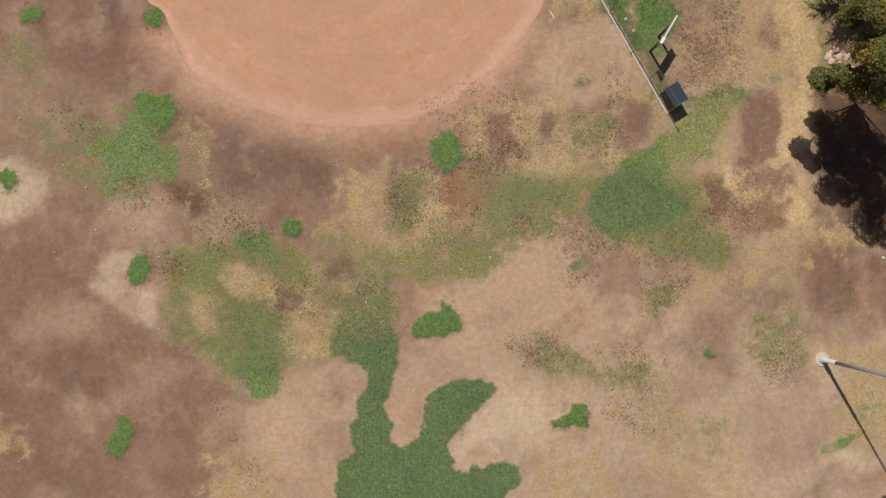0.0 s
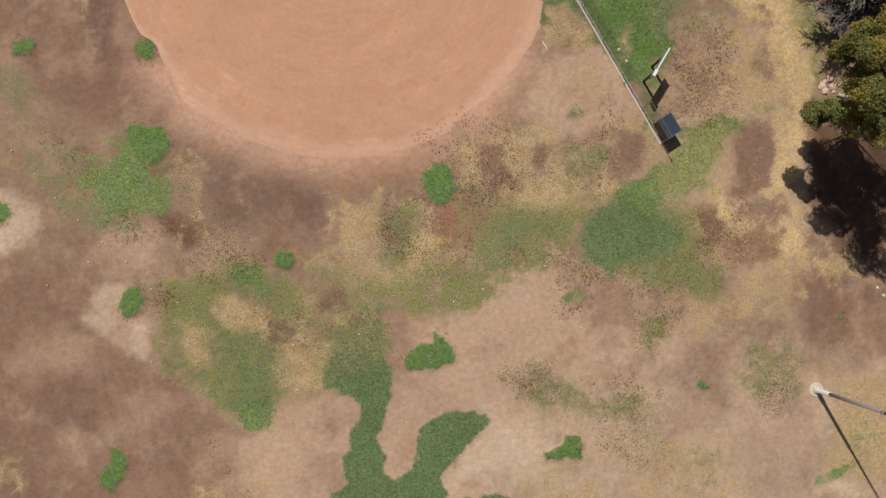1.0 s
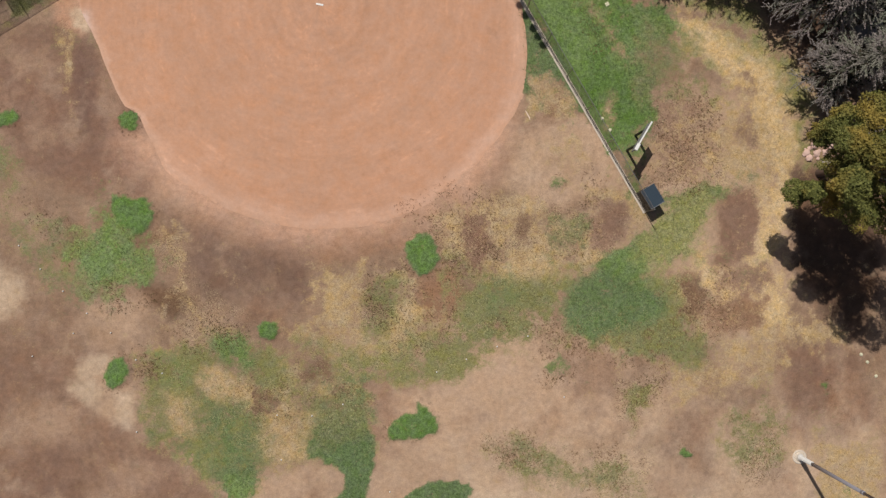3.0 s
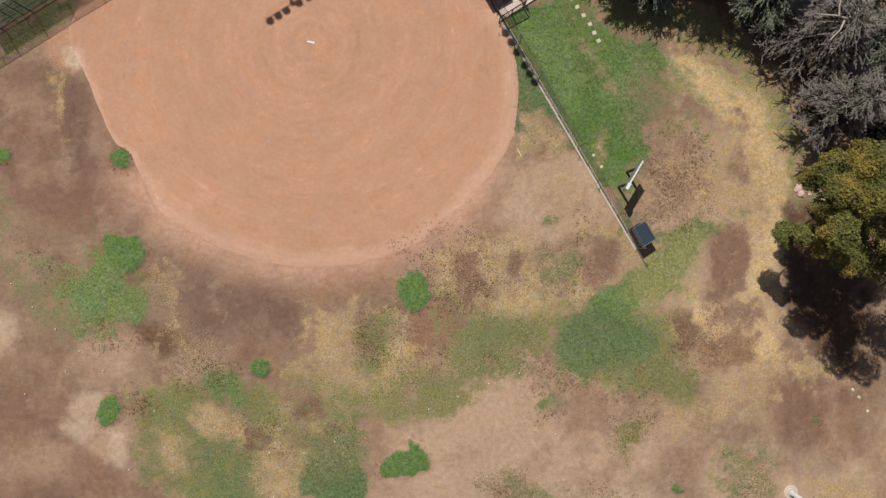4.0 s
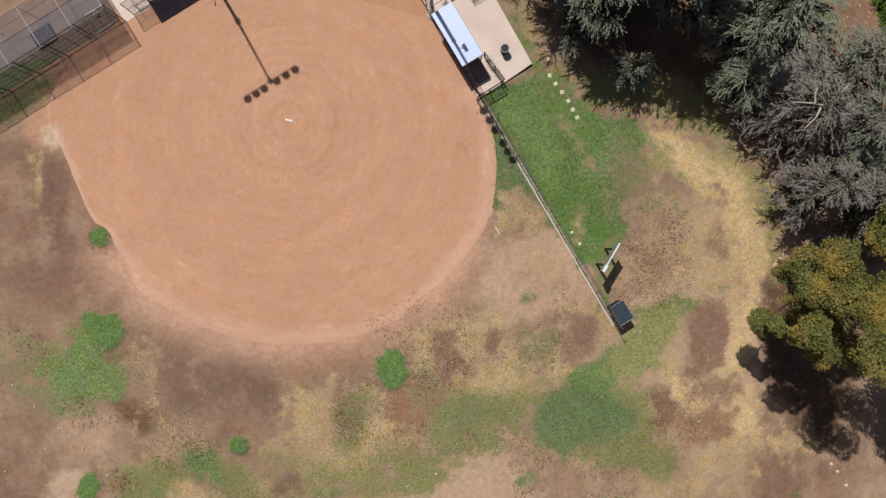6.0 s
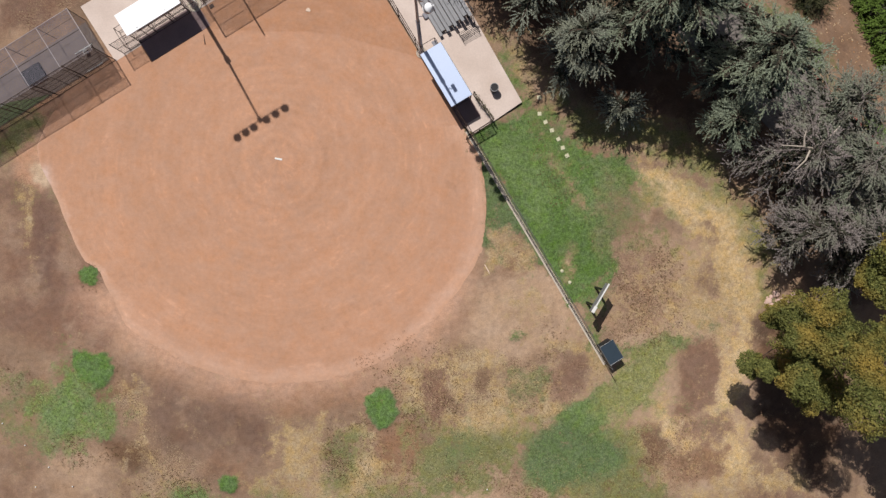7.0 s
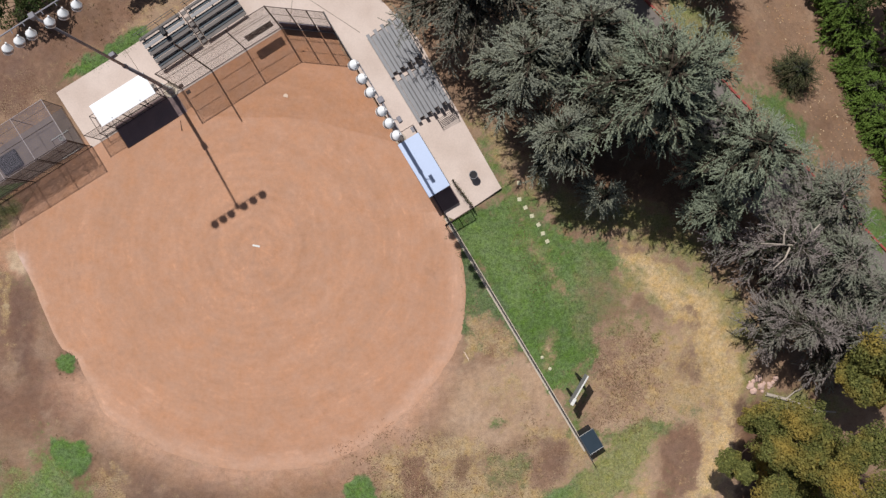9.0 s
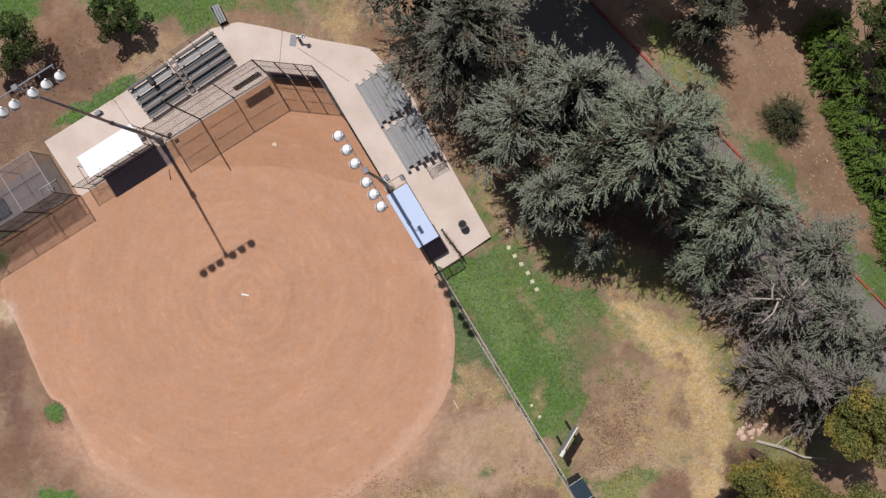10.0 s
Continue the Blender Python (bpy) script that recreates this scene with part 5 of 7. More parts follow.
# ---- fences ----
def chain_fence(name, a, b, height, spacing, label, post_r=0.04, rails=(0.0, 1.0), dark=True, link=None, stays=False):
    """Posts, rails and woven wire between two places on the plan."""
    a, b = Vector(a), Vector(b)
    length = (b - a).length
    e = base(name, a.x, a.y, gz(*a), math.degrees(math.atan2(b.y - a.y, b.x - a.x)), label, "fence")
    drop = gz(*b) - gz(*a)
    n = max(1, round(length / spacing))
    m = M_DARK if dark else M_STEEL
    for k in range(n + 1):
        x, z = length * k / n, drop * k / n
        bm = tube(bmesh.new(), (x, 0, z - 0.3), (x, 0, z + height), post_r, seg=8)
        lathe(bm, [(post_r * 1.5, 0), (post_r * 1.4, 0.05), (0, 0.09)], 8, Matrix.Translation((x, 0, z + height)))
        part("post", bm, m, e)
    for k in range(n if stays else 0):       # thin stays between the posts
        x, z = length * (k + 0.5) / n, drop * (k + 0.5) / n
        part("stay", tube(bmesh.new(), (x, 0, z), (x, 0, z + height), post_r * 0.5, seg=6), m, e)
    for r in rails:
        z = max(0.06, r * height)
        part("rail", tube(bmesh.new(), (0, 0, z), (length, 0, z + drop), post_r * 0.62, seg=8), m, e)
    if not dark:
        part("bottom_rail", tube(bmesh.new(), (0, 0.08, 0.12), (length, 0.08, 0.12 + drop), 0.022, seg=8), M_DARK, e, "dark bottom rail")
    for k in range(n):
        sheet("wire_mesh", (length * k / n, 0.03), (length * (k + 1) / n, 0.03), 0.05 + drop * k / n, height + drop * k / n, link or M_LINK, e, "",
              0.05 + drop * (k + 1) / n, height + drop * (k + 1) / n)
    return e


chain_fence("outfield_fence", C2 + RU * 17.0, R_END, 3.0, 3.0, "tall chain-link foul-line fence with thin top rail", 0.035, dark=False)
chain_fence("dugout_fence", C2 + RU * 4.0, C2 + RU * 17.0, 2.6, 2.6, "chain-link fence with steel rails along the dugout and clay", 0.04, (0.0, 0.5, 1.0), link=M_SIDELINK)
chain_fence("cage_fence", LF - LU * 27.57 + LN * 0.08, LF - LU * 11.37 + LN * 0.08, 4.15, 2.7, "dark chain-link fence between batting cage and clay", 0.036, (0.0, 0.36, 0.7, 1.0), link=M_CAGELINK, stays=True)
chain_fence("bench_fence", LF - LU * 10.5, LF - LU * 2.9, 2.8, 2.5, "dark chain-link fence in front of the white-roofed dugout", 0.032, (0.0, 0.5, 1.0))

# ---- backstop: tall bent posts, rails, wire, a kickboard and sign panels ----
stop = base("backstop", LF.x, LF.y, 0, 0, "tall dark steel backstop with wire mesh and kickboards behind home plate", "backstop")
H_STOP = 5.7
stops = [LF - LU * 2.8, LF, LF + LU * 3.2, C1, C1.lerp(C2, 0.36), C1.lerp(C2, 0.7), C2, C2 + RU * 2.0, C2 + RU * 4.0]
for k, p in enumerate(stops):
    q = p - LF
    part("post", tube(bmesh.new(), (q.x, q.y, -0.3), (q.x, q.y, 8.4 if k == 1 else H_STOP), 0.06 if k in (1, 3, 6) else 0.045, seg=8), M_DARK, stop)
for k, (p, r) in enumerate(zip(stops, stops[1:])):
    p, r = p - LF, r - LF
    for z in (0.08, 1.9, 3.8, H_STOP):
        part("rail", tube(bmesh.new(), (p.x, p.y, z), (r.x, r.y, z), 0.03 if z == H_STOP else 0.021, seg=8), M_STOPRAIL if k < 6 else M_STEEL, stop)
    sheet("wire_mesh", (p.x, p.y), (r.x, r.y), 0.06, H_STOP, M_STOPLINK if k < 6 else M_SIDELINK, stop)
for p, r in zip(stops[3:6], stops[4:7]):
    p, r = p - LF, r - LF
    d = (r - p).normalized()
    bm = box(bmesh.new(), 0.06, (r - p).length - 0.06, 0.05, 0.11, 0.05, 1.35, 0.01, Matrix.Translation((p.x, p.y, 0)) @ Matrix.Rotation(math.atan2(d.y, d.x), 4, "Z"))
    part("kickboard", bm, M_KICK, stop, "dark painted kickboard")
p, q = C1 - LU * 2.7 - LF - LN * 0.04, C1 - LU * 0.35 - LF - LN * 0.04
sheet("banner", (p.x, p.y), (q.x, q.y), 1.15, 2.5, M_BANNER, stop, "dark mesh banner")


# ---- dugouts ----
def dugout(name, x, y, turn, length, depth, height, roof_mat, label, floor, seams=True):
    """A roofed players' bench; x runs along the fence, +y away from the field."""
    e = base(name, x, y, 0.03, turn, label, "dugout", "team dugouts")
    bm = box(bmesh.new(), 0, length, -0.1, depth, height, height + 0.07, 0.015, Matrix.Rotation(radians(2.0), 4, "X"))
    roof = part("roof", bm, roof_mat, e)
    for k in range(1, int(length / 0.62) if seams else 0):
        xx = 0.62 * k
        part("seam", box(bmesh.new(), xx - 0.014, xx + 0.014, -0.1, depth, height + 0.071, height + 0.084, 0.004, Matrix.Rotation(radians(2.0), 4, "X")), roof_mat, roof)
    for k in range(4):
        xx = 0.1 + (length - 0.2) * k / 3
        for yy in (0.02, depth - 0.1):
            part("post", tube(bmesh.new(), (xx, yy, 0), (xx, yy, height), 0.04, seg=8), M_DARK, e)
    for yy in (0.02, depth - 0.1):
        part("beam", box(bmesh.new(), 0, length, yy - 0.04, yy + 0.04, height - 0.12, height - 0.01), M_DARK, e)
        part("rail", tube(bmesh.new(), (0.1, yy, 1.1), (length - 0.1, yy, 1.1), 0.025), M_DARK, e)
    for xx in (0.1, length - 0.1):
        part("rail", tube(bmesh.new(), (xx, 0.02, 1.1), (xx, depth - 0.1, 1.1), 0.025), M_DARK, e)
    # added dark sheet laid where the roof's shadow falls, to deepen it
    part("floor", box(bmesh.new(), *floor, -0.02, 0.012, 0.004), M_ROOFSHADE, e, "dark floor sheet deepening the shade of the roof")
    for yy in (0.02, depth - 0.1):      # a railed bay at the open end
        part("end_post", tube(bmesh.new(), (-0.95, yy, 0), (-0.95, yy, 1.12), 0.03, seg=8), M_DARK, e)
        for zz in (0.15, 1.1):
            part("end_rail", tube(bmesh.new(), (-0.95, yy, zz), (0.1, yy, zz), 0.024, seg=8), M_DARK, e)
    part("end_rail", tube(bmesh.new(), (-0.95, 0.02, 1.1), (-0.95, depth - 0.1, 1.1), 0.024, seg=8), M_DARK, e)
    bench = part("bench", box(bmesh.new(), 0.3, length - 0.3, depth - 0.62, depth - 0.3, 0.42, 0.47, 0.01), M_WOOD, e, "grey timber bench")
    for k in range(4):
        xx = 0.5 + (length - 1.0) * k / 3
        part("bench_leg", box(bmesh.new(), xx - 0.03, xx + 0.03, depth - 0.56, depth - 0.36, 0, 0.42), M_STEEL, bench)
    return e


p = LF - LU * 9.05
dugout("dugout", p.x + 0.05, p.y + 0.05, math.degrees(math.atan2(LU.y, LU.x)), 4.85, 1.75, 2.75, M_WHITEROOF, "steel-framed dugout with a bright white flat roof", (0.05, 5.6, -1.75, 0.35))
p = C2 + RU * 10.6 - RN * 0.15
dugout("dugout", p.x, p.y, math.degrees(math.atan2(RU.y, RU.x)), 4.7, 1.75, 2.75, M_BLUEROOF, "steel-framed dugout with a pale blue flat roof", (3.6, 6.1, 0.05, 1.75), False)


# ---- bleachers ----
def bleacher(x, y, turn, length, rows, material, label, rail=True, tread=0.62, rise=0.2, foot=None, foot_w=0.25, inset=0.0):
    """Planks in steps on steel frames; x runs along the front, +y climbs to the back."""
    foot = foot or M_DARKWOOD
    e = base("bleacher", x, y, 0.03, turn, label, "bleachers", "spectator bleachers")
    for k in range(rows):
        z, y0 = 0.42 + rise * k, tread * k
        part("seat_plank", box(bmesh.new(), 0, length, y0, y0 + 0.27, z - 0.045, z, 0.006), material[k % len(material)], e)
        if k:
            part("foot_plank", box(bmesh.new(), inset, length - inset, y0 - foot_w, y0 - 0.02, z - 0.30, z - 0.26, 0.006), foot, e)
        for j in range(3):
            xx = 0.25 + (length - 0.5) * j / 2
            part("bracket", box(bmesh.new(), xx - 0.03, xx + 0.03, y0 + 0.02, y0 + 0.25, 0, z - 0.045), M_DARK, e)
    top, back = 0.42 + rise * (rows - 1), tread * (rows - 1) + 0.3
    for j in range(3):
        xx = 0.25 + (length - 0.5) * j / 2
        part("frame", tube(bmesh.new(), (xx, 0, 0.05), (xx, back, top - 0.1), 0.03, seg=6), M_DARK, e)
        if rail:
            part("rail_post", tube(bmesh.new(), (xx, back + 0.05, 0), (xx, back + 0.05, top + 0.95), 0.022, seg=6), M_DARK, e)
    if rail:
        for z in (0.5, 0.95):
            part("rail", tube(bmesh.new(), (0, back + 0.05, top + z), (length, back + 0.05, top + z), 0.022, seg=6), M_STEEL, e)
    return e


lt = math.degrees(math.atan2(LU.y, LU.x))
rt = math.degrees(math.atan2(RU.y, RU.x))
B0 = Vector((-7.15, 14.05))
BU = Vector((6.95, 4.45)).normalized()
bt = math.degrees(math.atan2(BU.y, BU.x))
mixed = (M_WOOD, M_WOOD, M_WOOD, M_ALU, M_WOOD)
bleacher(B0.x, B0.y, bt, 3.75, 5, mixed, "weathered five-row bleacher with grey planks and dark gaps", foot=M_SLATE, foot_w=0.27)
p = B0 + BU * 4.35
bleacher(p.x, p.y, bt, 3.75, 5, mixed, "weathered five-row bleacher with grey planks and dark gaps", foot=M_SLATE, foot_w=0.27)
aisle = base("bleacher_steps", (B0 + BU * 3.8).x, (B0 + BU * 3.8).y, 0.03, bt, "narrow timber aisle steps between two bleachers", "steps")
for k in range(6):
    part("step", box(bmesh.new(), 0.08, 0.44, 0.48 * k, 0.48 * k + 0.3, 0.18 * k + 0.1, 0.18 * k + 0.15, 0.006), M_WOOD, aisle)
for xx in (0.04, 0.48):
    part("stringer", tube(bmesh.new(), (xx, 0, 0.08), (xx, 2.9, 1.1), 0.03, seg=6), M_DARK, aisle)
bin_on_top = base("cooler_box", (B0 + BU * 2.0).x - 1.15, (B0 + BU * 2.0).y + 1.75, 1.1, bt, "dark bag lying on the bleacher planks", "bag")
part("body", box(bmesh.new(), -0.2, 0.2, -0.35, 0.35, 0.15, 0.5, 0.06), M_BLACK, bin_on_top)
part("strap", tube(bmesh.new(), (-0.15, -0.3, 0.5), (0.15, 0.3, 0.55), 0.02, seg=6), M_SLATE, bin_on_top)
R0 = Vector((9.1, 16.55))
RB = Vector((4.13, -7.05)).normalized()
rb = math.degrees(math.atan2(RB.y, RB.x))
grey = (M_ALU,)
bleacher(R0.x, R0.y, rb, 3.95, 5, grey, "grey plank bleacher dappled with cedar shade", tread=0.67, foot=M_ALU, foot_w=0.36, inset=0.3)
p = R0 + RB * 4.15
bleacher(p.x, p.y, rb, 3.95, 5, grey, "grey plank bleacher dappled with cedar shade", tread=0.67, foot=M_ALU, foot_w=0.36, inset=0.3)
rack = base("bike_rack", 15.35, 10.2, 0.03, rb, "low black barred rack beside the bleacher", "rack")
for k in range(7):
    part("bar", tube(bmesh.new(), (0.12 * k, -0.75, 0.35), (0.12 * k, 0.75, 0.5), 0.018, seg=6), M_BLACK, rack)
for yy in (-0.75, 0.75):
    part("side_rail", tube(bmesh.new(), (-0.05, yy, 0.4), (0.8, yy, 0.4), 0.025, seg=6), M_BLACK, rack)
    for xx in (0.0, 0.72):
        part("leg", tube(bmesh.new(), (xx, yy, 0), (xx, yy, 0.42), 0.025, seg=6), M_BLACK, rack)


# ---- light poles ----
def light_pole(x, y, height, turn, label, box_at=None, side=(0.55, 0.0), hang=(0.05, -0.3), lean=(0.87, 0.49), arm_low=0.0, tip=(0.0, 0.0), hand=1, wide=0.6):
    """A tapered steel pole with a crossarm of bell-shaped floodlights on its field side."""
    e = base("light_pole", x, y, gz(x, y), turn, label, "light pole", "field light poles")
    part("footing", lathe(bmesh.new(), [(wide, -0.3), (wide, 0.05), (wide - 0.05, 0.1), (0.44, 0.1), (0.43, 0.07), (0.38, 0.07), (0.36, 0.18), (0.3, 0.22)], 28), M_CURB, e, "round concrete footing", True)
    part("base_collar", lathe(bmesh.new(), [(0.3, 0.2), (0.29, 0.36), (0.2, 0.5), (0.19, 2.2), (0.15, 2.25)], 18), M_WHITE, e, "white painted base sleeve", True)
    top = height - arm_low
    bm = tube(bmesh.new(), (0, 0, 0.2), (0, 0, height * 0.44), 0.155, 0.13, 14)
    pole = part("shaft", tube(bm, (0, 0, height * 0.44), (*tip, top), 0.105, 0.075, 14), M_POLE, e, smooth=True)
    for zz in (height * 0.44,):
        part("band", lathe(bmesh.new(), [(0.1, -0.16), (0.16, -0.12), (0.16, 0.12), (0.1, 0.16)], 14, Matrix.Translation((0, 0, zz))), M_POLE, pole)
    arm = part("crossarm", box(bmesh.new(), tip[0] - 2.5, tip[0] + 2.4, tip[1] - 0.035, tip[1] + 0.035, height - 0.17 - arm_low, height - 0.1 - arm_low, 0.01), M_POLE, e)
    part("hub", box(bmesh.new(), tip[0] - 0.17, tip[0] + 0.17, tip[1] - 0.17, tip[1] + 0.17, height - 0.35 - arm_low, height + 0.02 - arm_low, 0.03), M_POLE, e)
    for xx in (tip[0] + hand * v for v in (-2.3, -1.42, -0.55, 0.65, 1.42, 2.2)):
        tilt = Matrix.Translation((xx + hang[0], tip[1] + hang[1], height - 0.5)) @ Matrix.Rotation(radians(34), 4, Vector((-lean[1], lean[0], 0)))
        lamp = part("floodlight", lathe(bmesh.new(), [(0.28, -0.36), (0.295, -0.12), (0.29, -0.06), (0.17, 0.1), (0.06, 0.24), (0.05, 0.34), (0.0, 0.35)], 24, tilt), M_LAMP, e, "white bell-shaped floodlight")
        part("rim_band", lathe(bmesh.new(), [(0.285, -0.26), (0.3, -0.25), (0.298, -0.13), (0.282, -0.12)], 24, tilt), M_LAMPBAND, lamp)
        part("bracket", tube(bmesh.new(), (xx, tip[1], height - 0.12 - arm_low), (xx + hang[0] * 0.45, tip[1] + hang[1] * 0.45, height - 0.16), 0.03, seg=6), M_POLE, arm)
    if box_at:
        b = part("control_box", box(bmesh.new(), side[0] - 0.21, side[0] + 0.21, side[1] - 0.14, side[1] + 0.14, box_at - 0.3, box_at + 0.2, 0.03), M_POLE, e)
        part("box_arm", tube(bmesh.new(), (0, 0, box_at), (side[0], side[1], box_at), 0.03, seg=6), M_POLE, b)
    return e


light_pole(-6.6, 12.53, 19.95, lt, "tall grey light pole carrying white bell floodlights", 10.2, (0.02, 0.5), (0.0, -0.5), tip=(-0.2, 0.44), hand=-1)
light_pole(11.68, 8.39, 20.0, rt, "tall grey light pole rising beside the blue-roofed dugout", 10.0, (0.28, 0.48), (0.0, -0.2), (0.42, 0.91), 0.75, tip=(0.3, -0.08), wide=0.45)
light_pole(39.24, -37.56, 21.8, 47, "tall light pole on a pale round footing in dry grass")

# ---- batting cage ----
cage = base("batting_cage", LF.x - LU.x * 11.73 - LN.x * 0.2, LF.y - LU.y * 11.73 - LN.y * 0.2, 0, lt + 180, "netted steel batting cage with worn grey-green matting", "batting cage")
CL, CW, CH = 14.0, 3.7, 3.2
part("mat", box(bmesh.new(), 0.1, CL, -CW + 0.1, -0.1, 0.0, 0.03), M_CARPET, cage, "worn grey-green matting")
bm = bmesh.new()
# fresher turf widens towards the far end of the cage
rows_ = [[bm.verts.new((x, y, z)) for x, y in ((5.6, -0.14), (12.9, -0.14), (12.9, -3.0), (9.6, -1.7))] for z in (0.034, 0.042)]
bm.faces.new(rows_[1]), bm.faces.new(rows_[0][::-1])
for i in range(4):
    bm.faces.new((rows_[0][i], rows_[0][(i + 1) % 4], rows_[1][(i + 1) % 4], rows_[1][i]))
bmesh.ops.recalc_face_normals(bm, faces=bm.faces)
part("turf_mat", bm, M_MATGREEN, cage, "green turf mat")
for k in range(6):
    xx = CL * k / 5
    for yy in (0, -CW):
        part("post", tube(bmesh.new(), (xx, yy, -0.2), (xx, yy, CH), 0.026, seg=8), M_DARK, cage)
    part("roof_bar", tube(bmesh.new(), (xx, 0, CH), (xx, -CW, CH), 0.026, seg=8), M_CAGEBAR, cage)
for yy in (0, -CW):
    for z in (1.6, CH):
        part("rail", tube(bmesh.new(), (0, yy, z), (CL, yy, z), 0.018, seg=8), M_CAGEBAR if z == CH else M_DARK, cage)
part("roof_bar", tube(bmesh.new(), (0, -CW / 2, CH), (CL, -CW / 2, CH), 0.022, seg=6), M_DARK, cage)
for a, b in (((0, 0), (CL, 0)), ((0, -CW), (CL, -CW)), ((0, 0), (0, -CW))):
    sheet("net", a, b, 0.05, CH, M_CAGENET, cage)
bm = bmesh.new()
f = bm.faces.new([bm.verts.new(v) for v in ((0, 0, CH + 0.01), (CL, 0, CH + 0.01), (CL, -CW, CH + 0.01), (0, -CW, CH + 0.01))])
uv = bm.loops.layers.uv.new("UVMap")
for lp, w in zip(f.loops, ((0, 0), (CL, 0), (CL, CW), (0, CW))):
    lp[uv].uv = w
part("net", bm, M_CAGENET, cage)
screen = base("pitching_screen", -15.14, 8.33, 0.05, 30.5, "white-railed pitching screen lying flat in the cage", "screen")
for yy in (-0.87, 0.87):
    part("rail", tube(bmesh.new(), (-0.78, yy, 0.045), (0.78, yy, 0.045), 0.045, seg=8), M_WHITE, screen)
for xx in (-0.74, 0.74):
    part("side_pipe", tube(bmesh.new(), (xx, -0.87, 0.045), (xx, 0.87, 0.045), 0.018, seg=6), M_DARK, screen)
bucket = base("bucket", -15.3, 8.78, 0.03, 0, "white plastic ball bucket on the cage matting", "bucket")
part("body", lathe(bmesh.new(), [(0.15, 0), (0.18, 0.38), (0.19, 0.4), (0.17, 0.4), (0.14, 0.03)], 14), M_WHITE, bucket)
part("handle", tube(bmesh.new(), (-0.18, 0, 0.38), (0.18, 0.0, 0.42), 0.01, seg=6), M_STEEL, bucket)

# ---- scoreboard ----
A_, B_ = Vector((25.9, -10.3)), Vector((24.6, -12.45))
sb = base("scoreboard", A_.x, A_.y, gz(25.4, -11.1), math.degrees(math.atan2(B_.y - A_.y, B_.x - A_.x)), "white edged scoreboard panel raised on two posts", "scoreboard")
SL = (B_ - A_).length
part("panel", box(bmesh.new(), 0, SL, -0.05, 0.05, 2.75, 3.9, 0.02), M_ALU, sb)
part("cap", box(bmesh.new(), -0.03, SL + 0.03, -0.056, 0.056, 3.9, 3.93, 0.01), M_WHITE, sb)
part("speaker_hood", box(bmesh.new(), SL - 0.55, SL + 0.02, -0.13, 0.13, 3.955, 4.05, 0.03), M_WHITE, sb, "white hood on the panel end")
for xx in (0.55, SL - 0.55):
    part("post", box(bmesh.new(), xx - 0.08, xx + 0.08, -0.08, 0.08, -0.3, 2.75, 0.01), M_BLACK, sb)
for k in range(3):
    part("rib", box(bmesh.new(), 0.1, SL - 0.1, 0.06, 0.09, 2.85 + 0.38 * k, 2.92 + 0.38 * k), M_STEEL, sb)

# ---- storage box at the fence end ----
bx = base("storage_box", 25.6, -15.5, gz(26.4, -15.6), rt, "dark blue-grey storage box with sloped lid behind the fence", "storage box")
part("body", box(bmesh.new(), 0, 1.55, 0.0, 1.12, 0.05, 1.65, 0.02), M_BOXSIDE, bx)
bm = box(bmesh.new(), -0.05, 1.62, -0.06, 1.2, 1.66, 1.72, 0.015)
for v in bm.verts:
    v.co.z += 0.12 * (1 - v.co.y / 1.3)
lid = part("lid", bm, M_BOXROOF, bx, "dark blue sheet lid")
for a, b in (((-0.05, -0.06), (1.62, -0.06)), ((1.62, -0.06), (1.62, 1.2)), ((1.62, 1.2), (-0.05, 1.2)), ((-0.05, 1.2), (-0.05, -0.06))):
    part("edge_strip", tube(bmesh.new(), (*a, 1.73 + 0.12 * (1 - a[1] / 1.3)), (*b, 1.73 + 0.12 * (1 - b[1] / 1.3)), 0.028, seg=6), M_STEEL, lid)
for xx in (0.12, 1.43):
    for yy in (0.1, 0.95):
        part("foot", box(bmesh.new(), xx - 0.06, xx + 0.06, yy - 0.06, yy + 0.06, -0.1, 0.05), M_BLACK, bx)

# ---- small things round the diamond ----
can = base("trash_can", 17.45, 5.35, 0.03, 0, "black ribbed trash can on the concrete apron", "trash can")
part("drum", lathe(bmesh.new(), [(0.27, 0), (0.29, 0.02), (0.30, 0.3), (0.31, 0.32), (0.30, 0.34), (0.31, 0.62), (0.32, 0.64), (0.31, 0.66), (0.32, 0.9), (0.34, 0.92), (0.34, 0.95), (0.29, 0.95), (0.28, 0.5)], 24), M_BLACK, can, smooth=True)
part("rim", lathe(bmesh.new(), [(0.30, 0.945), (0.345, 0.945), (0.345, 0.975), (0.30, 0.975), (0.30, 0.945)], 24), M_ALU, can, "worn pale rim")
part("liner", lathe(bmesh.new(), [(0.0, 0.35), (0.2, 0.36), (0.285, 0.9), (0.295, 0.95)], 20), M_BLACK, can, "black bin liner")
for x, y in ((21.18, 4.9), (21.17, 3.57), (21.65, 2.9), (22.18, 2.22), (22.7, 1.5), (23.05, 0.8), (23.4, 0.15)):
    bm = box(bmesh.new(), -0.17, 0.17, -0.16, 0.16, -0.05, 0.035, 0.03)
    s = part("stepping_stone", bm, M_STONE)
    s.matrix_world = pose(x, y - 0.15, gz(x, y) + 0.02, 0, 0, 37 * x % 30)
    tagged(s, "pale square stepping stone set in the lawn", "stepping stone", "lawn stepping stones")
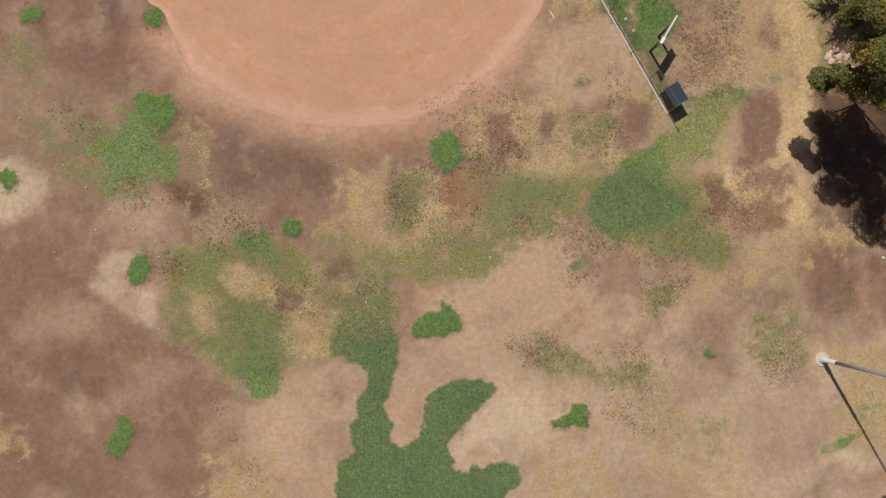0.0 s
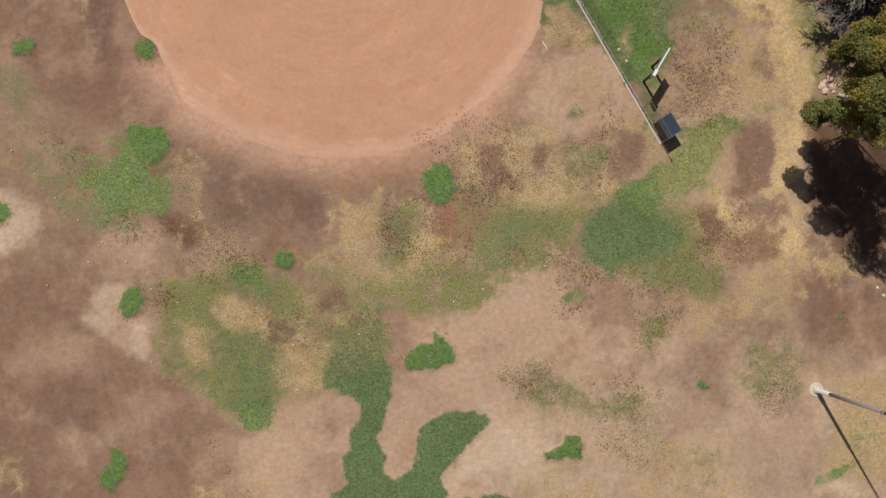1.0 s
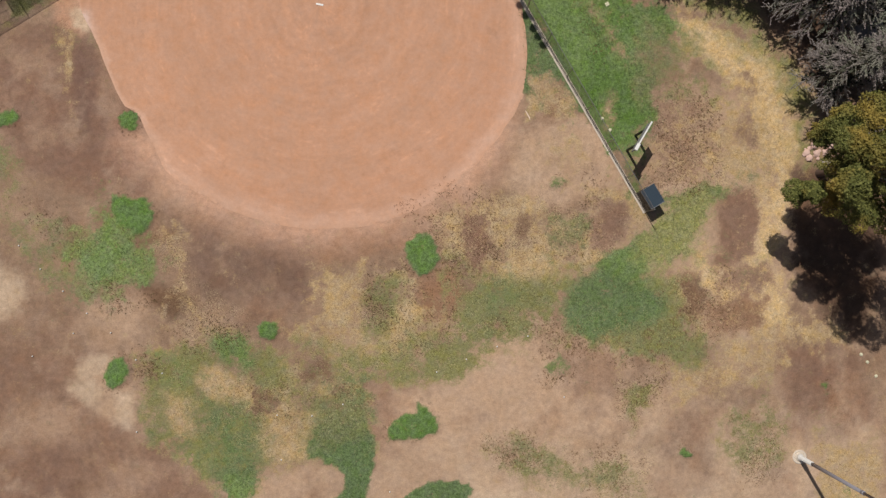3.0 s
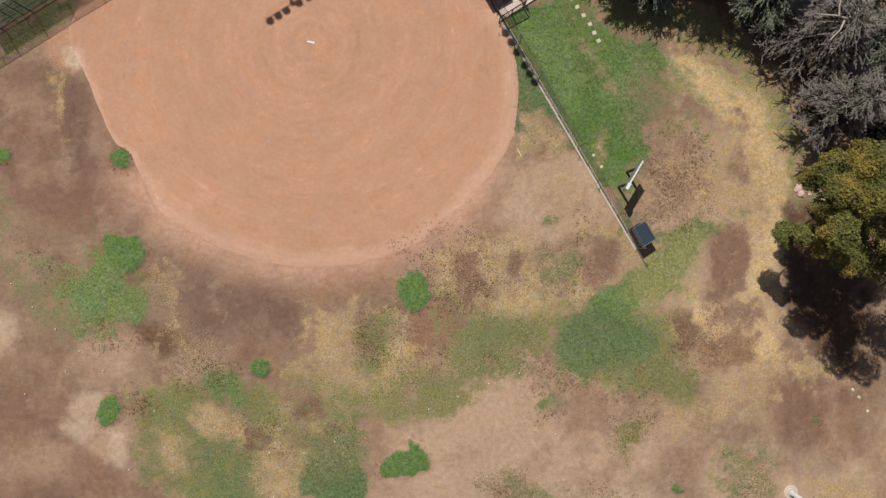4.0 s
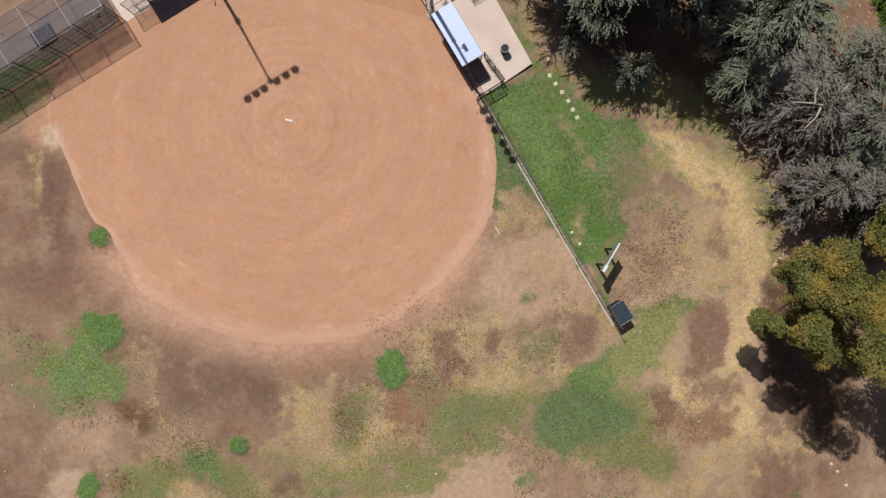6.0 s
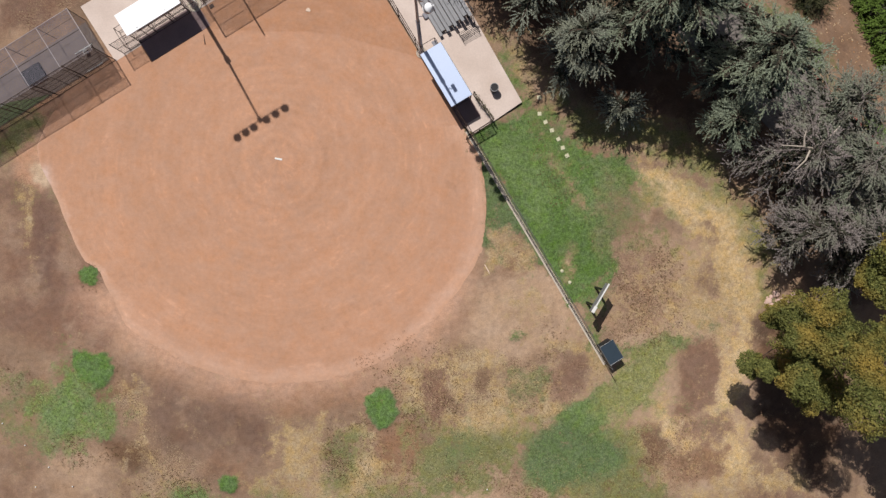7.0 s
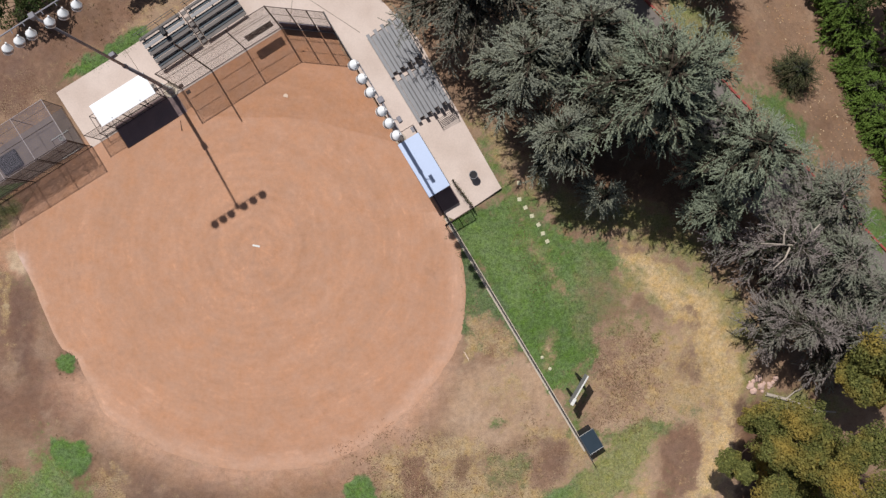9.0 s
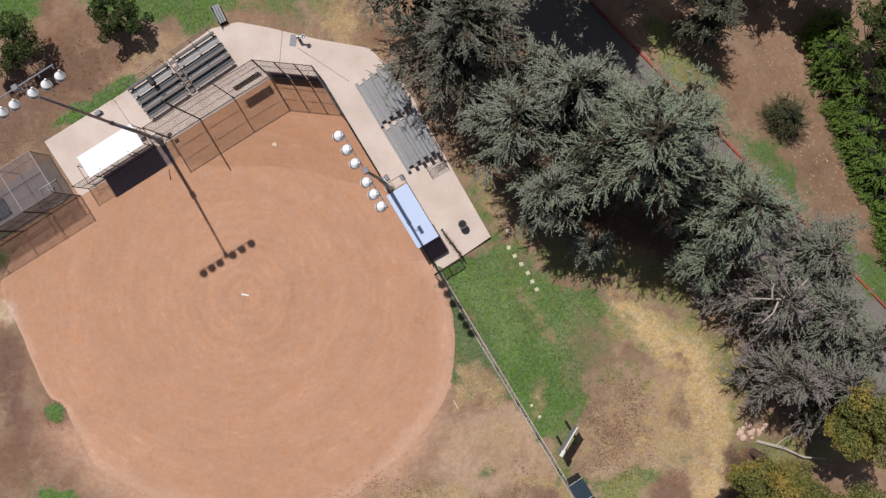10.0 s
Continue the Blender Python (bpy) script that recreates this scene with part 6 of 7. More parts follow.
for x, y in ((22.86, -9.38), (23.49, -10.32), (44.76, -29.15), (45.3, -29.8), (46.04, -31.0)):
    bm = bmesh.new()
    bmesh.ops.create_icosphere(bm, subdivisions=2, radius=0.15)
    for v in bm.verts:
        v.co *= 1 + 0.25 * noise.noise(v.co * 9 + Vector((x, y, 0)))
        v.co.z *= 0.7
    s = part("rock", bm, M_STONE)
    s.matrix_world = pose(x, y, gz(x, y) + 0.05)
    tagged(s, "small pale rock lying in the grass", "rock")
# gate and rails at the south end of the dugout
gate = base("gate", 15.2, 1.4, 0.03, 31.5, "dark steel gate frame standing at the apron corner", "gate")
for a, b in (((0, 0, 0), (0, 0, 1.5)), ((2.35, 0, 0), (2.35, 0, 1.5)), ((0, 0, 1.5), (2.35, 0, 1.5)), ((0, 0, 0.12), (2.35, 0, 0.12)), ((1.2, 0, 0.1), (1.2, 0, 1.5))):
    part("frame", tube(bmesh.new(), a, b, 0.04, seg=8), M_DARK, gate)
sheet("wire_mesh", (0, 0.02), (2.35, 0.02), 0.12, 1.5, M_LINK, gate)
chain_fence("side_fence", (17.35, 2.85), (15.82, 4.95), 1.25, 1.4, "low dark steel side fence by the dugout", 0.04, (0.0, 1.0))
plate = part("home_plate", prism(bmesh.new(), [(-0.18, 0.08), (-0.18, -0.1), (0, -0.24), (0.18, -0.1), (0.18, 0.08)], 0, 0.02), M_PLATE)
plate.matrix_world = pose(2.57, 11.93, 0.022, 0, 0, 168)
tagged(plate, "dusty white five-sided home plate in the clay", "home plate")
rub = part("pitching_plate", box(bmesh.new(), -0.3, 0.3, -0.075, 0.075, 0, 0.03, 0.01), M_WHITE)
rub.matrix_world = pose(0, 0, 0.062, 0, 0, -12)
tagged(rub, "white rubber pitching plate on the low mound", "pitching plate")
foulmark = part("chalk_mark", prism(bmesh.new(), [(-0.04, -0.45), (0.05, -0.2), (0.04, 0.35), (-0.03, 0.5)], 0, 0.012), M_PLATE)
foulmark.matrix_world = pose(16.75, -9.15, gz(16.75, -9.15) + 0.03, 0, 0, 28)
tagged(foulmark, "worn white chalk mark at the clay edge", "chalk mark")
vent = base("utility_lid", 12.75, 9.15, 0.03, rb, "small square metal utility lid in the concrete", "utility lid")
part("lid", box(bmesh.new(), -0.22, 0.22, -0.2, 0.2, 0, 0.05, 0.01), M_POLE, vent)
for x, y in ((-5.21, 12.39), (-5.77, 12.89)):
    v_ = base("utility_lid", x, y, 0.03, lt, "small dark square metal utility lid beside the fence", "utility lid")
    part("lid", box(bmesh.new(), -0.18, 0.18, -0.15, 0.15, 0, 0.04, 0.01), M_DARK, v_)
cart = base("steel_bench", -1.5, 22.3, gz(-1.5, 22.3), 115, "steel park bench standing on the lawn", "bench")
for yy in (-0.2, 0.0, 0.2):
    part("slat", box(bmesh.new(), -0.75, 0.75, yy - 0.08, yy + 0.08, 0.43, 0.47, 0.008), M_ALU, cart)
part("slat", box(bmesh.new(), -0.75, 0.75, 0.36, 0.40, 0.55, 0.85, 0.008), M_ALU, cart)
for xx in (-0.6, 0.6):
    part("leg", box(bmesh.new(), xx - 0.04, xx + 0.04, -0.28, 0.4, 0, 0.43, 0.01), M_DARK, cart)
    part("back_post", box(bmesh.new(), xx - 0.04, xx + 0.04, 0.30, 0.36, 0.4, 0.85, 0.01), M_DARK, cart)
sign = base("drinking_fountain", 4.72, 20.3, 0.03, -8, "slim pale drinking fountain standing on the concrete apron", "drinking fountain")
part("pedestal", box(bmesh.new(), -0.1, 0.1, -0.1, 0.1, 0, 0.95, 0.03), M_STEEL, sign)
part("basin", lathe(bmesh.new(), [(0.06, 0.86), (0.17, 0.93), (0.19, 0.98), (0.16, 0.98), (0.06, 0.92)], 16, Matrix.Translation((0.5, 0, 0))), M_STEEL, sign)
part("arm", box(bmesh.new(), 0.1, 0.4, -0.07, 0.07, 0.82, 0.92, 0.02), M_STEEL, sign)
part("pad", box(bmesh.new(), -0.72, -0.2, -0.62, 0.3, 0.0, 0.02, 0.006), M_POLE, sign, "grey steel access plate")
# scraps of litter in rows over the dry grass
for x, y in ((-26.2, -17.3), (-24.4, -19.2), (-22.7, -21.1), (-20.9, -22.9), (-19.0, -24.7), (-20.1, -26.3), (-17.1, -26.3), (-23.4, -28.1), (-15.1, -28.5), (-15.1, -34.3),
             (-3.5, -36.7), (-1.0, -33.2), (9.1, -29.8), (11.5, -28.8), (14.0, -27.8), (16.5, -27.0), (19.4, -32.0), (-3.8, -33.1), (-13.0, -29.6), (5.2, -39.4), (1.5, -32.3)):
    bm = bmesh.new()
    bmesh.ops.create_icosphere(bm, subdivisions=2, radius=0.06)
    s = part("ball", bm, M_WHITE, None, "", True)
    s.matrix_world = pose(x, y, gz(x, y) + 0.07)
    tagged(s, "small white practice ball lying in dry grass", "ball", "practice balls")


# ---- trees ----
def cards(name, centre, way, length, width, material, parent, rng, cross=True, flat=0.0):
    """Many small narrow leaves, each along its own way; flat turns their faces up."""
    n = len(centre)
    way = way / np.linalg.norm(way, axis=1, keepdims=True)
    side = rng.normal(size=(n, 3))
    side[:, 2] *= 1 - flat
    side -= (side * way).sum(1, keepdims=True) * way
    side /= np.linalg.norm(side, axis=1, keepdims=True) + 1e-9
    sets = [side, np.cross(way, side)] if cross else [side]
    verts, faces, start = [], [], 0
    for s in sets:
        a = centre - way * length[:, None] * 0.5
        b = centre + s * width[:, None] * 0.5
        c = centre + way * length[:, None] * 0.5
        d = centre - s * width[:, None] * 0.5
        verts.append(np.stack([a, b, c, d], 1).reshape(-1, 3))
        faces.append(start + np.arange(4 * n).reshape(n, 4))
        start += 4 * n
    return fast_mesh(name, np.concatenate(verts), np.concatenate(faces), material, parent)


def limb_mesh(bm, pts, r0, r1, seg=5):
    for k in range(len(pts) - 1):
        t0, t1 = k / (len(pts) - 1), (k + 1) / (len(pts) - 1)
        tube(bm, pts[k], pts[k + 1], r0 + (r1 - r0) * t0, r0 + (r1 - r0) * t1, seg, False)


def conifer(x, y, height, rad, seed, leaf, label, limbs=40, twigs=14, strings=7, low=0.2, droop=0.26, lean=(0, 0), bark=None, size=0.14, bare=0.0, inner=110, name="conifer_tree", kind_="tree", group_="park conifers", full=1.8, skirt=0):
    """A spreading cedar: tapered trunk, long uneven limbs, and hanging sprays of needles along every twig."""
    rng = np.random.default_rng(seed)
    e = base(name, x, y, gz(x, y), 0, label, kind_, group_)
    bark = bark or M_BARK
    bm = bmesh.new()
    tr = [Vector((lean[0] * t * t, lean[1] * t * t, -0.3 + (height + 0.2) * t)) for t in np.linspace(0, 1, 8)]
    limb_mesh(bm, tr, 0.03 * height, 0.04, 10)
    part("trunk", bm, bark, e, smooth=True)
    cs, ws, ls, inner_c, inner_w = [], [], [], [], []
    if kind_ == "tree":
        limbs = int(0.66 * limbs)
    for k in range(limbs + skirt):
        h = low + (0.98 - low) * (k + rng.random()) / limbs
        if k >= limbs:      # sparse lower limbs in the shade of the tiers above
            h = rng.uniform(0.2, low)
        az = k * 2.39996 + rng.normal() * 0.5
        reach_ = rad * (1.0 - (max(0.0, h - low) / (1 - low)) ** full * 0.8) * rng.uniform(0.55, 1.2)
        out = np.array([math.cos(az), math.sin(az), 0.0])
        side = np.array([-out[1], out[0], 0.0])
        rise = reach_ * (0.45 * h - 0.02) + rng.normal() * 0.3
        root = np.array([lean[0] * h * h, lean[1] * h * h, height * h])
        bend = rng.normal() * 0.16

        def at(s):
            return root + out * reach_ * s + side * bend * reach_ * s * s + np.array([0, 0, rise * s - droop * reach_ * s * s])

        bm = bmesh.new()
        limb_mesh(bm, [Vector(at(s)) for s in (0, 0.3, 0.6, 0.85, 1.0)], 0.02 + 0.008 * reach_, 0.01, 5)
        nt = max(6, int(twigs * (0.45 + 0.6 * reach_ / rad)))
        for j in range(nt):
            s = 0.06 + 0.94 * (j + rng.random()) / nt
            p0 = at(s)
            hand = 1 if j % 2 else -1
            d = out * rng.uniform(0.6, 1.2) + side * hand * rng.uniform(0.2, 0.9) + np.array([0, 0, rng.normal() * 0.12])
            ln = (0.34 * reach_ * (1.2 - s) + 0.55) * rng.uniform(0.6, 1.25)
            d /= np.linalg.norm(d)
            p1 = p0 + d * ln + np.array([0, 0, -0.22 * ln])
            limb_mesh(bm, [Vector(p0), Vector(p1)], 0.012 if bare else 0.02, 0.005, 3)
            if rng.random() < bare:
                continue
            across = np.cross(d, [0, 0, 1.0])
            for q in range(max(2, int(0.86 * strings * (0.45 + 0.55 * ln)))):
                t = rng.random() ** 0.7
                hang = d * rng.uniform(0.6, 1.2) + across * rng.normal() * 0.45 + np.array([0, 0, rng.normal() * 0.14 - 0.05])
                hang /= np.linalg.norm(hang)
                m_ = rng.uniform(0.35, 0.9)
                n = int(m_ / 0.042)
                u = np.arange(n) / n * m_
                c = p0 + (p1 - p0) * t + hang * u[:, None] + np.array([0, 0, -0.35]) * (u**2)[:, None] + rng.normal(size=(n, 3)) * 0.018
                cs.append(c), ws.append(hang + rng.normal(size=(n, 3)) * 0.55), ls.append(rng.uniform(0.6, 1.3, n) * size)
        part("limb", bm, bark, e)
        # inner needles along the limb, their dark colour standing in for crown shade
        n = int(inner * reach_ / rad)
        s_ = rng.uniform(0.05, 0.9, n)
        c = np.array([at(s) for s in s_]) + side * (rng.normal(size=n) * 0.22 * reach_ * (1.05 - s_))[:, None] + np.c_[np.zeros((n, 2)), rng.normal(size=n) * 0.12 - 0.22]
        inner_c.append(c), inner_w.append(out + rng.normal(size=(n, 3)) * 0.6)
    c, w, ln = np.concatenate(cs), np.concatenate(ws), np.concatenate(ls)
    cards("crown", c, w, ln, ln * 0.42, leaf, e, rng, False, 0.6)
    # shade between the sprays comes partly from this dark needle colour
    c, w = np.concatenate(inner_c), np.concatenate(inner_w)
    cards("inner_crown", c, w, np.full(len(c), 0.42), np.full(len(c), 0.22), L_INNERSHADE, e, rng, False, 0.5)
    return e


def broadleaf(name, x, y, height, rad, seed, leaf, label, clumps=46, leaves=240, size=0.24, low=0.35, group="", flat=0.45, squash=0.8, category="tree", lump=(0.2, 0.34), domed=False):
    """A rounded tree of many leaf clumps on forked limbs, with gaps between them."""
    rng = np.random.default_rng(seed)
    e = base(name, x, y, gz(x, y), 0, label, category, group)
    mid = height * (1 + low) / 2
    half = height * (1 - low) / 2
    bm = bmesh.new()
    limb_mesh(bm, [Vector((0, 0, -0.3)), Vector((0.1, 0.05, height * low * 0.6)), Vector((-0.1, 0.1, height * low)), Vector((0, 0, mid))], 0.022 * height + 0.03, 0.05, 9)
    part("trunk", bm, M_BARK, e, smooth=True)
    cs, ws, ls = [], [], []
    heads = []
    while domed is True and len(heads) < clumps and len(heads) < 400:
        # lumps stand apart over a dome, high and low
        best = None
        for _ in range(30):
            r = rad * rng.uniform(*lump)
            q, az = (rad - 0.6 * r) * math.sqrt(rng.random()), rng.random() * 2 * math.pi
            z = mid + half * 0.85 * math.sqrt(max(0, 1 - (q / rad) ** 2)) * rng.uniform(0.35, 1.0) - 0.4 * r
            cand = (np.array([q * math.cos(az), q * math.sin(az), z]), r)
            if all(np.hypot(*(cand[0] - h[0])[:2]) > 0.6 * (r + h[1]) for h in heads):
                best = cand
                break
        if best is None:
            break
        heads.append(best)
    if domed and domed is not True:
        heads = [(np.array(h[:3]), 0.88 * h[3]) for h in domed]
    for k in range(14 if domed is True else 0):
        q, az = rad * 0.75 * math.sqrt(rng.random()), k * 2.39996
        heads.append((np.array([q * math.cos(az), q * math.sin(az), mid - half * 0.25 * rng.random()]), rad * 0.32))
    for k in range(len(heads) if domed else clumps):
        el = math.asin(min(1, -0.3 + 1.3 * rng.random()))
        az = k * 2.39996 + rng.normal() * 0.4
        q = rng.uniform(0.5, 1.0)
        ctr = np.array([rad * q * math.cos(el) * math.cos(az), rad * q * math.cos(el) * math.sin(az), mid + half * q * math.sin(el) * 0.9])
        r = rad * rng.uniform(*lump)
        if domed:
            ctr, r = heads[k]
        bm = bmesh.new()
        limb_mesh(bm, [Vector((0, 0, height * low)), Vector(ctr * 0.5) + Vector((0, 0, height * low * 0.45)), Vector(ctr)], 0.006 * height, 0.015, 5)
        part("limb", bm, M_BARK, e)
        n = int(leaves * rng.uniform(0.7, 1.2))
        d = rng.normal(size=(n, 3))
        d /= np.linalg.norm(d, axis=1, keepdims=True)
        d[:, 2] = np.abs(d[:, 2]) * 1.05 - 0.3
        knob = 1 + 0.22 * np.sin(5 * d[:, :1] + k) * np.cos(6 * d[:, 1:2] - k)
        c = ctr + d * knob * r * rng.uniform(0.72, 1.03, (n, 1)) * np.array([1, 1, squash])
        cs.append(c), ws.append(np.cross(d, rng.normal(size=(n, 3))) + 0.35 * d), ls.append(rng.uniform(0.6, 1.3, n) * size)
    c, w, ln = np.concatenate(cs), np.concatenate(ws), np.concatenate(ls)
    cards("crown", c, w, ln, ln * 0.5, leaf, e, rng, False, flat)
    if domed:       # older leaves fill the lumps within
        c = np.concatenate([h + rng.normal(size=(420, 3)) * r * 0.28 for h, r in heads])
        cards("inner_crown", c, rng.normal(size=c.shape), np.full(len(c), 0.27), np.full(len(c), 0.17), leaf, e, rng, False, 0.5)
    return e


CED = "broad blue-grey cedar with drooping needle sprays"
CEDO = "broad olive-grey cedar with drooping needle sprays"
DRYC = "half-dead grey-brown cedar with bare twigs"
SAGEC = "half-dead grey-green cedar with bare mauve twigs"
GREENC = "broad grey-green cedar with drooping needle sprays"
conifer(17.5, 18.6, 13.5, 5.2, 1, L_CEDARGREY, CEDO, 46, 15, 8, low=0.5, full=1.6, inner=180, skirt=9)
conifer(20.8, 12.2, 12.8, 3.6, 2, L_CEDAR, CED, 40, 15, 8, low=0.6, full=1.6, inner=220, skirt=2)
conifer(23.2, 7.5, 10.8, 2.3, 3, L_CEDAR, CED, 26, 13, low=0.68, full=1.6, inner=220, skirt=5)
conifer(28.7, 10.2, 17.8, 4.9, 4, L_CEDARGREEN, GREENC, 46, 15, 8, low=0.6, full=1.6, inner=240, skirt=6)
conifer(24.6, 13.8, 14.5, 4.1, 5, L_CEDAR, CED, 40, 15, 8, low=0.55, full=1.6, inner=220, skirt=5)
conifer(26.9, 10.9, 13.0, 2.8, 12, L_CEDARDARK, CEDO, 24, low=0.6, full=1.6, inner=200, skirt=4)
conifer(32.6, 11.9, 13.5, 3.4, 19, L_CEDARGREEN, GREENC, 30, low=0.5, full=1.6, inner=200, skirt=4)
conifer(36.5, 6.4, 13.2, 4.2, 6, L_CEDARGREEN, GREENC, 38, 15, 8, low=0.5, full=1.6, inner=220, skirt=6)
conifer(35.4, 2.1, 6.8, 2.0, 7, L_CEDARGREEN, GREENC, 20, low=0.5)
half_dead = conifer(40.2, -0.5, 9.8, 3.8, 8, L_BARE, DRYC, 40, 20, 6, low=0.35, bare=0.5, bark=M_TWIG, full=2.6, inner=60)
for limb in (((0.0, 0.0, 8.3), (-1.2, 0.1, 8.9), (-2.7, 0.2, 9.0)), ((-0.3, 0.0, 8.4), (-0.9, -0.9, 8.8), (-1.6, -1.6, 8.6)), ((0.0, 0.1, 8.4), (0.9, 0.9, 9.0), (1.5, 1.5, 9.0)), ((-1.0, 0.1, 8.85), (-1.1, 0.7, 9.1), (-1.0, 1.2, 9.2))):
    bm = bmesh.new()
    limb_mesh(bm, [Vector(v) for v in limb], 0.085, 0.03, 6)
    part("dead_limb", bm, M_DEADWOOD, half_dead, "bleached bare limb")
conifer(43.3, 2.9, 10.0, 4.0, 20, L_SAGE, SAGEC, 40, 15, 7, bare=0.12, bark=M_TWIG, low=0.4, inner=60)
conifer(44.4, -1.4, 10.0, 3.9, 15, L_SAGE, SAGEC, 40, 15, 7, bare=0.12, bark=M_TWIG, low=0.4, inner=60)
conifer(41.1, -6.3, 10.3, 3.3, 9, L_DRY, DRYC, 32, 15, 8, bare=0.08, bark=M_PALEBARK)
conifer(45.0, -7.2, 10.0, 3.8, 14, L_DRY, DRYC, 34, 14, 7, bare=0.08, bark=M_PALEBARK)
conifer(47.5, -4.0, 9.0, 3.3, 25, L_SAGE, SAGEC, 34, 13, 7, bare=0.12, bark=M_TWIG, low=0.4, inner=60)
conifer(27.3, 3.4, 4.6, 1.4, 10, L_CEDAR, "small low blue-grey cedar at the lawn edge", 18, 9, 7)
conifer(37.2, 21.6, 8.5, 2.6, 11, L_CEDARDARK, "dark cedar standing beyond the park road", 36, 13, inner=180)
conifer(22.4, 27.0, 16.0, 5.2, 16, L_CEDARDARK, "dark cedar shading the park road", 34, 12, 5, low=0.4, inner=330)
conifer(14.6, 22.6, 13.0, 4.8, 17, L_CEDARGREY, CEDO, 40, 14, 7, low=0.5, inner=180, skirt=6)
conifer(27.2, 26.0, 16.0, 4.4, 18, L_CEDARDARK, "dark cedar shading the park road", 40, 11, 4, low=0.35, inner=420, size=0.18)
conifer(32.4, 26.6, 14.0, 4.4, 22, L_CEDARDARK, "dark cedar shading the park road", 40, 11, 4, low=0.35, inner=420, size=0.18)
conifer(41.2, 28.6, 13.0, 4.2, 23, L_CEDARDARK, "dark cedar standing on the bank", 38, 11, 4, size=0.18, inner=330)
GUM = "rounded gum tree with yellow-green leaf clumps"
# heads of the great gum: place from the foot, height, spread
GUM_HEADS = [(-4.7, 2.0, 13.0, 1.6), (-3.5, 2.3, 15.0, 1.7), (-5.3, 0.5, 15.2, 1.3), (-5.4, -2.2, 15.1, 1.5), (-5.9, -2.2, 8.4, 1.1), (-3.5, -0.1, 15.2, 1.4), (-2.5, -0.6, 17.1, 1.6), (-3.2, -3.3, 18.9, 1.8), (-0.2, 0.4, 15.2, 1.4),
             (-2.4, -1.9, 18.2, 1.3), (0.1, -1.4, 17.9, 1.8), (-0.9, -4.1, 18.9, 1.8), (-5.3, 1.6, 11.3, 1.1), (1.0, 0.8, 15.0, 1.6), (1.8, -3.0, 17.0, 1.7), (-2.7, -1.7, 11.0, 1.6), (-0.9, 0.3, 12.2, 1.4), (-5.5, -2.3, 10.4, 0.9),
             (-3.2, -2.6, 8.6, 1.7), (-1.1, -2.9, 9.6, 1.9), (1.0, -1.6, 10.2, 1.9), (-1.6, 0.6, 9.6, 1.6), (-3.9, -0.4, 10.6, 1.5), (-0.4, -4.4, 11.0, 1.7), (-3.0, -4.0, 11.6, 1.5)]
broadleaf("gum_tree", 41.3, -13.9, 15.5, 6.0, 21, L_EUC, GUM, 40, 3100, 0.155, 0.3, flat=0.6, domed=GUM_HEADS)
broadleaf("gum_tree", 46.4, -9.8, 12.0, 3.0, 22, L_EUC, GUM, 40, 1800, 0.22, 0.4, lump=(0.45, 0.6), flat=0.6, domed=True)
broadleaf("gum_tree", 49.5, -20.0, 15.0, 5.0, 23, L_EUC, GUM, 40, 1500, 0.22, 0.4, lump=(0.24, 0.38), flat=0.6, domed=True)
broadleaf("small_tree", -9.2, 21.9, 3.4, 2.0, 24, L_DEEP, "small dark green tree on the brown field", 26, 420, 0.16, 0.2)
broadleaf("small_tree", -17.6, 19.6, 3.6, 2.5, 25, L_DEEP, "small dark green tree on the brown field", 28, 420, 0.18, 0.2)
conifer(45.0, 13.9, 2.9, 1.9, 26, L_SHRUB, "dusty olive bush on the bare bank", 46, 8, 5, 0.04, 0.1, size=0.1, inner=70, name="bush", kind_="bush", group_="", bark=M_HEDGE)
for k in range(12):
    t = k / 11
    x, y = 50.1 + 5.2 * t + 0.4 * math.sin(5 * k), 22.0 - 20.0 * t
    conifer(x, y, 3.7 + 0.5 * math.sin(3 * k), 1.8, 40 + k, L_GREEN, "bright green feathery hedge shrub lining the bank", 22, 9, 5, 0.06, 0.35, size=0.17, inner=60, name="hedge_shrub", kind_="shrub", group_="bank hedge", bark=M_HEDGE)
for k, (x, y, h, r) in enumerate(((52.9, 20.5, 8.0, 2.9), (54.8, 16.6, 7.5, 2.8), (56.6, 12.0, 7.5, 3.0), (57.6, 7.4, 7.0, 2.6))):
    broadleaf("bank_tree", x, y, h, r, 60 + k, L_DEEP, "dark green tree behind the hedge", 44, 330, 0.23, group="trees behind the hedge", lump=(0.16, 0.3))
for k, (x, y, h, r) in enumerate(((47.6, 27.6, 10.0, 3.6),)):
    broadleaf("bank_tree", x, y, h, r, 70 + k, L_DEEP, "dark green tree on the bank", 44, 300, 0.42, group="trees behind the hedge", lump=(0.16, 0.3))

# fallen leaves drifted below the hedge
fl = np.random.default_rng(33)
fa = fl.random(260)
fx = 46.8 + 5.6 * fa - np.abs(fl.normal(size=260)) * 2.2
fy = 22.0 - 17.0 * fa + fl.normal(size=260) * 0.9
fz = np.array([gz(a, b) for a, b in zip(fx, fy)])
fallen = cards("fallen_leaves", np.c_[fx, fy, fz + 0.03], np.c_[fl.normal(size=(260, 2)), fl.normal(size=260) * 0.15], fl.uniform(0.07, 0.2, 260), fl.uniform(0.05, 0.12, 260), L_FALLEN, None, fl, False, 1.0)
tagged(fallen, "pale and orange fallen leaves strewn over bare earth", "leaves", kind="stuff")

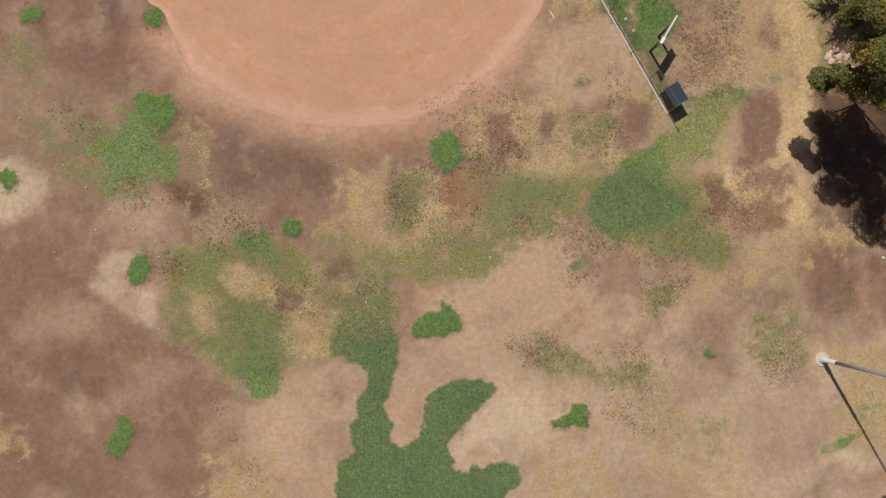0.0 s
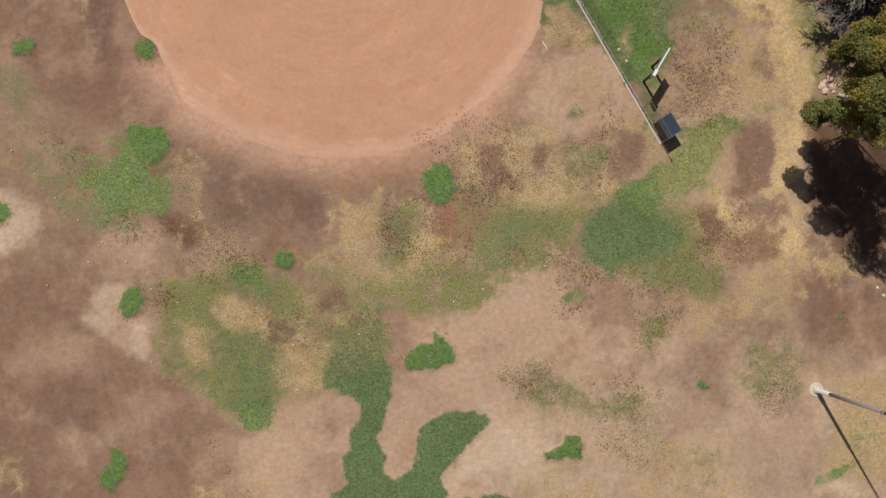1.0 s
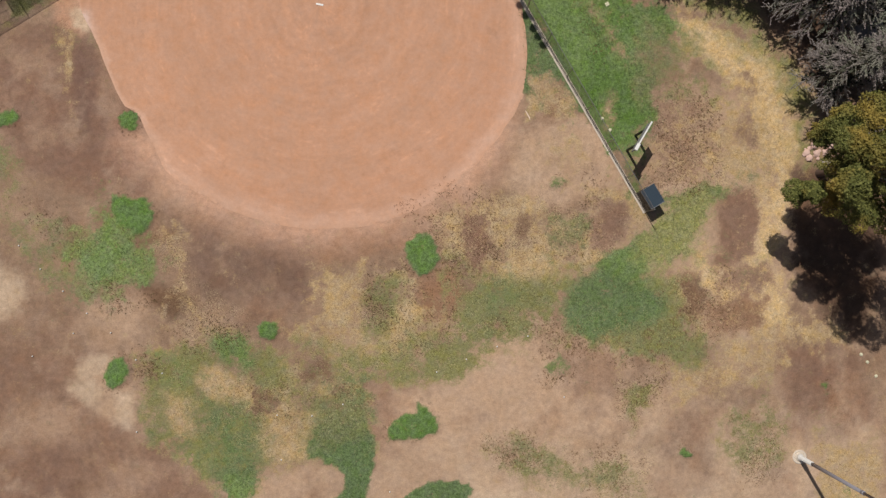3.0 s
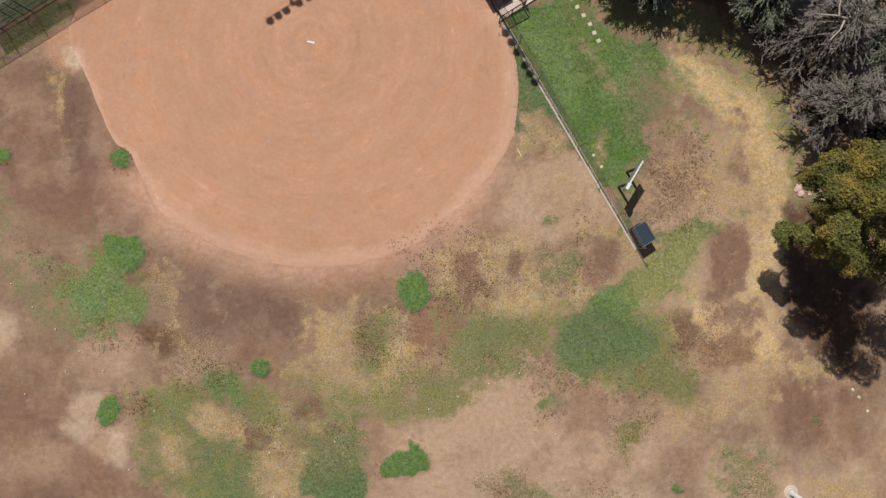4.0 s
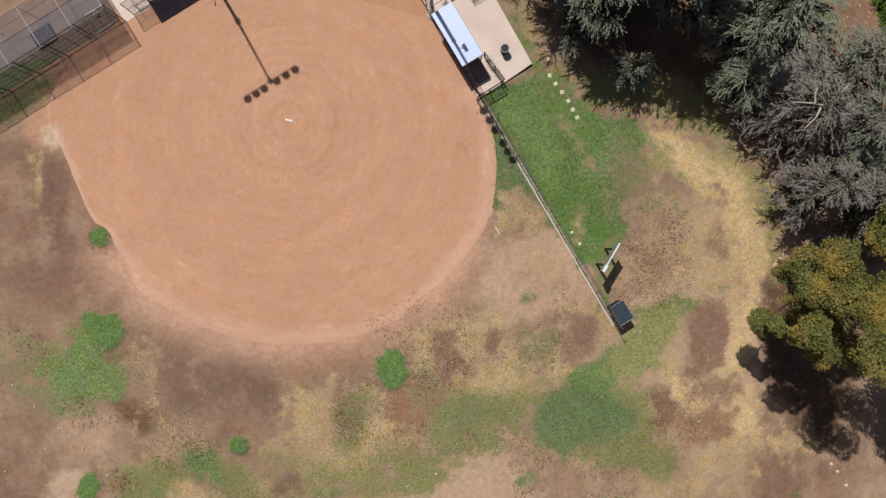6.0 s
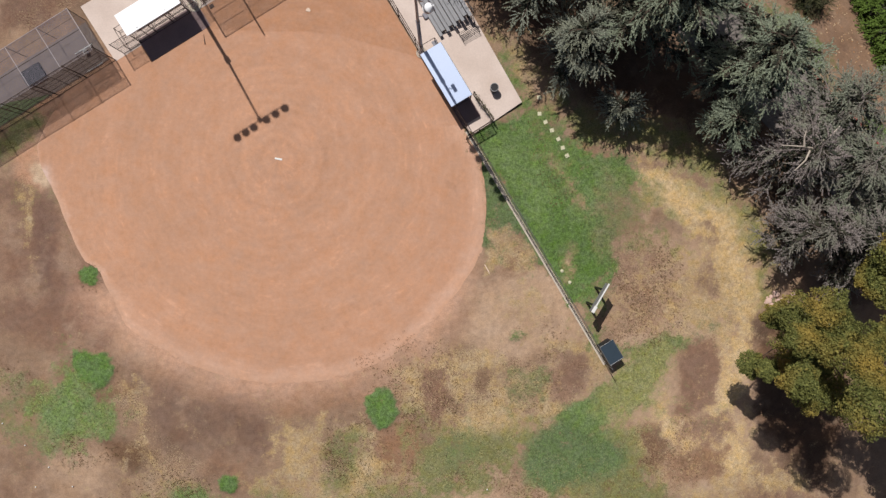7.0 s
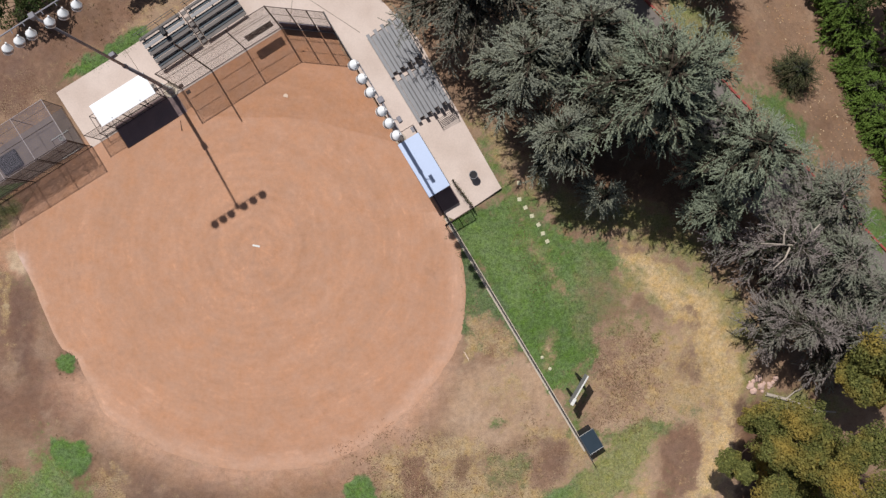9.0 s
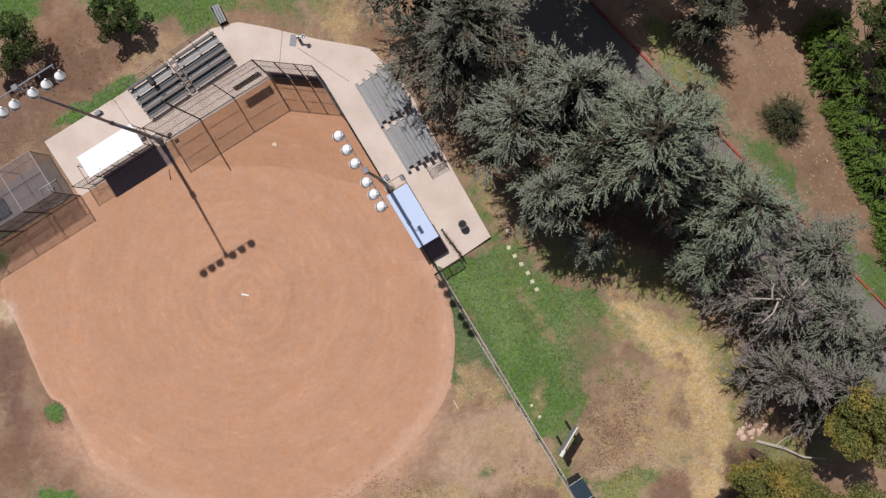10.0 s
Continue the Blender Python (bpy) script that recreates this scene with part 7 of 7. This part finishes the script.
vr = np.random.default_rng(8)
vt = vr.random(420)
vc = np.c_[17.35 - 1.53 * vt, 2.85 + 2.1 * vt, 0.3 + 1.0 * vr.random(420) ** 0.6] + vr.normal(size=(420, 3)) * 0.07
tagged(cards("vine", vc, vr.normal(size=(420, 3)), vr.uniform(0.06, 0.13, 420), np.full(420, 0.06), L_SHRUB, None, vr, False, 0.4), "thin dusty vine climbing the low side fence", "vine", kind="stuff")
# a fringe of dead stalks stands round the living clumps
fringe = []
for p in clumps:
    n = int(7 * np.hypot(*(p - np.roll(p, 1, 0)).T).sum())
    k, u = wr.integers(0, len(p), n), wr.random((n, 1))
    q = p[k] * u + p[(k + 1) % len(p)] * (1 - u)
    fringe.append(q + (q - p.mean(0)) * 0.12 * np.abs(wr.normal(size=(n, 1))))
tuft_field("dry_weeds", np.concatenate(weed_at + fringe), 0.04, 5, 0.06, 0.042, L_WEED, "dead brown weed tufts scattered over bare soil", np.random.default_rng(5))
gsel = np.nonzero((cover > 0.8) & inside)[0]
gr = np.random.default_rng(6)
gsel = gr.choice(gsel, min(len(gsel), 12000), replace=False)
tuft_field("grass", np.c_[GX[gsel], GY[gsel]] + gr.normal(size=(len(gsel), 2)) * 0.08, 0.07, 3, 0.06, 0.05, L_GRASS, "short green grass tufts in patches on dry ground", gr, 0.9)
tarp = part("tarp", box(bmesh.new(), -0.9, 0.9, -0.75, 0.75, 0.0, 0.25, 0.1), M_BOXSIDE)
tarp.matrix_world = pose(-19.6, 7.0, 0.02, 0, 0, lt)
tagged(tarp, "dark folded tarp lying on the cage matting", "tarp")
heap = random.Random(12)
for k in range(20):
    x, y = 41.0 + heap.gauss(0, 0.55), -12.3 + heap.gauss(0, 0.4)
    r = heap.uniform(0.09, 0.24) if k > 3 else heap.uniform(0.24, 0.34)
    bm = bmesh.new()
    bmesh.ops.create_icosphere(bm, subdivisions=2, radius=r)
    for v in bm.verts:
        v.co *= 1 + 0.3 * noise.noise(v.co * 6 + Vector((x, y, 0)))
        v.co.z *= 0.6
    s = part("rock", bm, M_PINK)
    s.matrix_world = pose(x, y, gz(x, y) + 0.3 * r)
    tagged(s, "pale pinkish rock at the foot of the trees", "rock", "rocks under the trees")
log = base("fallen_branch", 41.49, -12.91, gz(41.49, -12.91), 0, "pale dead branch lying at the foot of the trees", "branch")
bm = bmesh.new()
limb_mesh(bm, [Vector(v) for v in ((0.00, 0.00, 0.12), (2.33, -0.64, 0.12), (3.97, -1.42, 0.12), (5.74, -1.59, 0.12))], 0.16, 0.06, 8)
part("stem", bm, M_DEADWOOD, log, smooth=True)
bm = bmesh.new()
limb_mesh(bm, [Vector((1.6, -0.45, 0.15)), Vector((2.3, 0.2, 0.3)), Vector((3.0, 0.5, 0.25))], 0.07, 0.02, 6)
part("side_branch", bm, M_DEADWOOD, log)
bat = part("bat", lathe(bmesh.new(), [(0.0, 0.0), (0.03, 0.005), (0.03, 0.025), (0.016, 0.05), (0.016, 0.3), (0.03, 0.55), (0.036, 0.75), (0.03, 0.8), (0.0, 0.81)], 12), M_BLACK, None, "", True)
bat.matrix_world = pose(-5.89, 10.10, 0.06, 0, 90, -82)
tagged(bat, "black bat lying on the clay by the dugout", "bat")
